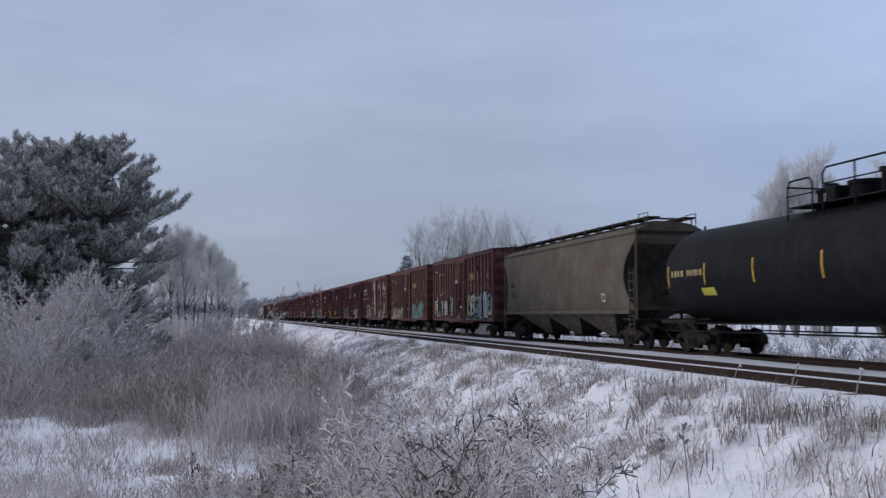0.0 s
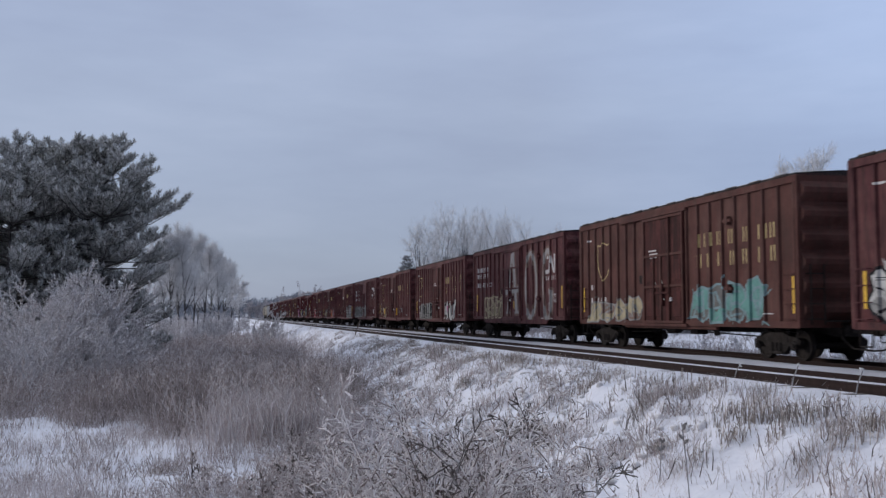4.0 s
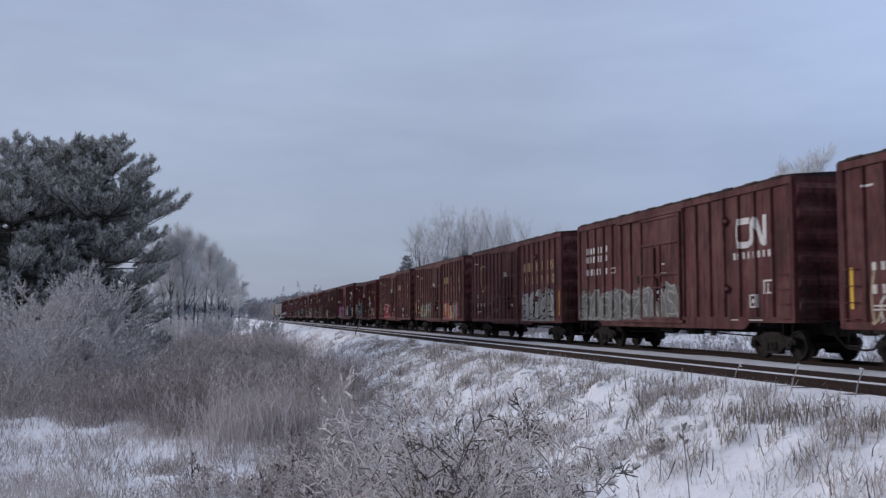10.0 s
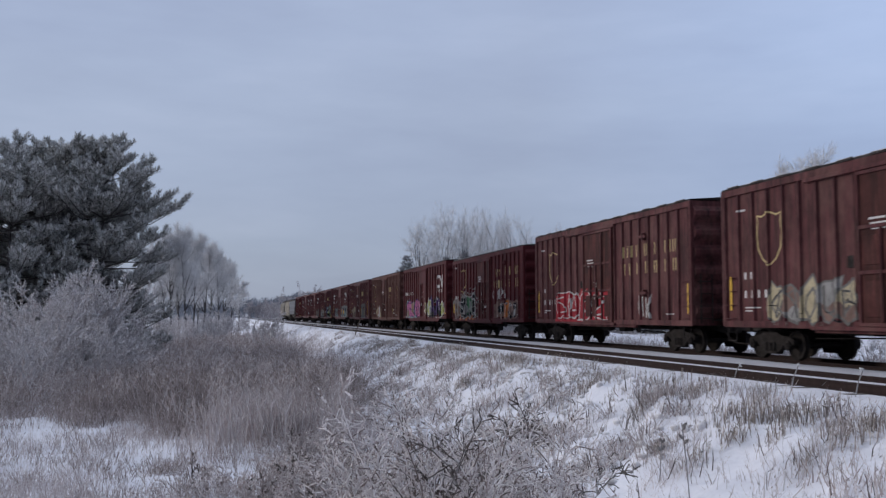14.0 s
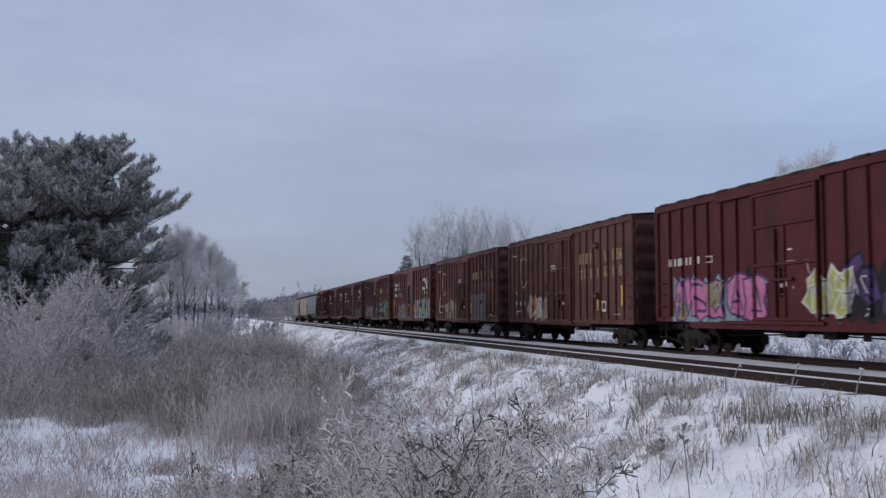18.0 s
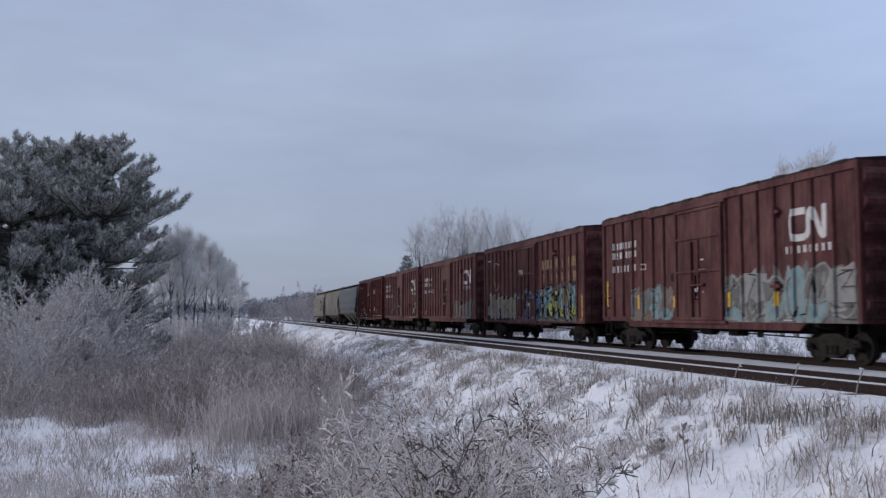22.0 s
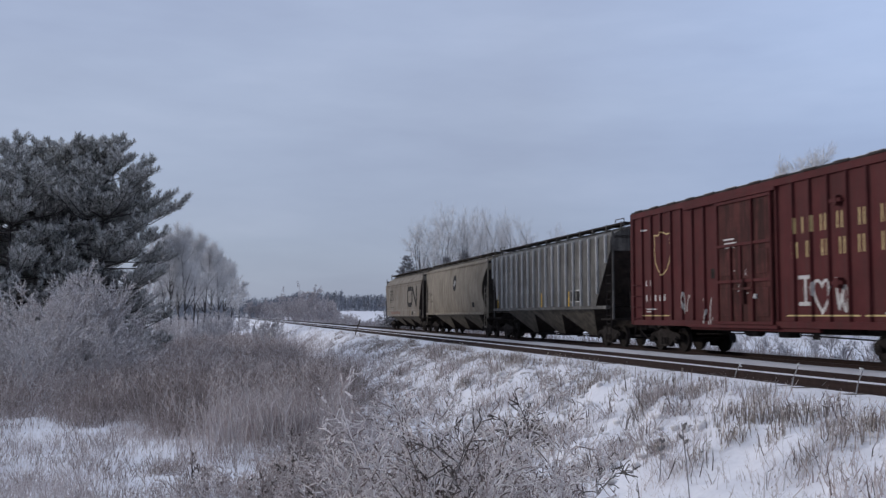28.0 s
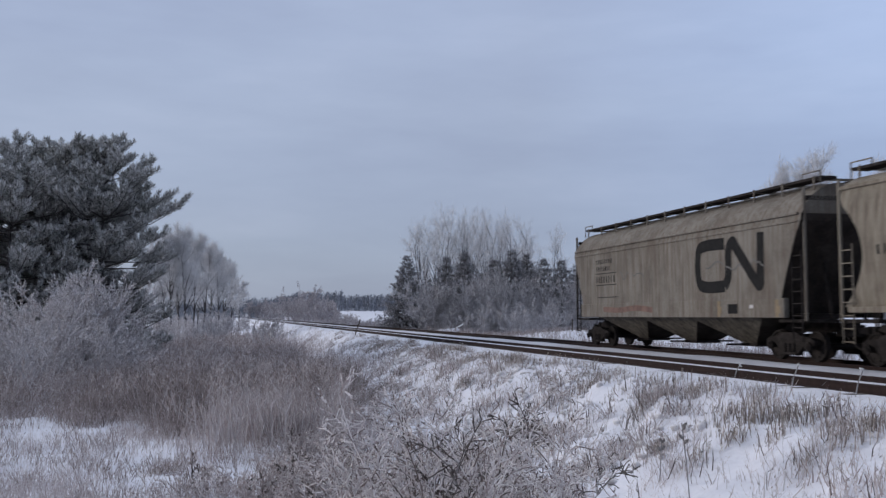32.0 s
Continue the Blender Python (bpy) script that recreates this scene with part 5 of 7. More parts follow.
    bars(*g(12), "placard", [(4.72, 4.78, 1.4, 1.82), (5.08, 5.14, 1.4, 1.82), (4.78, 5.08, 1.4, 1.5), (4.78, 5.08, 1.77, 1.82)], LETTER_WHITE, "white-edged square placard")
    graffiti_piece(*g(13), -5.0, -1.7, 0.8, 2.3, 4, ["cream", "dust"], "grey", 25, "dust", None, 0.05)
    graffiti_piece(*g(13), 1.9, 5.1, 1.0, 2.65, 4, ["grey", "grey"], "grey", 26, "grey", "grey", 0.03)
    bars(*g(13), "plate", [(0.55, 0.85, 1.35, 1.45)], YELLOW, "small yellow plate")
    bars(*g(13), "stripe", [(5.9, 6.6, 1.2, 1.23), (6.9, 7.5, 1.2, 1.23)], LETTER_YELLOW, "thin worn yellow line")
    graffiti_piece(*g(14), 1.6, 7.6, 0.9, 2.6, 6, ["grey", "silver", "grey", "sky"], "silver", 27, "black", "grey")
    graffiti_piece(*g(14), -5.2, -1.9, 0.85, 2.3, 4, ["dust", "grey", "sky", "dust"], "grey", 28, "sky", None, 0.06)
    graffiti_piece(*g(15), -6.9, -1.5, 0.85, 2.4, 7, ["tan", "dust", "tan"], "silver", 29, "black", "black", 0.045)
    graffiti_piece(*g(15), -1.5, 1.7, 0.85, 2.5, 4, ["blue", "grey", "blue"], "black", 30, "sky", "blue")
    graffiti_piece(*g(15), 1.8, 6.8, 0.85, 2.7, 7, ["silver", "sky", "sky", "lime", "sky", "tan", "sky"], "black", 31, "black", "grey", 0.06)
    graffiti_piece(*g(16), 2.3, 7.0, 1.0, 2.3, 5, ["dust", "grey", "dust"], "grey", 32, "silver", None, 0.045)
    scribble(*g(17), -5.7, 0.8, 0.95, 2.5, 9, "grey", 33, 0.09)
    scribble(*g(18), -4.0, -3.4, 1.3, 2.1, 2, "white", 34, 0.05)
    scribble(*g(18), -2.6, -1.9, 0.85, 1.85, 2, "white", 35, 0.05)
    heart_sign(*g(18))


def big_letters(car, p):
    """Three tall white sprayed letters across the car."""
    ring = lambda u, z, a, b: [(u + a * math.cos(t), z + b * math.sin(t)) for t in [k * 6.2832 / 30 for k in range(30)]]
    arc = [(5.5 + 0.62 * math.cos(t), 2.7 + 1.62 * math.sin(t)) for t in [0.9 + k * 4.7 / 24 for k in range(25)]] + [(6.1, 2.3), (5.6, 2.4)]
    lines = [([(-1.0, 1.4), (-0.2, 1.4)], 0.1, False), ([(-0.7, 1.4), (0.1, 4.5)], 0.24, False), ([(0.3, 4.55), (0.9, 1.4)], 0.36, False), ([(-1.05, 2.5), (1.2, 2.6)], 0.30, False),
             ([(0.55, 1.4), (1.25, 1.4)], 0.1, False), (ring(3.0, 2.75, 0.85, 1.6), 0.24, True), (arc, 0.24, False)]
    drape("graffiti", car, [(0.003 + 0.0008 * k, q) for k, (l, w, c) in enumerate(lines) for q in ribbon(l, w + 0.24, c)], PAINT["dust"], p, "thin white overspray")
    for k, (l, w, c) in enumerate(lines):
        drape("graffiti", car, [(0.011 + 0.001 * k, q) for q in ribbon(l, w, c)], PAINT["spray"], p, "tall white sprayed stroke")


def fat_letters(car, p):
    """Fat white letters with black edges and a pink heart."""
    strokes = [[(2.15, 1.05), (2.15, 2.2)], [(2.9, 2.15), (2.4, 1.6), (2.95, 1.05)], [(3.4, 1.05), (3.4, 1.75)], [(3.4, 1.95), (3.4, 2.1)], [(3.85, 2.2), (3.85, 1.1), (4.3, 1.1)],
               [(4.35, 2.2), (4.65, 1.65), (4.65, 1.0)], [(5.15, 2.25), (4.65, 1.65)]]
    drape("graffiti", car, [(0.004 + 0.001 * k, q) for k, s in enumerate(strokes) for q in ribbon(s, 0.5)], PAINT["black"], p, "black graffiti edging")
    drape("graffiti", car, [(0.012 + 0.001 * k, q) for k, s in enumerate(strokes) for q in ribbon(s, 0.32)], PAINT["white"], p, "fat white graffiti letters")
    drape("graffiti", car, [(0.022, t) for t in fan(heart(2.9, 1.72, 0.3))], PAINT["pink"], p, "small pink heart")


def heart(u, z, s):
    return [(u + s * math.sin(t) ** 3, z + s * (0.81 * math.cos(t) - 0.31 * math.cos(2 * t) - 0.125 * math.cos(3 * t))) for t in [k * 6.2832 / 24 for k in range(24)]]


def heart_sign(car, p):
    """An upright bar, a heart outline and a small figure-like scrawl in white."""
    polys = ribbon([(2.55, 2.25), (3.15, 2.25)], 0.1) + ribbon([(2.85, 2.2), (2.85, 1.6)], 0.1) + ribbon([(2.55, 1.55), (3.15, 1.55)], 0.1)
    drape("graffiti", car, polys, PAINT["white"], p, "white sprayed capital letter")
    pts = [(3.55 + 0.36 * math.sin(t) ** 3, 1.8 + 0.5 * (0.81 * math.cos(t) - 0.31 * math.cos(2 * t) - 0.125 * math.cos(3 * t))) for t in [k * 6.2832 / 24 for k in range(24)]]
    drape("graffiti", car, ribbon(pts, 0.08, True), PAINT["white"], p, "white sprayed heart outline")
    scribble(car, p, 4.05, 4.65, 1.3, 2.2, 2, "white", 36, 0.08)


def paint_others(cars):
    tank, tan, rib, acf, cn = cars[0][0], cars[1][0], cars[20][0], cars[21][0], cars[22][0]
    W = 1.55
    rs = lambda z: W - 0.14 * (2 * (z - 1.45) / 2.9 - 1) ** 2 - 0.02 + 0.002
    fl = lambda z: W + 0.002
    rb = lambda z: W - 0.018
    drape("emblem", cn, monogram(2.55, 6.45, 1.95, 3.6, 0.36), LETTER_BLACK, [], "black band emblem", fl)
    bars(cn, [], "lettering", line_of_bars(-5.75, -4.1, 3.3, 3.48, 8, 1, 0.04) + line_of_bars(-5.75, -4.3, 3.02, 3.2, 8, 2, 0.04), LETTER_BLACK, "black lettering bars", fl)
    bars(cn, [], "car_number", line_of_bars(-5.75, -3.8, 2.55, 2.8, 8, 3, 0.05) + [(-5.75, -3.75, 2.9, 2.93), (-5.75, -3.75, 2.44, 2.47), (-5.6, -3.6, 1.95, 1.98)], LETTER_BLACK, "black number bars", fl)
    sill = lambda z: W + 0.022
    bars(cn, [], "stencil", [(4.5, 5.05, 1.3, 1.58)], LETTER_BLACK, "black stencil panel", sill)
    bars(cn, [], "stencil", [(5.7, 5.9, 1.45, 1.55)], LETTER_WHITE, "small white panel", sill)
    drape("graffiti", cn, [(0.004, q) for q in ribbon(curve([(-5.0, 1.5), (-3.5, 1.45), (-2.0, 1.52), (-0.6, 1.44)], 5), 0.2)], PAINT["dust"], [], "faded pink spray", sill)
    for u in (3.9, 7.0):
        bars(cn, [], "rust_patch", [(u, u + 0.16, 1.2, 1.68), (u + 0.16, u + 0.24, 1.3, 1.5)], PAINT["tan"], "tan rust patch", sill)
    rng = random.Random(2)
    tag = []
    for a, b in ((-3.4, -2.6), (-2.3, -1.3), (3.2, 4.3), (4.4, 5.3), (5.8, 6.5)):
        tag += ribbon(curve([(a + (b - a) * k / 5, 2.75 + rng.uniform(-0.14, 0.14)) for k in range(6)], 4), 0.05)
    drape("graffiti", cn, [(0.009, q) for q in tag], PAINT["grey"], [], "thin dark scrawl", fl)
    # rounded hopper: dark disc with a pale leaf shape, number bars
    disc = [(0.7 + 0.46 * math.cos(t), 3.38 + 0.53 * math.sin(t)) for t in [k * 6.2832 / 28 for k in range(28)]]
    drape("emblem", acf, [(0.004, t) for t in fan(disc)], PAINT["black"], [], "dark round emblem", rs)
    leaf = [(0.38, 3.25), (0.55, 3.5), (0.8, 3.62), (1.1, 3.42), (0.85, 3.2), (0.6, 3.12)]
    drape("emblem", acf, [(0.008, t) for t in fan(leaf)], PAINT["silver"], [], "pale leaf shape", rs)
    bars(acf, [], "car_number", line_of_bars(-6.95, -5.95, 2.66, 2.9, 4, 4, 0.05) + line_of_bars(-6.6, -5.95, 2.2, 2.42, 3, 5, 0.05), LETTER_BLACK, "black number bars", rs)
    bars(acf, [], "stencil", [(5.0, 5.5, 1.75, 2.05)], LETTER_BLACK, "dark stencil panel", rs)
    bars(tan, [], "car_number", line_of_bars(-6.95, -6.05, 2.68, 2.92, 4, 6, 0.05) + line_of_bars(-6.85, -6.1, 2.16, 2.4, 4, 7, 0.05), LETTER_BLACK, "black number bars", rs)
    bars(tan, [], "patch", [(-1.3, -1.05, 3.3, 3.48)], PAINT["green"], "small green patch", rs)
    bars(tan, [], "stencil", [(5.2, 5.24, 1.8, 2.12), (5.5, 5.54, 1.8, 2.12), (5.24, 5.5, 1.8, 1.84), (5.24, 5.5, 2.08, 2.12)], LETTER_WHITE, "white square stencil", rs)
    drape("graffiti", tan, [(0.006, q) for q in ribbon(curve([(-2.2, 2.0), (-1.8, 2.3), (-1.5, 1.9), (-1.1, 2.3), (-0.8, 1.95), (-0.4, 2.3)], 5), 0.09)], PAINT["grey"], [], "faint grey tag", rs)
    for u in (4.05, 4.75):
        bars(rib, [], "stencil", [(u, u + 0.55, 1.86, 2.3)], LETTER_BLACK, "black stencil square", rb)
        bars(rib, [], "stencil_edge", [(u - 0.03, u + 0.58, 1.82, 1.86), (u - 0.03, u + 0.58, 2.3, 2.34)], LETTER_WHITE, "white stencil edge", rb)
    for u in (-7.2, 0.1, 3.75):
        bars(rib, [], "reflector_stripe", [(u, u + 0.1, 1.5, 2.3)], YELLOW, "yellow reflective stripe", rb)
    R = lambda z: math.sqrt(max(0.1, 1.588 ** 2 - (z - 2.62) ** 2))
    bars(tank, [], "car_number", line_of_bars(-8.6, -7.7, 2.52, 2.72, 4, 8, 0.05) + line_of_bars(-7.5, -6.5, 2.52, 2.72, 6, 9, 0.04), LETTER_YELLOW, "yellow number bars", R)
    bars(tank, [], "placard", [(-6.7, -5.9, 1.88, 2.12)], PAINT["sign"], "yellow placard", R)


paint_boxcars(CARS)
paint_others(CARS)


# ---- plants ----
def plant_material(name, stops, rough=0.85, up=None):
    """Colour of each twig, needle or stalk by chance, with finer mottling along it."""
    m = bpy.data.materials.new(name)
    m.use_nodes = True
    t = m.node_tree
    b = t.nodes["Principled BSDF"]
    geo = t.nodes.new("ShaderNodeNewGeometry")
    col = ramp(t, geo.outputs["Random Per Island"], stops)
    coord = t.nodes.new("ShaderNodeTexCoord")
    n = node(t, "ShaderNodeTexNoise", Scale=0.9, Detail=5.0, Roughness=0.7)
    t.links.new(coord.outputs["Object"], n.inputs["Vector"])
    shade = ramp(t, n.outputs["Fac"], [(0.35, (0.72,) * 3), (0.65, (1.0,) * 3)])
    mx = t.nodes.new("ShaderNodeMix")
    mx.data_type, mx.blend_type = "RGBA", "MULTIPLY"
    mx.inputs["Factor"].default_value = 1.0
    t.links.new(col, mx.inputs["A"])
    t.links.new(shade, mx.inputs["B"])
    t.links.new(mx.outputs["Result"], b.inputs["Base Color"])
    b.inputs["Roughness"].default_value, b.inputs["Specular IOR Level"].default_value = rough, 0.15
    return m


BRUSH = plant_material("frosted_brush", [(0.0, (0.195, 0.162, 0.153)), (0.45, (0.35, 0.295, 0.285)), (0.8, (0.535, 0.47, 0.465)), (1.0, (0.77, 0.715, 0.715))])
BRUSH_PALE = plant_material("hoarfrost_weeds", [(0.0, (0.40, 0.325, 0.31)), (0.5, (0.60, 0.535, 0.53)), (1.0, (0.82, 0.79, 0.80))])
TUFT = plant_material("frosted_tufts", [(0.0, (0.20, 0.155, 0.14)), (0.4, (0.38, 0.315, 0.295)), (0.7, (0.58, 0.52, 0.51)), (1.0, (0.80, 0.765, 0.77))])
DARK_STEM = plant_material("dead_stem", [(0.0, (0.07, 0.055, 0.05)), (0.6, (0.16, 0.135, 0.125)), (1.0, (0.45, 0.43, 0.43))])
DRY_GRASS = plant_material("dry_grass", [(0.0, (0.24, 0.20, 0.18)), (0.5, (0.43, 0.375, 0.345)), (0.8, (0.60, 0.555, 0.53)), (1.0, (0.80, 0.775, 0.77))])
FROST_TWIG = plant_material("frosted_twigs", [(0.0, (0.15, 0.11, 0.10)), (0.2, (0.53, 0.46, 0.45)), (0.4, (0.81, 0.745, 0.745)), (1.0, (0.94, 0.90, 0.90))])
FROST_BUSH = plant_material("hoarfrost_bush", [(0.0, (0.48, 0.435, 0.445)), (0.5, (0.70, 0.665, 0.685)), (1.0, (0.88, 0.865, 0.885))])
FROST_TREE = plant_material("frosted_branches", [(0.0, (0.36, 0.335, 0.345)), (0.5, (0.54, 0.525, 0.55)), (1.0, (0.72, 0.715, 0.745))])
BARK = material("grey_bark", [(0.07, 0.06, 0.056), (0.13, 0.115, 0.11), (0.19, 0.175, 0.17)], scale=4, stretch=(2, 2, 0.4), bump=0.4)
BARK_PALE = material("frosted_bark", [(0.16, 0.15, 0.15), (0.26, 0.25, 0.255), (0.40, 0.39, 0.40)], scale=4, stretch=(2, 2, 0.4), bump=0.4)
BARK_MIST = material("misty_bark", [(0.04, 0.039, 0.042), (0.068, 0.066, 0.071), (0.11, 0.107, 0.114)], scale=4, stretch=(2, 2, 0.4), bump=0.3)
# Hoarfrost on twigs, whitened further so the colour carries the mist too.
MIST_TREE = plant_material("misted_hoarfrost", [(0.0, (0.62, 0.60, 0.61)), (0.5, (0.76, 0.755, 0.775)), (1.0, (0.88, 0.88, 0.89))])
NEEDLES = plant_material("frosted_needles", [(0.0, (0.17, 0.182, 0.166)), (0.4, (0.32, 0.328, 0.31)), (0.75, (0.48, 0.48, 0.47)), (1.0, (0.64, 0.64, 0.64))])
# Needles lifted towards lavender grey: frost, and distance haze in the colour.
SPRUCE = plant_material("frosted_spruce", [(0.0, (0.11, 0.11, 0.12)), (0.5, (0.21, 0.21, 0.228)), (0.8, (0.34, 0.338, 0.36)), (1.0, (0.50, 0.495, 0.52))])
NEEDLE_TIPS = plant_material("frosted_needle_tips", [(0.0, (0.42, 0.42, 0.412)), (0.5, (0.63, 0.625, 0.62)), (1.0, (0.84, 0.83, 0.84))])
SPRUCE_TIPS = plant_material("frosted_spruce_tips", [(0.0, (0.28, 0.272, 0.29)), (0.5, (0.42, 0.41, 0.435)), (1.0, (0.60, 0.59, 0.62))])
# Frosted scrub up the line, distance haze mixed into its pale tones.
SCRUB = plant_material("hazed_frosted_scrub", [(0.0, (0.34, 0.30, 0.315)), (0.5, (0.50, 0.465, 0.485)), (1.0, (0.68, 0.66, 0.685))])
# Horizon woods and spruces: blue-grey haze painted into frost and needle colours.
FAR_WOOD = plant_material("hazed_frosted_wood", [(0.0, (0.22, 0.24, 0.28)), (0.5, (0.30, 0.32, 0.37)), (1.0, (0.42, 0.44, 0.49))])
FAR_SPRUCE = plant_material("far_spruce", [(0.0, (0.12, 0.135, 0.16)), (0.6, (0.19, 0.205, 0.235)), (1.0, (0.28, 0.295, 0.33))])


def grow(rng, segs, p, d, length, r, level, spread, kids, up, shrink=0.62, bend=0.12, wood=None, rmin=0.004, fine=0):
    """A limb in bent pieces with side shoots; rows go to wood (thick) or segs (twigs)."""
    n = (4 if level > 1 else 3 if level == 1 else 2) + fine
    pts = [p]
    for k in range(n):
        d = d + rng.normal(0, bend, 3) + np.array([0, 0, up])
        d = d / np.linalg.norm(d)
        q = p + d * length / n
        r2 = max(rmin, r * (1 - 0.75 * (k + 1) / n))
        ra = max(rmin, r * (1 - 0.75 * k / n))
        (wood if wood is not None and ra > 0.022 else segs).append((*p, *q, ra, r2))
        p = q
        pts.append((p, d, r2))
        if level > 0:
            m = rng.poisson(kids)
            for _ in range(m):
                ax = rng.normal(0, 1, 3)
                ax -= d * ax.dot(d)
                ax /= np.linalg.norm(ax) + 1e-9
                a = rng.normal(spread, spread * 0.25)
                nd = d * math.cos(a) + ax * math.sin(a)
                f = 1 - 0.55 * k / n
                grow(rng, segs, p, nd, length * shrink * f * rng.uniform(0.7, 1.15), max(rmin, ra * 0.55), level - 1, spread, kids, up, shrink, bend, wood, rmin, fine)


def bare_tree(seed, height, trunk_r, stems=1, clear=0.25, limbs=3.0, tilt=0.5, limb=0.3, fan=0.55, sub=5, twig=0.8, rmin=0.006, lean=0.04, bough=2.4):
    """Leafless tree: dark stems, limbs and branches, and a haze of fine frosted twigs."""
    rng = np.random.default_rng(seed)
    wood, fine, frosted = [], [], []

    def turned(d, angle):
        ax = rng.normal(0, 1, 3)
        ax -= d * ax.dot(d)
        ax /= np.linalg.norm(ax) + 1e-9
        return d * math.cos(angle) + ax * math.sin(angle)

    def path(rows, p, d, length, n, r0, r1, up, bend):
        out = []
        for k in range(n):
            d = d + rng.normal(0, bend, 3) + np.array([0, 0, up])
            d = d / np.linalg.norm(d)
            q = p + d * length / n
            ra, rb = r0 + (r1 - r0) * k / n, r0 + (r1 - r0) * (k + 1) / n
            rows.append((*p, *q, ra, rb))
            p = q
            out.append((p, d, rb))
        return out

    for _ in range(stems):
        p = np.array([0.0, 0.0, -0.3])
        d = np.array([rng.normal(0, lean * stems), rng.normal(0, lean * stems), 1.0])
        tall = height * (1 if _ == 0 else rng.uniform(0.78, 0.98))
        nodes = path(wood, p, d / np.linalg.norm(d), tall * 0.88, 11, trunk_r, 0.02, 0.05, 0.035)
        for k, (q, d, r) in enumerate(nodes):
            g = (k + 1) / 11
            if g < clear:
                continue
            for _k in range(rng.poisson(limbs) + (k > 8)):
                a = rng.uniform(0, 6.283)
                an = abs(rng.normal(tilt, 0.14))
                way = np.array([math.cos(a) * math.sin(an), math.sin(a) * math.sin(an), math.cos(an)])
                ln = tall * limb * (1.12 - 0.72 * g) * rng.uniform(0.65, 1.15)
                for i, (lp, ld, lr) in enumerate(path(wood, q, way, ln, 5, max(0.03, r * 0.7), 0.014, 0.045, 0.08)):
                    for _b in range(rng.poisson(bough * min(1.0, ln / (0.3 * limb * height))) if i else 1):
                        bd = turned(ld, rng.normal(fan, 0.15))
                        for bp, dd, br in path(frosted, lp, bd, ln * 0.40 * rng.uniform(0.6, 1.1), 3, rmin * 1.5, rmin, 0.04, 0.10):
                            w = dd + rng.normal(0, 0.55, (sub, 3)) + np.array([0, 0, 0.22])
                            w /= np.linalg.norm(w, axis=1, keepdims=True)
                            mid = bp + w * (twig * rng.uniform(0.25, 0.6, (sub, 1)))
                            end = mid + (w + rng.normal(0, 0.3, (sub, 3))) * (twig * rng.uniform(0.2, 0.6, (sub, 1)))
                            fine.append(np.column_stack([np.tile(bp, (sub, 1)), mid, np.full(sub, rmin * 1.15), np.full(sub, rmin)]))
                            fine.append(np.column_stack([mid, end, np.full(sub, rmin), np.full(sub, rmin * 0.6)]))
    return tubes("trunk", wood), tubes("crown", np.concatenate(fine + [np.array(frosted)]))


def shrub(seed, height, stems, spread, kids, levels=2, rmin=0.004, r=0.015, up=0.04):
    rng = np.random.default_rng(seed)
    segs = []
    for _ in range(stems):
        a, tilt = rng.uniform(0, 6.283), abs(rng.normal(0, spread))
        d = np.array([math.cos(a) * math.sin(tilt), math.sin(a) * math.sin(tilt), math.cos(tilt)])
        p = np.array([rng.normal(0, 0.12), rng.normal(0, 0.12), -0.1])
        grow(rng, segs, p, d, height * rng.uniform(0.7, 1.1), r, levels, 0.65, kids, up, 0.5, 0.14, None, rmin)
    return segs


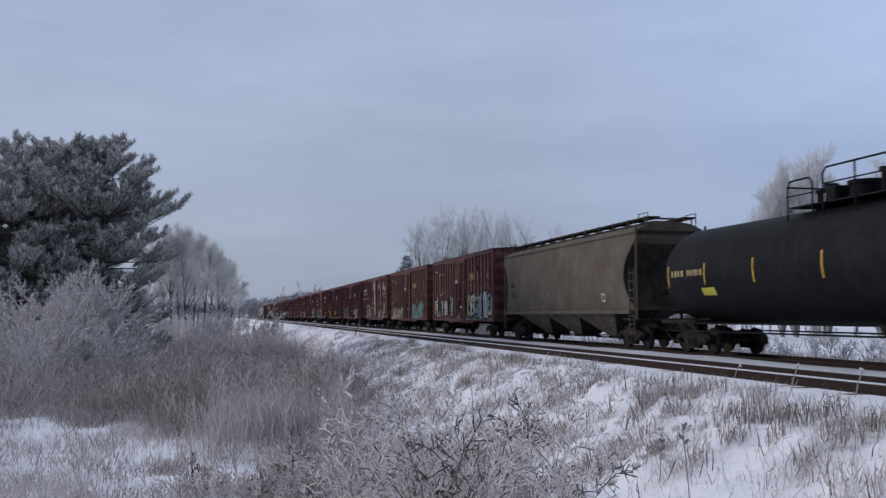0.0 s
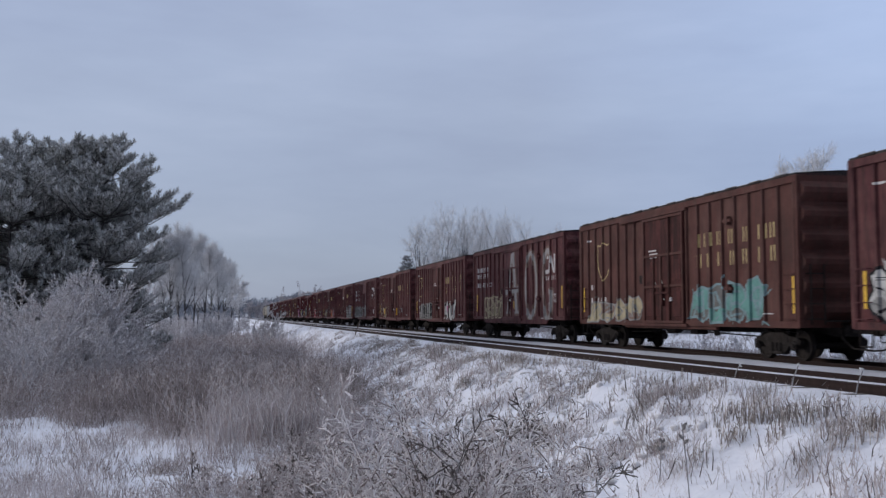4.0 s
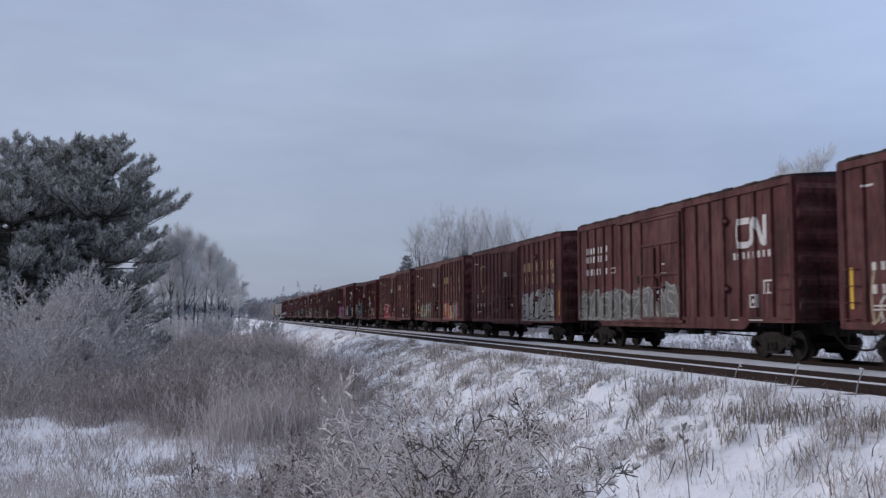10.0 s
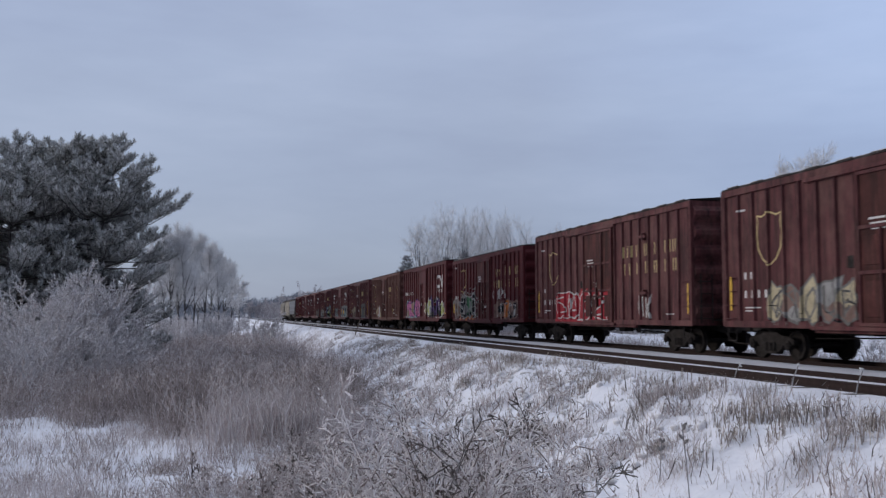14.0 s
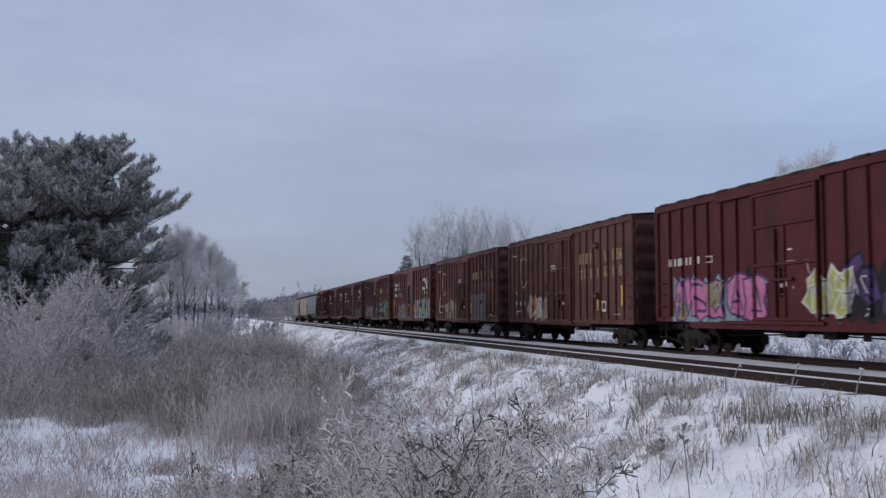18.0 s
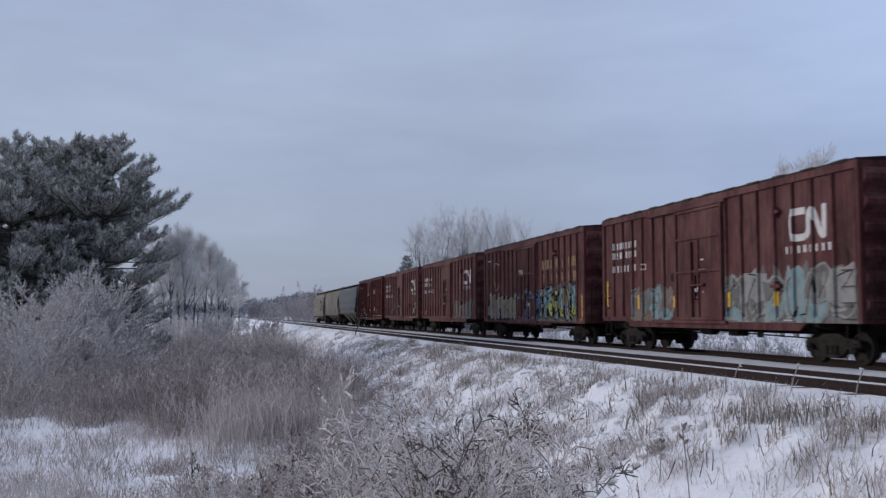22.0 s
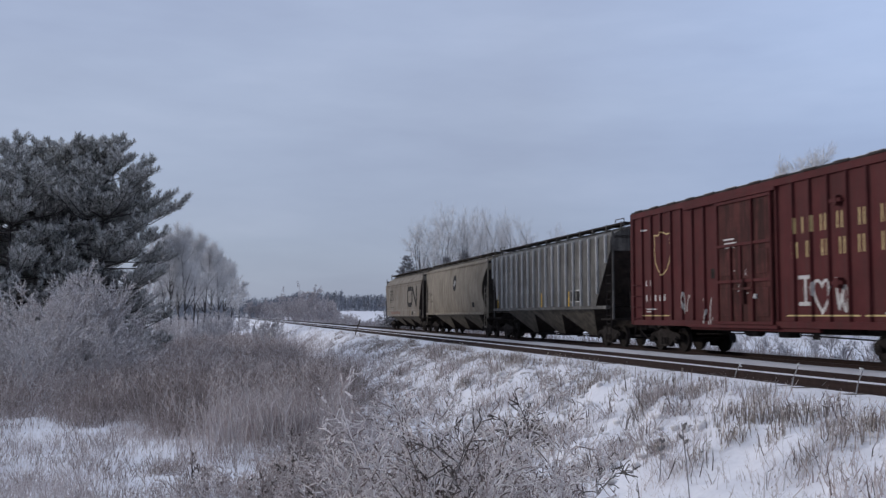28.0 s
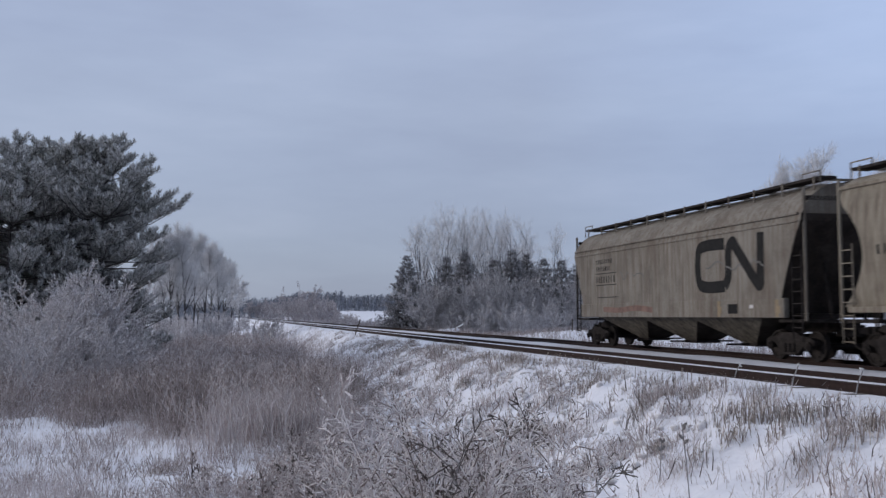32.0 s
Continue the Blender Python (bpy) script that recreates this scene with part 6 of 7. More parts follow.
def conifer(seed, height, reach, whorls, limbs, tufts, needles, size, width, droop, crown_pow, base=0.06, frost=0.62, lift=0.35, wide=0.5, needle=0.42, vary=(0.62, 1.18)):
    """Trunk and boughs, and needle sprays in tufts along the boughs, longer boughs below."""
    rng = np.random.default_rng(seed)
    wood, bases, tips, outer = [(0, 0, -0.3, 0, 0, height * 0.97, height * 0.014, 0.02)], [], [], []
    for k in range(whorls):
        f = base + (1 - base) * (k + rng.uniform(-0.2, 0.2)) / whorls
        z = f * height
        rad = reach * crown_pow(f) * rng.uniform(0.8, 1.12)
        m = max(3, int(rng.normal(limbs, 1)))
        turn = rng.uniform(0, 6.283)
        for j in range(m):
            a = turn + j * 6.283 / m + rng.normal(0, 0.2)
            ln = rad * rng.uniform(*vary)
            if ln < 0.15:
                continue
            out = np.array([math.cos(a), math.sin(a), 0])
            side = np.array([-math.sin(a), math.cos(a), 0])
            p0 = np.array([0, 0, z + rng.uniform(-0.5, 0.5) * height / whorls])
            p1 = p0 + out * ln * 0.55 + np.array([0, 0, droop[0] * ln])
            p2 = p1 + out * ln * 0.45 + np.array([0, 0, droop[1] * ln])
            wood.append((*p0, *p1, 0.012 + 0.012 * ln, 0.01 + 0.005 * ln))
            wood.append((*p1, *p2, 0.01 + 0.005 * ln, 0.006))
            nt = max(3, int(tufts * ln / reach))
            for i in range(nt):
                g = 0.25 + 0.75 * (i + rng.uniform(0, 1)) / nt
                c = p0 + (p1 - p0) * min(1, g / 0.55) + (p2 - p1) * max(0, (g - 0.55) / 0.45)
                sg = 1 if i % 2 else -1
                w = (1.12 - g) * wide * ln * rng.uniform(0.1, 1) * sg
                c = c + side * w + np.array([0, 0, rng.normal(0, 0.06) * ln + abs(w) * 0.1])
                # one plume: needles all round a short shoot that turns up at its end
                ax = out * rng.uniform(0.5, 1.0) + side * sg * rng.uniform(0.1, 0.7) + np.array([0, 0, lift + rng.normal(0, 0.2)])
                ax = ax / np.linalg.norm(ax)
                shoot = size * rng.uniform(0.7, 1.35) * min(1.0, 0.4 + 2.2 * (1 - f))
                tt = rng.uniform(0, 1, needles)
                ray = rng.normal(0, 1, (needles, 3))
                ray -= (ray @ ax)[:, None] * ax
                ray /= np.linalg.norm(ray, axis=1, keepdims=True) + 1e-9
                b0 = c + ax * (tt * shoot)[:, None] + np.array([0, 0, 0.25]) * (tt ** 2 * shoot)[:, None]
                dd = ax * 0.55 + ray * 0.85 + np.array([0, 0, 0.12])
                bases.append(b0)
                tips.append(b0 + dd * (size * needle * min(1.0, 0.5 + 2.0 * (1 - f)) * (1.15 - 0.5 * tt) * rng.uniform(0.7, 1.2, needles))[:, None])
                outer.append((tt * 0.5 + g * 0.6 + rng.normal(0, 0.12, needles) + 0.25 * ray[:, 2] > frost))
    bases, tips, outer = np.concatenate(bases), np.concatenate(tips), np.concatenate(outer)
    w = width * rng.uniform(0.6, 1.3, len(bases))
    return (tubes("trunk", wood), blades("foliage", bases[~outer], tips[~outer], w[~outer], 0.08, rng), blades("frost_layer", bases[outer], tips[outer], w[outer], 0.08, rng))


def pine(seed, height, reach, outline, whorls=21, limbs=6, density=100):
    """White pine: tiers of boughs, each a spray of pointed plumes with needles all round, frosted on top."""
    rng = np.random.default_rng(seed)
    wood, bases, tips, outer = [(0, 0, -0.3, 0, 0, height * 0.95, height * 0.015, 0.03)], [], [], []

    def plume(a, b, c, t0, thick):
        n = max(6, int(density * (1 - t0) * (np.linalg.norm(b - a) + np.linalg.norm(c - b))))
        t = (t0 + (1 - t0) * rng.uniform(0, 1, n) ** 0.85)[:, None]
        p = (1 - t) ** 2 * a + 2 * t * (1 - t) * b + t * t * c
        d = 2 * (1 - t) * (b - a) + 2 * t * (c - b)
        d = d / (np.linalg.norm(d, axis=1, keepdims=True) + 1e-9)
        ray = rng.normal(0, 1, (n, 3))
        ray -= (ray * d).sum(1, keepdims=True) * d
        ray /= np.linalg.norm(ray, axis=1, keepdims=True) + 1e-9
        p = p + ray * rng.uniform(0, 0.11, (n, 1)) * thick
        way = d * 0.60 + ray * 0.70 + np.array([0, 0, 0.34])
        bases.append(p)
        tips.append(p + way * 0.31 * thick * (1.12 - 0.45 * t) * rng.uniform(0.7, 1.25, (n, 1)))
        outer.append(ray[:, 2] * 0.42 + t[:, 0] * 0.55 + rng.normal(0, 0.22, n) > 0.30)

    for k in range(whorls):
        f = 0.05 + 0.95 * (k + rng.uniform(-0.2, 0.2)) / whorls
        m = max(4, int(rng.normal(limbs, 0.8)))
        turn = rng.uniform(0, 6.283)
        rise = -0.02 + 0.42 * f + 0.35 * max(0.0, f - 0.80) / 0.20
        for j in range(m):
            a = turn + j * 6.283 / m + rng.normal(0, 0.22)
            ln = reach * outline(f) * rng.uniform(0.72, 1.15)
            out, side = np.array([math.cos(a), math.sin(a), 0]), np.array([-math.sin(a), math.cos(a), 0])
            up = np.array([0, 0, 1.0])
            p0 = up * (f * height * 0.97 + rng.uniform(-0.4, 0.4))
            tilt = rise + rng.normal(0, 0.07)
            p1 = p0 + out * ln * 0.6 + up * ln * (tilt * 0.6 - 0.04)
            p2 = p1 + out * ln * 0.4 + up * ln * (tilt * 0.4 + 0.13)
            wood.append((*p0, *p1, 0.012 + 0.012 * ln, 0.01 + 0.006 * ln))
            wood.append((*p1, *p2, 0.01 + 0.006 * ln, 0.006))
            plume(p0, p1, p2, 0.35, 1.0)
            n = int(3 + ln * 1.35)
            for i in range(n):
                g = 0.28 + 0.66 * (i + rng.uniform(0, 1)) / n
                c = (1 - g) ** 2 * p0 + 2 * g * (1 - g) * p1 + g * g * p2
                sl = (0.28 * ln * (1.12 - g) + 0.50) * rng.uniform(0.7, 1.15)
                q = rng.uniform(0.45, 0.95) * (1 if i % 2 else -1)
                w = out * math.cos(q) + side * math.sin(q)
                e1 = c + w * sl * 0.6 + up * sl * (tilt * 0.4 + rng.normal(0.10, 0.08))
                e2 = e1 + w * sl * 0.4 + up * sl * (0.46 + rng.normal(0, 0.10))
                wood.append((*c, *e2, 0.012, 0.005))
                plume(c, e1, e2, 0.15, 0.95)
    bases, tips, outer = np.concatenate(bases), np.concatenate(tips), np.concatenate(outer)
    w = 0.030 * rng.uniform(0.6, 1.3, len(bases))
    return (tubes("trunk", wood), blades("foliage", bases[~outer], tips[~outer], w[~outer], 0.08, rng), blades("frost_layer", bases[outer], tips[outer], w[outer], 0.08, rng))


def plant(name, label, category, x, y, meshes, mats, group="", turn=0.0, size=1.0, sink=0.0):
    ob = thing(name, label, category, group, pose(x, y, ground_z(x, y) - sink, 0, 0, turn))
    ob.scale = (size, size, size)
    for (pn, me), mt in zip(meshes, mats):
        part_of(pn, me, mt, ob)
    return ob


def build_pines():
    def outline(f):
        return float(np.interp(f, [0.0, 0.22, 0.42, 0.50, 0.59, 0.70, 0.83, 0.92, 1.0], [0.84, 0.92, 0.93, 0.92, 1.0, 0.93, 0.66, 0.45, 0.20]))
    kinds = [pine(s, 14.1, 4.8, outline, 22, 6, 84) for s in (4, 9)]
    for k, (b, d, sz, turn) in enumerate([(-6.9, 64.0, 1.0, 20), (-8.75, 66.0, 1.01, 110), (-11.75, 63.0, 0.97, 200), (-15.2, 66, 1.02, 300), (-10.3, 73, 1.05, 60)]):
        x, y = at(b, d)
        t, f, o = kinds[k % 2]
        plant("pine_tree", "tall dark green pine rimed with hoarfrost", "tree", x, y, [("trunk", t), ("crown", f), ("frost_layer", o)], [BARK, NEEDLES, NEEDLE_TIPS],
              "frosted pines at the field's edge", turn, sz)


def build_spruces():
    power = lambda f: max(0.02, 1.0 - f) ** 0.85 + 0.03
    kinds = [conifer(s, 10.9, 4.2, 26, 9, 18, 18, 0.55, 0.055, (-0.16, 0.12), power, 0.03, 0.66, 0.30, 0.42, 0.42, (0.7, 1.15)) for s in (21, 22, 23)]
    r = random.Random(8)
    rows = [(10.9, 122, 0.93), (13.3, 127, 0.94), (14.45, 124, 0.99), (12.2, 131, 0.68), (15.5, 132, 0.76), (16.2, 126, 0.92), (17.3, 122, 1.0), (18.2, 128, 0.98),
            (19.2, 124, 0.92), (20.3, 120, 0.86), (21.4, 125, 0.92), (22.8, 122, 0.9), (24.4, 126, 0.95), (26.2, 124, 0.9), (28.5, 128, 0.95)]
    for k, (b, d, sz) in enumerate(rows):
        x, y = at(b, d)
        t, f, o = kinds[k % 3]
        plant("spruce_tree", "dark spruce dusted with frost beyond the tracks", "tree", x, y, [("trunk", t), ("crown", f), ("frost_layer", o)], [BARK, SPRUCE, SPRUCE_TIPS],
              "row of spruces", r.uniform(0, 360), sz)


def build_bare_trees():
    tall = [bare_tree(s, 17.6, 0.25, 2, 0.32, 1.1, 0.42, 0.50, 0.5, 5, 1.3, 0.0050, 0.06, 1.3) for s in (31, 32, 33)]
    r = random.Random(5)
    for k, (b, d, sz) in enumerate([(11.9, 150, 0.95), (12.4, 158, 0.99), (13.15, 149, 1.0), (14.25, 150, 1.03), (14.65, 156, 1.0), (15.6, 152, 0.98), (16.3, 158, 0.98),
                                    (17.2, 150, 0.95), (17.8, 157, 0.93), (18.6, 160, 0.85), (19.7, 152, 0.86), (22.0, 155, 0.7),
                                    (12.9, 166, 1.02), (13.7, 170, 1.08), (15.1, 168, 1.07), (16.0, 166, 1.04), (16.8, 170, 1.02), (18.2, 168, 0.95)]):
        x, y = at(b, d)
        t, f = tall[k % 3]
        plant("poplar_tree", "tall bare poplar with frosted branches", "tree", x, y, [("trunk", t), ("crown", f)], [BARK_MIST, MIST_TREE], "bare poplars behind the spruces",
              r.uniform(0, 360), sz)
    t, f = bare_tree(47, 14.2, 0.12, 8, 0.40, 1.5, 0.45, 0.34, 0.45, 5, 0.65, 0.0064, 0.024, 1.6)
    for b, d, sz, turn in ((34.7, 105, 1.36, 30), (33.7, 106, 1.24, 75), (32.9, 108, 1.14, 200), (35.3, 112, 1.38, 300), (38.0, 112, 1.36, 140), (41.5, 116, 1.42, 250)):
        x, y = at(b, d)
        plant("bare_tree", "bare spreading tree with frosted twigs", "tree", x, y, [("trunk", t), ("crown", f)], [BARK_PALE, MIST_TREE], "trees beyond the tracks", turn, sz)
    kinds = [bare_tree(s, 12.6, 0.17, 1, 0.20, 2.2, 0.50, 0.36, 0.5, 8, 0.9, 0.0080, 0.03, 1.9) for s in (51, 52, 53)]
    for k, (b, d, sz) in enumerate([(-2.95, 112, 0.95), (-2.55, 114, 1.02), (-2.15, 111, 1.0), (-1.75, 118, 0.98), (-3.5, 118, 0.92), (-1.2, 124, 0.92), (-0.75, 142, 1.0), (-0.3, 140, 1.0),
                                    (0.1, 146, 0.96), (0.45, 150, 0.84), (-4.4, 124, 0.95), (0.85, 158, 0.66), (-1.5, 135, 0.9)]):
        x, y = at(b, d)
        t, f = kinds[k % 3]
        plant("frosted_tree", "leafless tree white with hoarfrost", "tree", x, y, [("trunk", t), ("crown", f)], [BARK_MIST, MIST_TREE], "frosted trees in the mist", 70.0 * k, sz)


def build_bushes():
    kinds = [tubes("twig_mass", shrub(s, 2.9, 15, 0.6, 1.25, 3, 0.012, 0.03)) for s in (61, 62, 63)]
    coarse = [tubes("twig_mass", shrub(s, 2.9, 11, 0.6, 0.95, 3, 0.022, 0.035)) for s in (64, 65)]
    r = random.Random(3)
    rows = [ (-8.2, 45, 1.2), (-6.4, 46, 1.1), (-9.4, 44, 1.0), (-10.6, 42, 0.95), (-11.8, 41, 0.95), (-13.0, 42, 1.0), (-9.9, 40, 0.85), (-12.4, 39, 0.8), (-5.3, 48, 0.85), (-9.9, 50, 1.2),
            (-12.0, 50, 1.3), (-7.0, 41, 0.8), (-10.9, 37, 0.7), (-13.4, 36, 0.7), (-3.9, 75, 0.9), (-2.6, 82, 0.9), (-5.5, 58, 0.9), (-3.4, 98, 1.0), (-2.5, 100, 0.95), (-1.6, 102, 0.9), (-0.7, 106, 0.9), (0.2, 112, 0.85), (-4.4, 96, 1.0), (-0.2, 122, 1.0), (0.8, 125, 0.8)]
    for k, (b, d, sz) in enumerate(rows):
        x, y = at(b, d)
        plant("frosted_bush", "dense leafless bush white with hoarfrost", "bush", x, y, [("twig_mass", kinds[k % 3])], [FROST_BUSH], "bushes before the pines", r.uniform(0, 360), sz)
    dark = tubes("twig_mass", shrub(69, 1.5, 12, 0.55, 1.3, 2, 0.008, 0.016))
    for b, d, sz in ((8.3, 33.0, 0.6), (7.7, 35.5, 0.7), (8.9, 31.0, 0.5), (9.6, 36.0, 0.45), (7.2, 38.0, 0.7)):
        x, y = at(b, d)
        plant("dark_shrub", "small brown leafless shrub at the foot of the bank", "shrub", x, y, [("twig_mass", dark)], [BRUSH], "shrubs at the bank's foot", r.uniform(0, 360), sz)
    tall = tubes("twig_mass", shrub(66, 3.5, 34, 0.36, 1.25, 3, 0.011, 0.022))
    for b, d, sz in ((-7.35, 47, 1.3), (-6.6, 48.5, 1.1), (-8.2, 49, 1.15)):
        x, y = at(b, d)
        plant("frosted_bush", "tall dense bush white with hoarfrost", "bush", x, y, [("twig_mass", tall)], [FROST_BUSH], "bushes before the pines", r.uniform(0, 360), sz)
    # bushes between the spruces and the track
    for k, (b, d, sz) in enumerate([(14.6, 112, 0.9), (15.6, 110, 1.15), (16.6, 110, 1.0), (17.4, 106, 1.0), (18.3, 108, 1.2), (19.3, 104, 1.0), (13.8, 114, 1.0), (13.1, 116, 0.7),
                                    (17.9, 98, 0.75), (12.6, 118, 0.8), (13.4, 117, 0.9), (14.1, 116, 1.0), (15.1, 115, 0.95), (16.1, 114, 1.1), (17.0, 113, 1.0), (18.8, 112, 1.1), (19.8, 110, 1.0), (20.5, 108, 1.1), (22, 110, 1.2), (24, 112, 1.2), (27, 110, 1.0), (31, 90, 0.7), (35, 80, 0.6), (29, 100, 0.9), (33, 48, 0.32), (34.6, 52, 0.4), (36, 46, 0.36), (37.5, 50, 0.42), (39, 44, 0.35), (38.4, 58, 0.5), (35.4, 60, 0.45), (32, 58, 0.4), (30.4, 62, 0.36), (28.6, 66, 0.4)]):
        x, y = at(b, d)
        plant("frosted_bush", "grey leafless bush with frosted twigs", "bush", x, y, [("twig_mass", coarse[k % 2])], [FROST_TREE], "bushes beyond the tracks", r.uniform(0, 360), sz)
    # tall grey thicket that fills the gaps between the spruces
    thick = [tubes("twig_mass", shrub(s, 5.3, 26, 0.34, 1.15, 3, 0.016, 0.035)) for s in (67, 68)]
    for k, (b, d, sz) in enumerate([(11.75, 119, 0.95), (12.3, 117, 1.05), (12.85, 118, 0.9), (13.9, 117, 1.0), (14.9, 118, 1.1), (15.5, 116, 1.05), (16.1, 117, 1.0), (16.9, 115, 1.1), (18.0, 116, 1.1),
                                    (19.4, 115, 1.0), (21.0, 116, 1.1), (23.0, 117, 1.1)]):
        x, y = at(b, d)
        plant("tall_bush", "tall grey thicket of bare frosted stems", "bush", x, y, [("twig_mass", thick[k % 2])], [FROST_TREE], "bushes beyond the tracks", r.uniform(0, 360), sz)
    for k in range(30):
        y = 88 + 6.2 * k + r.uniform(-3, 3)
        x = r.uniform(-0.09, 0.03) * y + r.uniform(0, 3)
        x = min(x, 4.5)
        plant("frosted_bush", "low leafless bush grey with hoarfrost", "bush", x, y, [("twig_mass", coarse[k % 2])], [FROST_TREE], "bushes up the line", r.uniform(0, 360), r.uniform(0.7, 1.1))
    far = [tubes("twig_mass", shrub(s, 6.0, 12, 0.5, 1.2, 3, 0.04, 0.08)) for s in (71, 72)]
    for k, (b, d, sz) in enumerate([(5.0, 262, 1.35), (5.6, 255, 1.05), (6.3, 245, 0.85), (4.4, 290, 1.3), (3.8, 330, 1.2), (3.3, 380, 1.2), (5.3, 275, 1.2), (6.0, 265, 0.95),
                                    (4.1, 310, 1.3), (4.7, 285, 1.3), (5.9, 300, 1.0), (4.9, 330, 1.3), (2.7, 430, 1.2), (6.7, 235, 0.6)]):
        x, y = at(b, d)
        plant("scrub_thicket", "far thicket of bare frosted scrub, haze in its colour", "bush", x, y, [("twig_mass", far[k % 2])], [SCRUB], "scrub along the line", 50.0 * k, sz)


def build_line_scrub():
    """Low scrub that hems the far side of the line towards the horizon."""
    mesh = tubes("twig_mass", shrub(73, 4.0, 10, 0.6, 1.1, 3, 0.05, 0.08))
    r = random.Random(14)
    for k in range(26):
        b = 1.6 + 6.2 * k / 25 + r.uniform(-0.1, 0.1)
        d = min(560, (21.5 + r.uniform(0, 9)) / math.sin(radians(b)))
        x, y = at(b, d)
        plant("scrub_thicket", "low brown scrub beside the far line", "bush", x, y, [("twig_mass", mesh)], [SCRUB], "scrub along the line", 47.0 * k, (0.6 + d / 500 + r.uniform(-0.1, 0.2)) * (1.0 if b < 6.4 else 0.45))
    for k in range(22):
        b = 6.3 + 4.6 * k / 21
        d = (22.5 + r.uniform(0, 3)) / math.sin(radians(b))
        x, y = at(b, d)
        plant("scrub_thicket", "low brown scrub beside the far line", "bush", x, y, [("twig_mass", mesh)], [BRUSH], "scrub along the line", 31.0 * k, r.uniform(0.26, 0.4))


def build_far_woods():
    """Woods at the horizon, one mass of small trees on either hand."""
    rng = np.random.default_rng(77)
    segs, bs, ts = [], [], []
    for k in range(1500):
        b = rng.uniform(-3, 12.5) if k % 4 else rng.uniform(-16, 42)
        d = rng.uniform(620, 900)
        x, y = at(b, d)
        z = ground_z(x, y)
        h = rng.uniform(8, 13) * (1.0 if b > 7 else 1.2)
        if rng.uniform() < 0.3:
            n = 40
            f = rng.uniform(0, 1, n) ** 0.8
            rad = h * 0.2 * (1 - f)
            a = rng.uniform(0, 6.283, n)
            c = np.stack([x + rad * np.cos(a) * 0.3, y + rad * np.sin(a) * 0.3, z + f * h * 0.95], 1)
            bs.append(c)
            ts.append(c + np.stack([rad * np.cos(a), rad * np.sin(a), -rad * 0.3 + 0.5], 1))
        else:
            segs.append((x, y, z - 0.5, x, y, z + h * 0.9, 0.25, 0.06))
            for _ in range(16):
                f = rng.uniform(0.2, 1)
                a = rng.uniform(0, 6.283)
                l = h * 0.25 * rng.uniform(0.4, 1)
                c = np.array([x, y, z + h * 0.75 * f])
                e = c + [l * math.cos(a) * 0.6, l * math.sin(a) * 0.6, l]
                segs.append((*c, *e, 0.34, 0.25))
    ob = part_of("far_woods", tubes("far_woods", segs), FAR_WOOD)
    tagged(ob, "distant frosted woods at the horizon, blue haze in their colour", "woods", kind="stuff")
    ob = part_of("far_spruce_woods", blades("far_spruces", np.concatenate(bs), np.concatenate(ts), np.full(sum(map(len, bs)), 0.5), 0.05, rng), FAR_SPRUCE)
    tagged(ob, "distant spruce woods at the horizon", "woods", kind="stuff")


def stalks(name, label, mat, xy, height, width, lean, seed, tuft=1, tuft_r=0.0, category="weeds"):
    """Standing stalks on the snow, each a thin blade with one or two side sprays."""
    rng = np.random.default_rng(seed)
    xy = np.repeat(xy, tuft, 0) + rng.normal(0, tuft_r, (len(xy) * tuft, 2)) if tuft > 1 else xy
    n = len(xy)
    z = np.array([ground_z(a, b) for a, b in xy]) - 0.03
    base = np.column_stack([xy, z])
    h = np.repeat(height, tuft) if np.ndim(height) else np.full(n, height)
    h = h * rng.uniform(0.5, 1.15, n)
    way = rng.normal(0, lean, (n, 2))
    tip = base + np.column_stack([way * h[:, None], h])
    w = width * rng.uniform(0.6, 1.3, n)
    f = rng.uniform(0.45, 0.85, n)[:, None]
    b2 = base + (tip - base) * f
    t2 = b2 + np.column_stack([rng.normal(0, 0.14, (n, 2)), np.full(n, 0.16)]) * h[:, None] * rng.uniform(0.5, 1.3, (n, 1))
    f = rng.uniform(0.3, 0.7, n)[:, None]
    b3 = base + (tip - base) * f
    t3 = b3 + np.column_stack([rng.normal(0, 0.2, (n, 2)), np.full(n, 0.2)]) * h[:, None] * rng.uniform(0.5, 1.3, (n, 1))
    ob = part_of(name, blades(name, np.concatenate([base, b2, b3]), np.concatenate([tip, t2, t3]), np.concatenate([w, w * 0.9, w * 0.8]), 0.07, rng), mat)
    return tagged(ob, label, category, kind="stuff")


def brush_shrubs(rng):
    """Small branched shrubs all through the brush, joined as one mass."""
    kinds = [np.array(shrub(s, 1.3, 6, 0.5, 0.95, 2, 0.007, 0.012, 0.03)) for s in (91, 92, 93, 94)]
    rows = []
    n = 0
    while n < 560:
        y = 24 + 90 * rng.uniform(0, 1) ** 1.5
        x = rng.uniform(-0.29, 0.2) * y
        if x > min(4.6, 0.128 * y) or y < 29.5 - 5 * math.exp(-((x - 1.6) / 2.2) ** 2) + rng.normal(0, 1):
            continue
        n += 1
        k = kinds[n % 4]
        sc, a = rng.uniform(0.6, 1.2), rng.uniform(0, 6.283)
        rot = np.array([[math.cos(a), math.sin(a), 0], [-math.sin(a), math.cos(a), 0], [0, 0, 1]]) * sc
        o = np.array([x, y, ground_z(x, y)])
        rows.append(np.column_stack([k[:, :3] @ rot + o, k[:, 3:6] @ rot + o, k[:, 6:] * (0.7 + y / 60)]))
    tagged(part_of("brush_shrubs", tubes("brush_shrubs", np.concatenate(rows)), BRUSH_PALE), "small frosted shrubs all through the brush", "shrubs", kind="stuff")


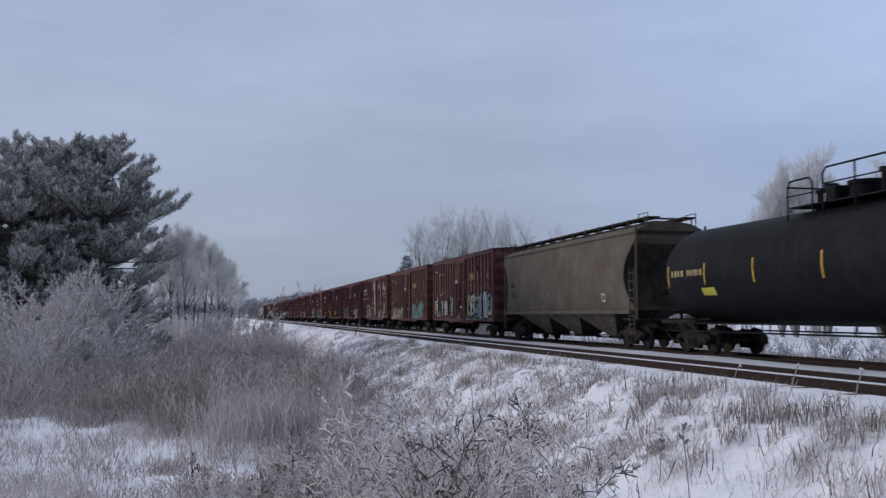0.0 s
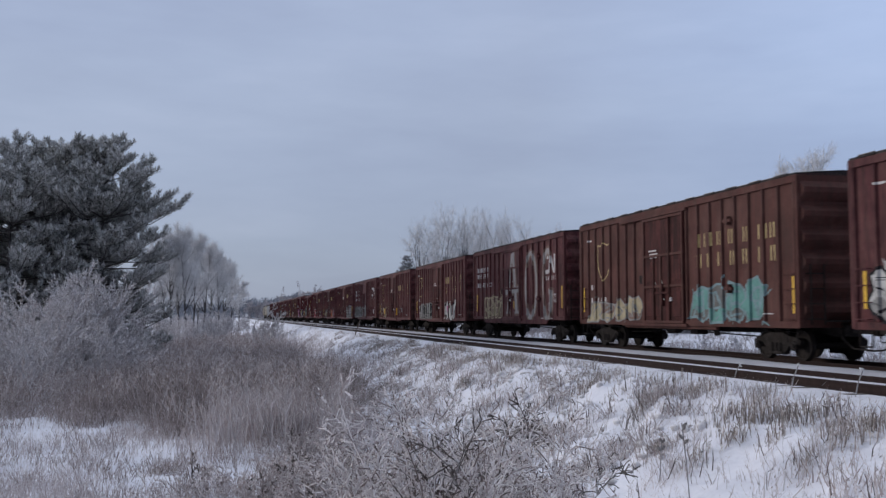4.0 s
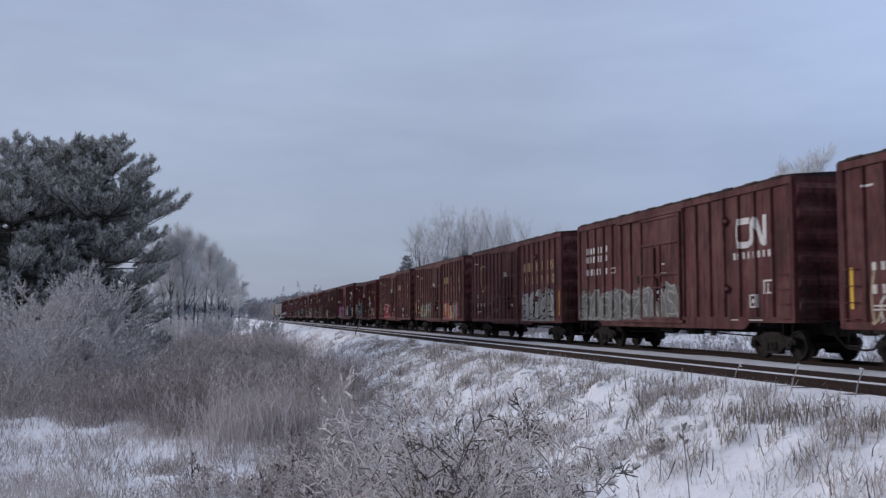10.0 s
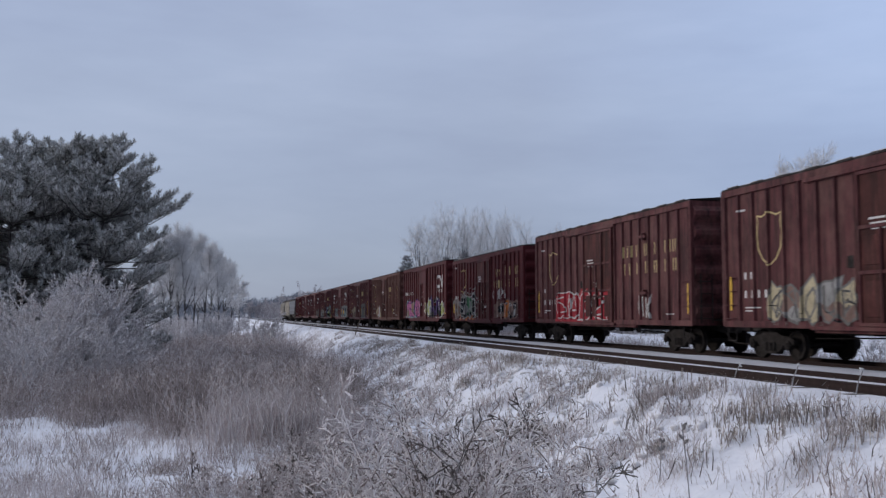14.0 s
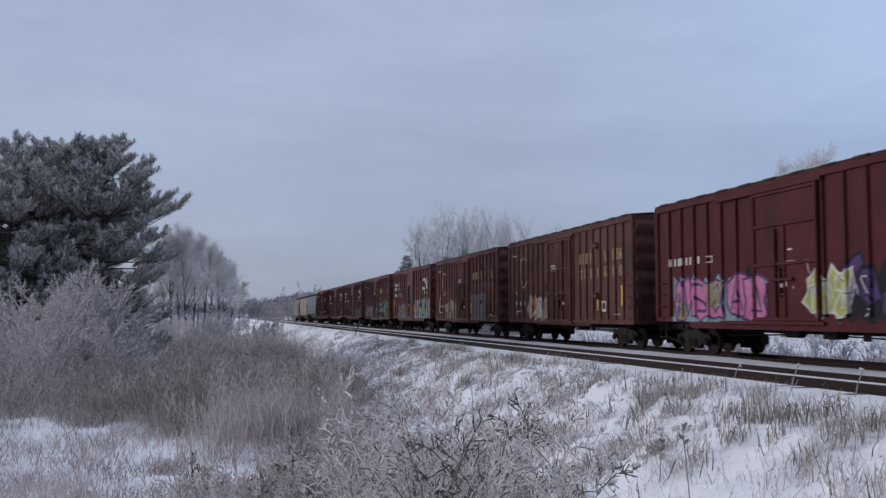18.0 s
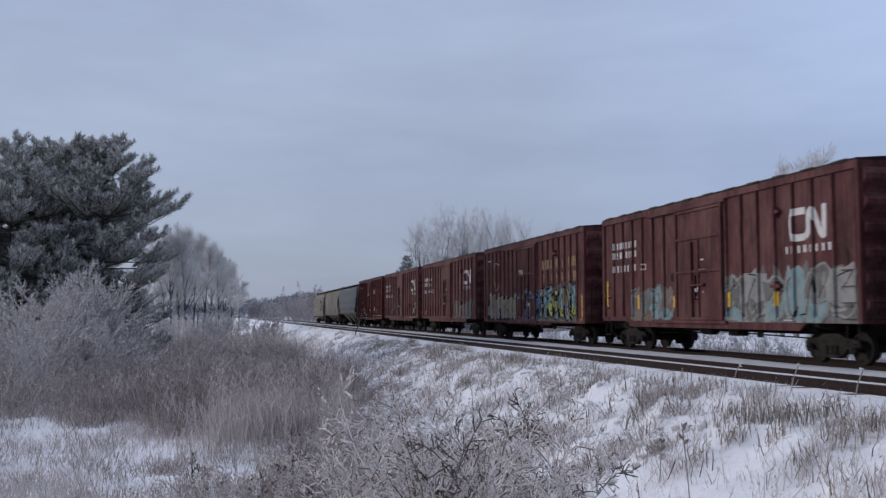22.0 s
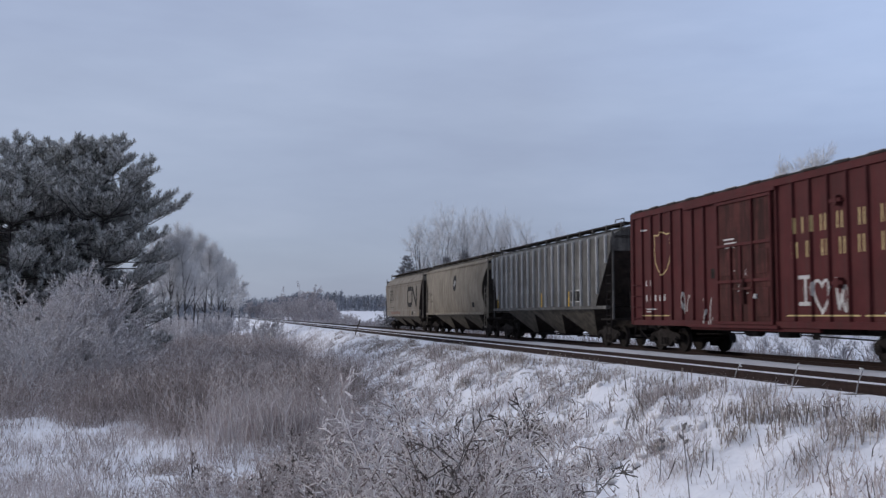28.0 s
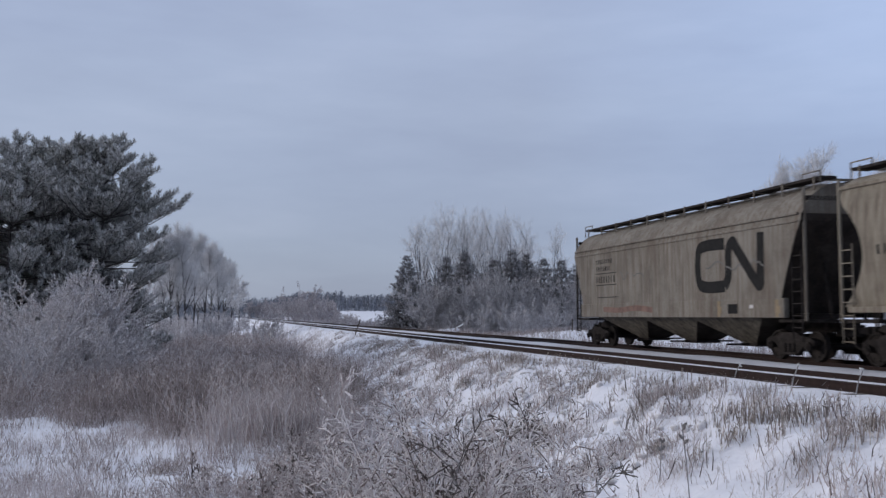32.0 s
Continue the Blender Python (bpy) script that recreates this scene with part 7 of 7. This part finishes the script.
def build_field():
    rng = np.random.default_rng(12)
    # tall brush of the low field
    y = 24.0 + (118.0 - 24.0) * rng.uniform(0, 1, 150000) ** 1.55
    x = rng.uniform(-0.30, 0.24, len(y)) * y
    edge = 28.0 - 5.5 * np.exp(-((x - 1.6) / 2.2) ** 2) + 1.0 * np.sin(x * 0.9) + 0.9 * np.sin(x * 2.3 + 1)
    front = edge + rng.exponential(1.6, len(y)) - 1.2
    toe = np.minimum(4.9, 0.131 * y) + 0.3 * np.sin(y * 0.31) + rng.normal(0, 0.3, len(y))
    patch = np.array([noise.noise((a * 0.25, b * 0.12, 2.0)) for a, b in zip(x, y)])
    ok = (y > front) & (x < toe) & (rng.uniform(-0.55, 0.5, len(y)) < patch + 0.3)
    h = (1.15 + 0.45 * patch) * np.clip(0.42 + (y - edge) / 9.0, 0.42, 1.0)
    stalks("field_brush", "tall dry brush rimed with frost in the low field", BRUSH, np.column_stack([x, y])[ok][:60000], h[ok][:60000], 0.010, 0.42, 1)
    brush_shrubs(rng)
    # lighter goldenrod clumps at the brush's edge
    c = np.column_stack([rng.normal(1.3, 1.0, 75), rng.normal(24.6, 1.6, 75)])
    stalks("goldenrod_clumps", "pale frosted goldenrod stalks at the brush's edge", BRUSH_PALE, c, 1.25, 0.008, 0.17, 2, 34, 0.28)
    c = np.column_stack([rng.uniform(-7.5, 3.0, 150), rng.uniform(15.5, 28.0, 150)])
    stalks("low_clumps", "low frosted weed clumps in the open snow", TUFT, c, 0.34, 0.008, 0.38, 22, 26, 0.2)
    # thin weeds in the open snow, in loose patches
    y = 13.0 + 17 * rng.uniform(0, 1, 3000)
    x = rng.uniform(-0.30, 0.30, len(y)) * y
    ok = (x < 4.8) & (np.array([noise.noise((a * 0.5, b * 0.4, 4.0)) for a, b in zip(x, y)]) > rng.uniform(-0.3, 0.35, len(y)))
    stalks("thin_weeds", "thin pale weeds standing in the snow", BRUSH_PALE, np.column_stack([x, y])[ok], 0.42, 0.0046, 0.36, 3, 9, 0.20)
    # the bank: stubble tufts, loose weeds
    y = 9.0 + 75 * rng.uniform(0, 1, 1300) ** 1.3
    x = rng.uniform(5.4, 9.6, len(y))
    ok = np.array([noise.noise((a * 1.6, b * 1.3, 5.0)) for a, b in zip(x, y)]) > 0.40
    stalks("bank_stubble", "tufts of tan frosted grass stubble on the embankment", DRY_GRASS, np.column_stack([x, y])[ok], 0.30, 0.008, 0.34, 4, 34, 0.13, "grass")
    # thick stubble patches with bare snow between them
    for k, (b, d, wide, n) in enumerate([(17.6, 21.0, 0.7, 22), (18.9, 20.4, 0.5, 14), (20.4, 22.5, 0.4, 8), (31.2, 16.2, 0.55, 24), (33.4, 15.8, 0.6, 26), (37.3, 14.2, 0.5, 24),
                                         (28.2, 19.2, 0.4, 14), (16.5, 30.0, 0.9, 16), (13.0, 40.0, 1.2, 18), (22.5, 22.5, 0.7, 14), (25.8, 21.0, 0.5, 12)]):
        x, y = at(b, d)
        c = np.column_stack([rng.normal(x, wide * 0.55, n), rng.normal(y, wide, n)])
        stalks("stubble_patch", "patch of cut frosted weed stubble on the embankment", DRY_GRASS, c, 0.3, 0.010, 0.12, 40 + k, 9, 0.12, "grass")
    y = 9.0 + 110 * rng.uniform(0, 1, 9500) ** 1.4
    x = rng.uniform(4.6, 9.4, len(y))
    keep = np.array([noise.noise((a * 0.7, b * 0.35, 6.0)) for a, b in zip(x, y)]) > rng.uniform(-0.16, 0.4, len(y)) + np.clip((x - 6.5) * 0.06, 0, 0.2)
    stalks("bank_weeds", "thin frosted weeds on the embankment", BRUSH_PALE, np.column_stack([x, y])[keep], 0.34, 0.008, 0.35, 5, 3, 0.12)
    y = 8.5 + 11 * rng.uniform(0, 1, 800)
    x = rng.uniform(4.2, 9.2, len(y))
    ok = np.array([noise.noise((a * 0.8, b * 0.8, 21.0)) for a, b in zip(x, y)]) > rng.uniform(-0.25, 0.35, len(y))
    stalks("near_weeds", "thin frosted weeds scattered over the near bank", BRUSH_PALE, np.column_stack([x, y])[ok], 0.34, 0.0042, 0.42, 19, 9, 0.13)
    # brown grass along the crest of the bank
    y = 21 + 34 * rng.uniform(0, 1, 190)
    x = 8.75 + 0.25 * np.sin(y * 0.7) + rng.normal(0, 0.35, len(y))
    ok = np.array([noise.noise((a * 0.8, b * 0.45, 33.0)) for a, b in zip(x, y)]) > -0.12
    stalks("crest_grass", "low brown frosted grass along the crest of the embankment", DRY_GRASS, np.column_stack([x, y])[ok], 0.26, 0.008, 0.7, 35, 34, 0.17, "grass")
    # rough frosted tussocks that cover the lower bank
    y = 15 + 44 * rng.uniform(0, 1, 620) ** 1.2
    x = np.maximum(rng.uniform(3.6, 8.6, len(y)), 0.135 * np.minimum(y, 45))
    ok = np.array([noise.noise((a * 0.9, b * 0.5, 11.0)) for a, b in zip(x, y)]) > rng.uniform(-0.4, 0.3, len(y)) + np.clip((x - 6.5) * 0.12, 0, 0.5)
    stalks("bank_tussocks", "rough frosted tussocks on the lower bank", BRUSH_PALE, np.column_stack([x, y])[ok], 0.36, 0.009, 0.6, 16, 22, 0.13, "grass")
    stalks("bank_stems", "dark dead stems among the tussocks", DARK_STEM, np.column_stack([x, y])[ok][:260], 0.5, 0.011, 0.4, 17, 3, 0.2)
    y = 9.5 + 30 * rng.uniform(0, 1, 130) ** 1.3
    x = rng.uniform(5.0, 9.6, len(y))
    stalks("tall_weeds", "tall dark dead weed stems on the embankment", DARK_STEM, np.column_stack([x, y]), 0.5, 0.008, 0.2, 15, 2, 0.1)
    y = 46 + 110 * rng.uniform(0, 1, 3600) ** 1.3
    x = rng.normal(5.7, 0.9, len(y))
    stalks("toe_brush", "frosted brush along the foot of the embankment", BRUSH_PALE, np.column_stack([x, y]), 0.6, 0.009, 0.2, 6, 2, 0.15)
    # low brush beyond the tracks
    y = 20 + 120 * rng.uniform(0, 1, 8000) ** 1.4
    x = 20.2 + np.abs(rng.normal(0, 3.5, len(y))) + rng.uniform(0, 1, len(y)) * y * 0.10
    ok = np.array([noise.noise((a * 0.2, b * 0.1, 8.0)) for a, b in zip(x, y)]) > -0.12
    stalks("trackside_brush", "low frosted brush beyond the tracks", BRUSH, np.column_stack([x, y])[ok], 0.6, 0.011, 0.25, 7, 2, 0.15)


def build_clods():
    """Frozen clods and lumps of trodden snow over the broken face of the bank."""
    rng = np.random.default_rng(41)
    bm = B()
    bmesh.ops.create_icosphere(bm, subdivisions=1, radius=1.0)
    v0 = np.array([v.co[:] for v in bm.verts])
    f0 = np.array([[v.index for v in f.verts] for f in bm.faces])
    bm.free()
    y = 14 + 46 * rng.uniform(0, 1, 5200) ** 1.1
    x = rng.uniform(4.8, 9.4, len(y))
    ok = np.array([noise.noise((a * 0.6, b * 0.35, 25.0)) for a, b in zip(x, y)]) > rng.uniform(-0.35, 0.3, len(y)) + np.clip(18 - y, 0, 6) * 0.06
    x, y = x[ok][:1300], y[ok][:1300]
    n = len(x)
    size = rng.uniform(0.03, 0.10, n) * (0.75 + y / 80)
    v = v0[None] * rng.uniform(0.65, 1.3, (n, len(v0), 1)) * (size[:, None] * rng.uniform(0.7, 1.4, (n, 3)) * [1, 1, 0.75])[:, None, :]
    v = v + np.column_stack([x, y, [ground_z(a, b) + 0.01 for a, b in zip(x, y)]])[:, None, :]
    loops = (np.arange(n)[:, None, None] * len(v0) + f0[None]).ravel()
    me = array_mesh("snow_clods", v.reshape(-1, 3), np.full(n * len(f0), 3), loops)
    tagged(part_of("snow_clods", me, CLOD), "frozen clods of snow and turf on the embankment", "snow", kind="stuff")


def build_far_side():
    """Grey weeds and low brush on the snow that shows beneath the passing cars."""
    rng = np.random.default_rng(31)
    y = 18 + 75 * rng.uniform(0, 1, 5000) ** 1.3
    x = 19.2 + 30 * rng.uniform(0, 1, len(y)) ** 1.5
    ok = np.array([noise.noise((a * 0.16, b * 0.12, 18.0)) for a, b in zip(x, y)]) > rng.uniform(-0.4, 0.25, len(y))
    stalks("far_side_weeds", "grey weeds standing in the snow beyond the tracks", TUFT, np.column_stack([x, y])[ok], 0.55, 0.012, 0.3, 32, 2, 0.2)


def build_near_shrubs():
    """Bare shrubs close to the tripod, thick with hoarfrost."""
    rows = [(10.0, 9.6, 2.05, 81), (13.6, 8.9, 1.95, 82), (16.0, 9.8, 2.15, 83), (7.2, 9.2, 1.3, 84), (19.0, 8.8, 1.6, 85), (12.0, 11.5, 1.9, 86), (5.4, 9.0, 1.1, 87), (3.2, 8.5, 0.8, 89), (1.2, 8.6, 0.55, 91), (6.4, 11.0, 1.2, 90), (15.0, 11.8, 2.1, 88)]
    for b, d, h, s in rows:
        x, y = at(b, d)
        bush = plant("frosted_shrub", "leafless shrub with twigs thick in hoarfrost", "shrub", x, y, [], [], "shrubs close by")
        rng = np.random.default_rng(s)
        for k in range(18):
            a, tilt = rng.uniform(0, 6.283), abs(rng.normal(0, 0.55))
            d0 = np.array([math.cos(a) * math.sin(tilt), math.sin(a) * math.sin(tilt), math.cos(tilt)])
            segs = []
            grow(rng, segs, np.array([rng.normal(0, 0.3), rng.normal(0, 0.3), -0.1]), d0, h * rng.uniform(0.6, 1.2), 0.012, 2, 0.80, 1.5, 0.0, 0.45, 0.24, None, 0.0066, 2)
            part_of("branch", tubes("branch", segs), DARK_STEM if k % 6 == 5 and b > 11 else FROST_TWIG, bush)
        for k in range(2 if b > 11 else 0):
            # a dark cane that arches over
            a = rng.uniform(0, 6.283)
            p, dd, segs = np.array([rng.normal(0, 0.25), rng.normal(0, 0.3), 0.0]), np.array([0.2 * math.cos(a), 0.2 * math.sin(a), 1.0]), []
            for i in range(7):
                dd = dd / np.linalg.norm(dd)
                q = p + dd * h * 0.15
                segs.append((*p, *q, 0.012 - 0.0007 * i, 0.0113 - 0.0007 * i))
                p, dd = q, dd + np.array([0.10 * math.cos(a), 0.10 * math.sin(a), -0.13]) + rng.normal(0, 0.05, 3)
            part_of("cane", tubes("cane", segs), DARK_STEM, bush, "dark arching cane")
    # low twiggy scrub over the snow by the shrubs
    rng = np.random.default_rng(95)
    for k, (b, d) in enumerate([(7.4, 15.6), (6.6, 16.4), (5.9, 15.6), (5.1, 16.6), (4.4, 15.8), (3.6, 16.8), (2.7, 16.0), (0.9, 17.2), (-1.6, 16.8), (7.0, 18.0), (6.2, 18.6), (5.4, 18.2), (4.6, 19.0), (3.8, 18.6), (6.6, 20.4), (5.6, 20.8), (4.6, 21.4), (6.0, 22.6)]):
        x, y = at(b + rng.uniform(-0.3, 0.3), d)
        bush = plant("low_shrub", "low leafless shrub of grey frosted twigs", "shrub", x, y, [], [], "low shrubs close by")
        for mat, count in ((BRUSH_PALE, 7 + int(1.2 * b)), (FROST_TWIG, 5 + int(0.8 * b)), (DARK_STEM, 2)):
            for _ in range(count):
                segs, a, tilt = [], rng.uniform(0, 6.283), abs(rng.normal(0, 0.7))
                d0 = np.array([math.cos(a) * math.sin(tilt), math.sin(a) * math.sin(tilt), math.cos(tilt)])
                grow(rng, segs, np.array([rng.normal(0, 0.4), rng.normal(0, 0.4), -0.12]), d0, rng.uniform(0.4, 0.8), 0.010, 2, 0.8, 1.4, 0.0, 0.5, 0.24, None, 0.0068, 1)
                part_of("branch", tubes("branch", segs), mat, bush)


build_pines()
build_spruces()
build_bare_trees()
build_bushes()
build_line_scrub()
build_far_woods()
build_field()
build_clods()
build_far_side()
build_near_shrubs()


# ---- small things beside the line ----
POST_WOOD = material("old_post_wood", [(0.05, 0.04, 0.036), (0.10, 0.08, 0.07), (0.16, 0.14, 0.13)], scale=5, stretch=(3, 3, 0.4), bump=0.3)
FROSTED = material("frost_crust", [(0.55, 0.56, 0.58), (0.74, 0.75, 0.77)], scale=8, fine=40, bump=0.5)
POD_HUSK = material("frosted_husk", [(0.10, 0.09, 0.085), (0.22, 0.205, 0.20), (0.42, 0.41, 0.41)], scale=14, fine=50, bump=0.3)
RUST_ORANGE = material("faded_orange", [(0.30, 0.10, 0.05), (0.42, 0.16, 0.08)], scale=5)


def build_small():
    x, y = 9.3, 69.0
    bm = rod(B(), (0, 0, -0.3), (0.5, 0, 1.2), 0.055, 8, 0.045)
    post = part("marker_post", bm, POST_WOOD, None, "", pose(x, y, ground_z(x, y)))
    tagged(post, "leaning dark wooden post on the embankment", "post")
    x, y = at(20.9, 88)
    post = part("fence_post", rod(B(), (0, 0, -0.3), (0.05, 0, 1.1), 0.06, 8), POST_WOOD, None, "", pose(x, y, ground_z(x, y)))
    tagged(post, "short weathered post in the snow beyond the tracks", "post")
    # frosted weeds that stand by the near rail
    for b, d, h in ((33.3, 20.1, 0.42), (36.6, 18.2, 0.45), (30.2, 22.6, 0.3)):
        x, y = at(b, d)
        z = ground_z(x, y)
        weed = thing("frosted_weed", "single dead weed stalk capped with frost beside the rail", "weed", "weeds by the rail", pose(x, y, z))
        bm = pipe(B(), [(0, 0, -0.05), (0.03, -0.05, h * 0.5), (0.10, -0.1, h)], 0.012, 5)
        part("stalk", bm, BARK_PALE, weed)
        bm = B()
        r = random.Random(int(b))
        for _ in range(7):
            m = Matrix.Translation((0.10 + r.uniform(-0.05, 0.05), -0.1 + r.uniform(-0.05, 0.05), h + r.uniform(-0.03, 0.05))) @ Matrix.Diagonal((1, 1, 0.6, 1))
            bmesh.ops.create_icosphere(bm, subdivisions=1, radius=r.uniform(0.012, 0.024), matrix=m)
        part("seed_head", bm, FROSTED, weed, "frost-covered seed head")
    # dead milkweed with open dark pods on the near bank
    for b, d, h, seed in ((27.6, 14.0, 1.1, 1), (25.9, 15.2, 0.6, 2)):
        x, y = at(b, d)
        r = random.Random(seed)
        weed = thing("milkweed", "dead milkweed stalk with grey open pods in the snow", "weed", "milkweeds on the bank", pose(x, y, ground_z(x, y)))
        lean = r.uniform(-0.12, 0.06)
        part("stalk", pipe(B(), [(0, 0, -0.05), (lean * 0.4, 0, h * 0.45), (lean, 0.02, h)], 0.009, 5), BARK_PALE, weed)
        for k in range(r.choice((4, 5, 6))):
            f = r.uniform(0.72, 1.0)
            a, tilt = r.uniform(0, 6.283), r.uniform(0.5, 1.1)
            c = Vector((lean * f, 0.02 * f, h * f))
            way = Vector((math.cos(a) * math.sin(tilt), math.sin(a) * math.sin(tilt), math.cos(tilt)))
            turn = way.to_track_quat("Z", "Y").to_matrix().to_4x4()
            bm = B()
            # a split husk: two hollow boat-shaped halves
            for s in (-1, 1):
                loft(bm, [[(s * w, 0.0, z), (s * w * 0.7, w * 0.9, z), (s * w * 0.3, w * 0.5, z), (s * w * 0.3, -w * 0.5, z), (s * w * 0.7, -w * 0.9, z)]
                          for w, z in ((0.004, 0.0), (0.022, 0.035), (0.028, 0.07), (0.018, 0.11), (0.003, 0.14))])
            part("pod", bm, POD_HUSK, weed, "grey split seed pod", Matrix.Translation(c) @ turn @ Matrix.Scale(0.8, 4))
    # pile of cut wood and snow-covered scrap beyond the tracks
    x, y = at(13.4, 97)
    pile = thing("brush_pile", "pile of cut branches and boards under snow", "wood pile", m=pose(x, y, ground_z(x, y) + 0.12))
    r = random.Random(4)
    for k in range(14):
        a = r.uniform(0, 3.14)
        l = r.uniform(0.7, 1.5)
        c = Vector((r.uniform(-1.2, 1.2), r.uniform(-0.5, 0.5), 0.12 + 0.25 * r.random()))
        d = Vector((math.cos(a), math.sin(a), r.uniform(-0.12, 0.25))) * l * 0.5
        part("branch", rod(B(), c - d, c + d, r.uniform(0.04, 0.08), 7), r.choice((POST_WOOD, BARK_PALE, FROSTED)), pile)
    bm = box(B(), -0.9, 0.9, -0.14, 0.14, -0.03, 0.03, 0.008)
    part("board", bm, FROSTED, pile, "snow-covered board leaning upwards", pose(0.9, 0, 0.7, 0, -28, 10))
    part("scrap_panel", box(B(), -0.35, 0.35, -0.03, 0.03, 0, 0.35, 0.01), RUST_ORANGE, pile, "faded orange scrap panel", pose(-1.2, -0.5, 0.1, 10, 0, 20))
    bm = B()
    for k in range(9):
        m = Matrix.Translation((r.uniform(-1.1, 1.1), r.uniform(-0.4, 0.4), 0.42 + r.uniform(-0.1, 0.1))) @ Matrix.Diagonal((1.7, 1.3, 0.6, 1))
        bmesh.ops.create_icosphere(bm, subdivisions=2, radius=r.uniform(0.18, 0.32), matrix=m)
    part("snow_cap", bm, SNOW, pile)


build_small()


# ---- what moves ----
def motions():
    """The train rolls by along the far track, and its wheels turn."""
    for car, mid, k in CARS:
        walk(car, [(t, pose(FAR_TRACK, mid - run(t), 0)) for t in [0.5 * i for i in range(65)]])
    wheels = [o for car, mid, k in CARS for o in car.children_recursive if o.name.split(".")[0] == "wheelset"]
    first = wheels[0]
    walk(first, [(i / 30, pose(0, 0, 0, math.degrees(run(i / 30) / WHEEL_R) % 360)) for i in range(961)])
    turn = first.animation_data
    for w in wheels[1:]:
        w.rotation_mode = "QUATERNION"
        w.animation_data_create()
        w.animation_data.action = turn.action
        w.animation_data.action_slot = turn.action_slot


motions()
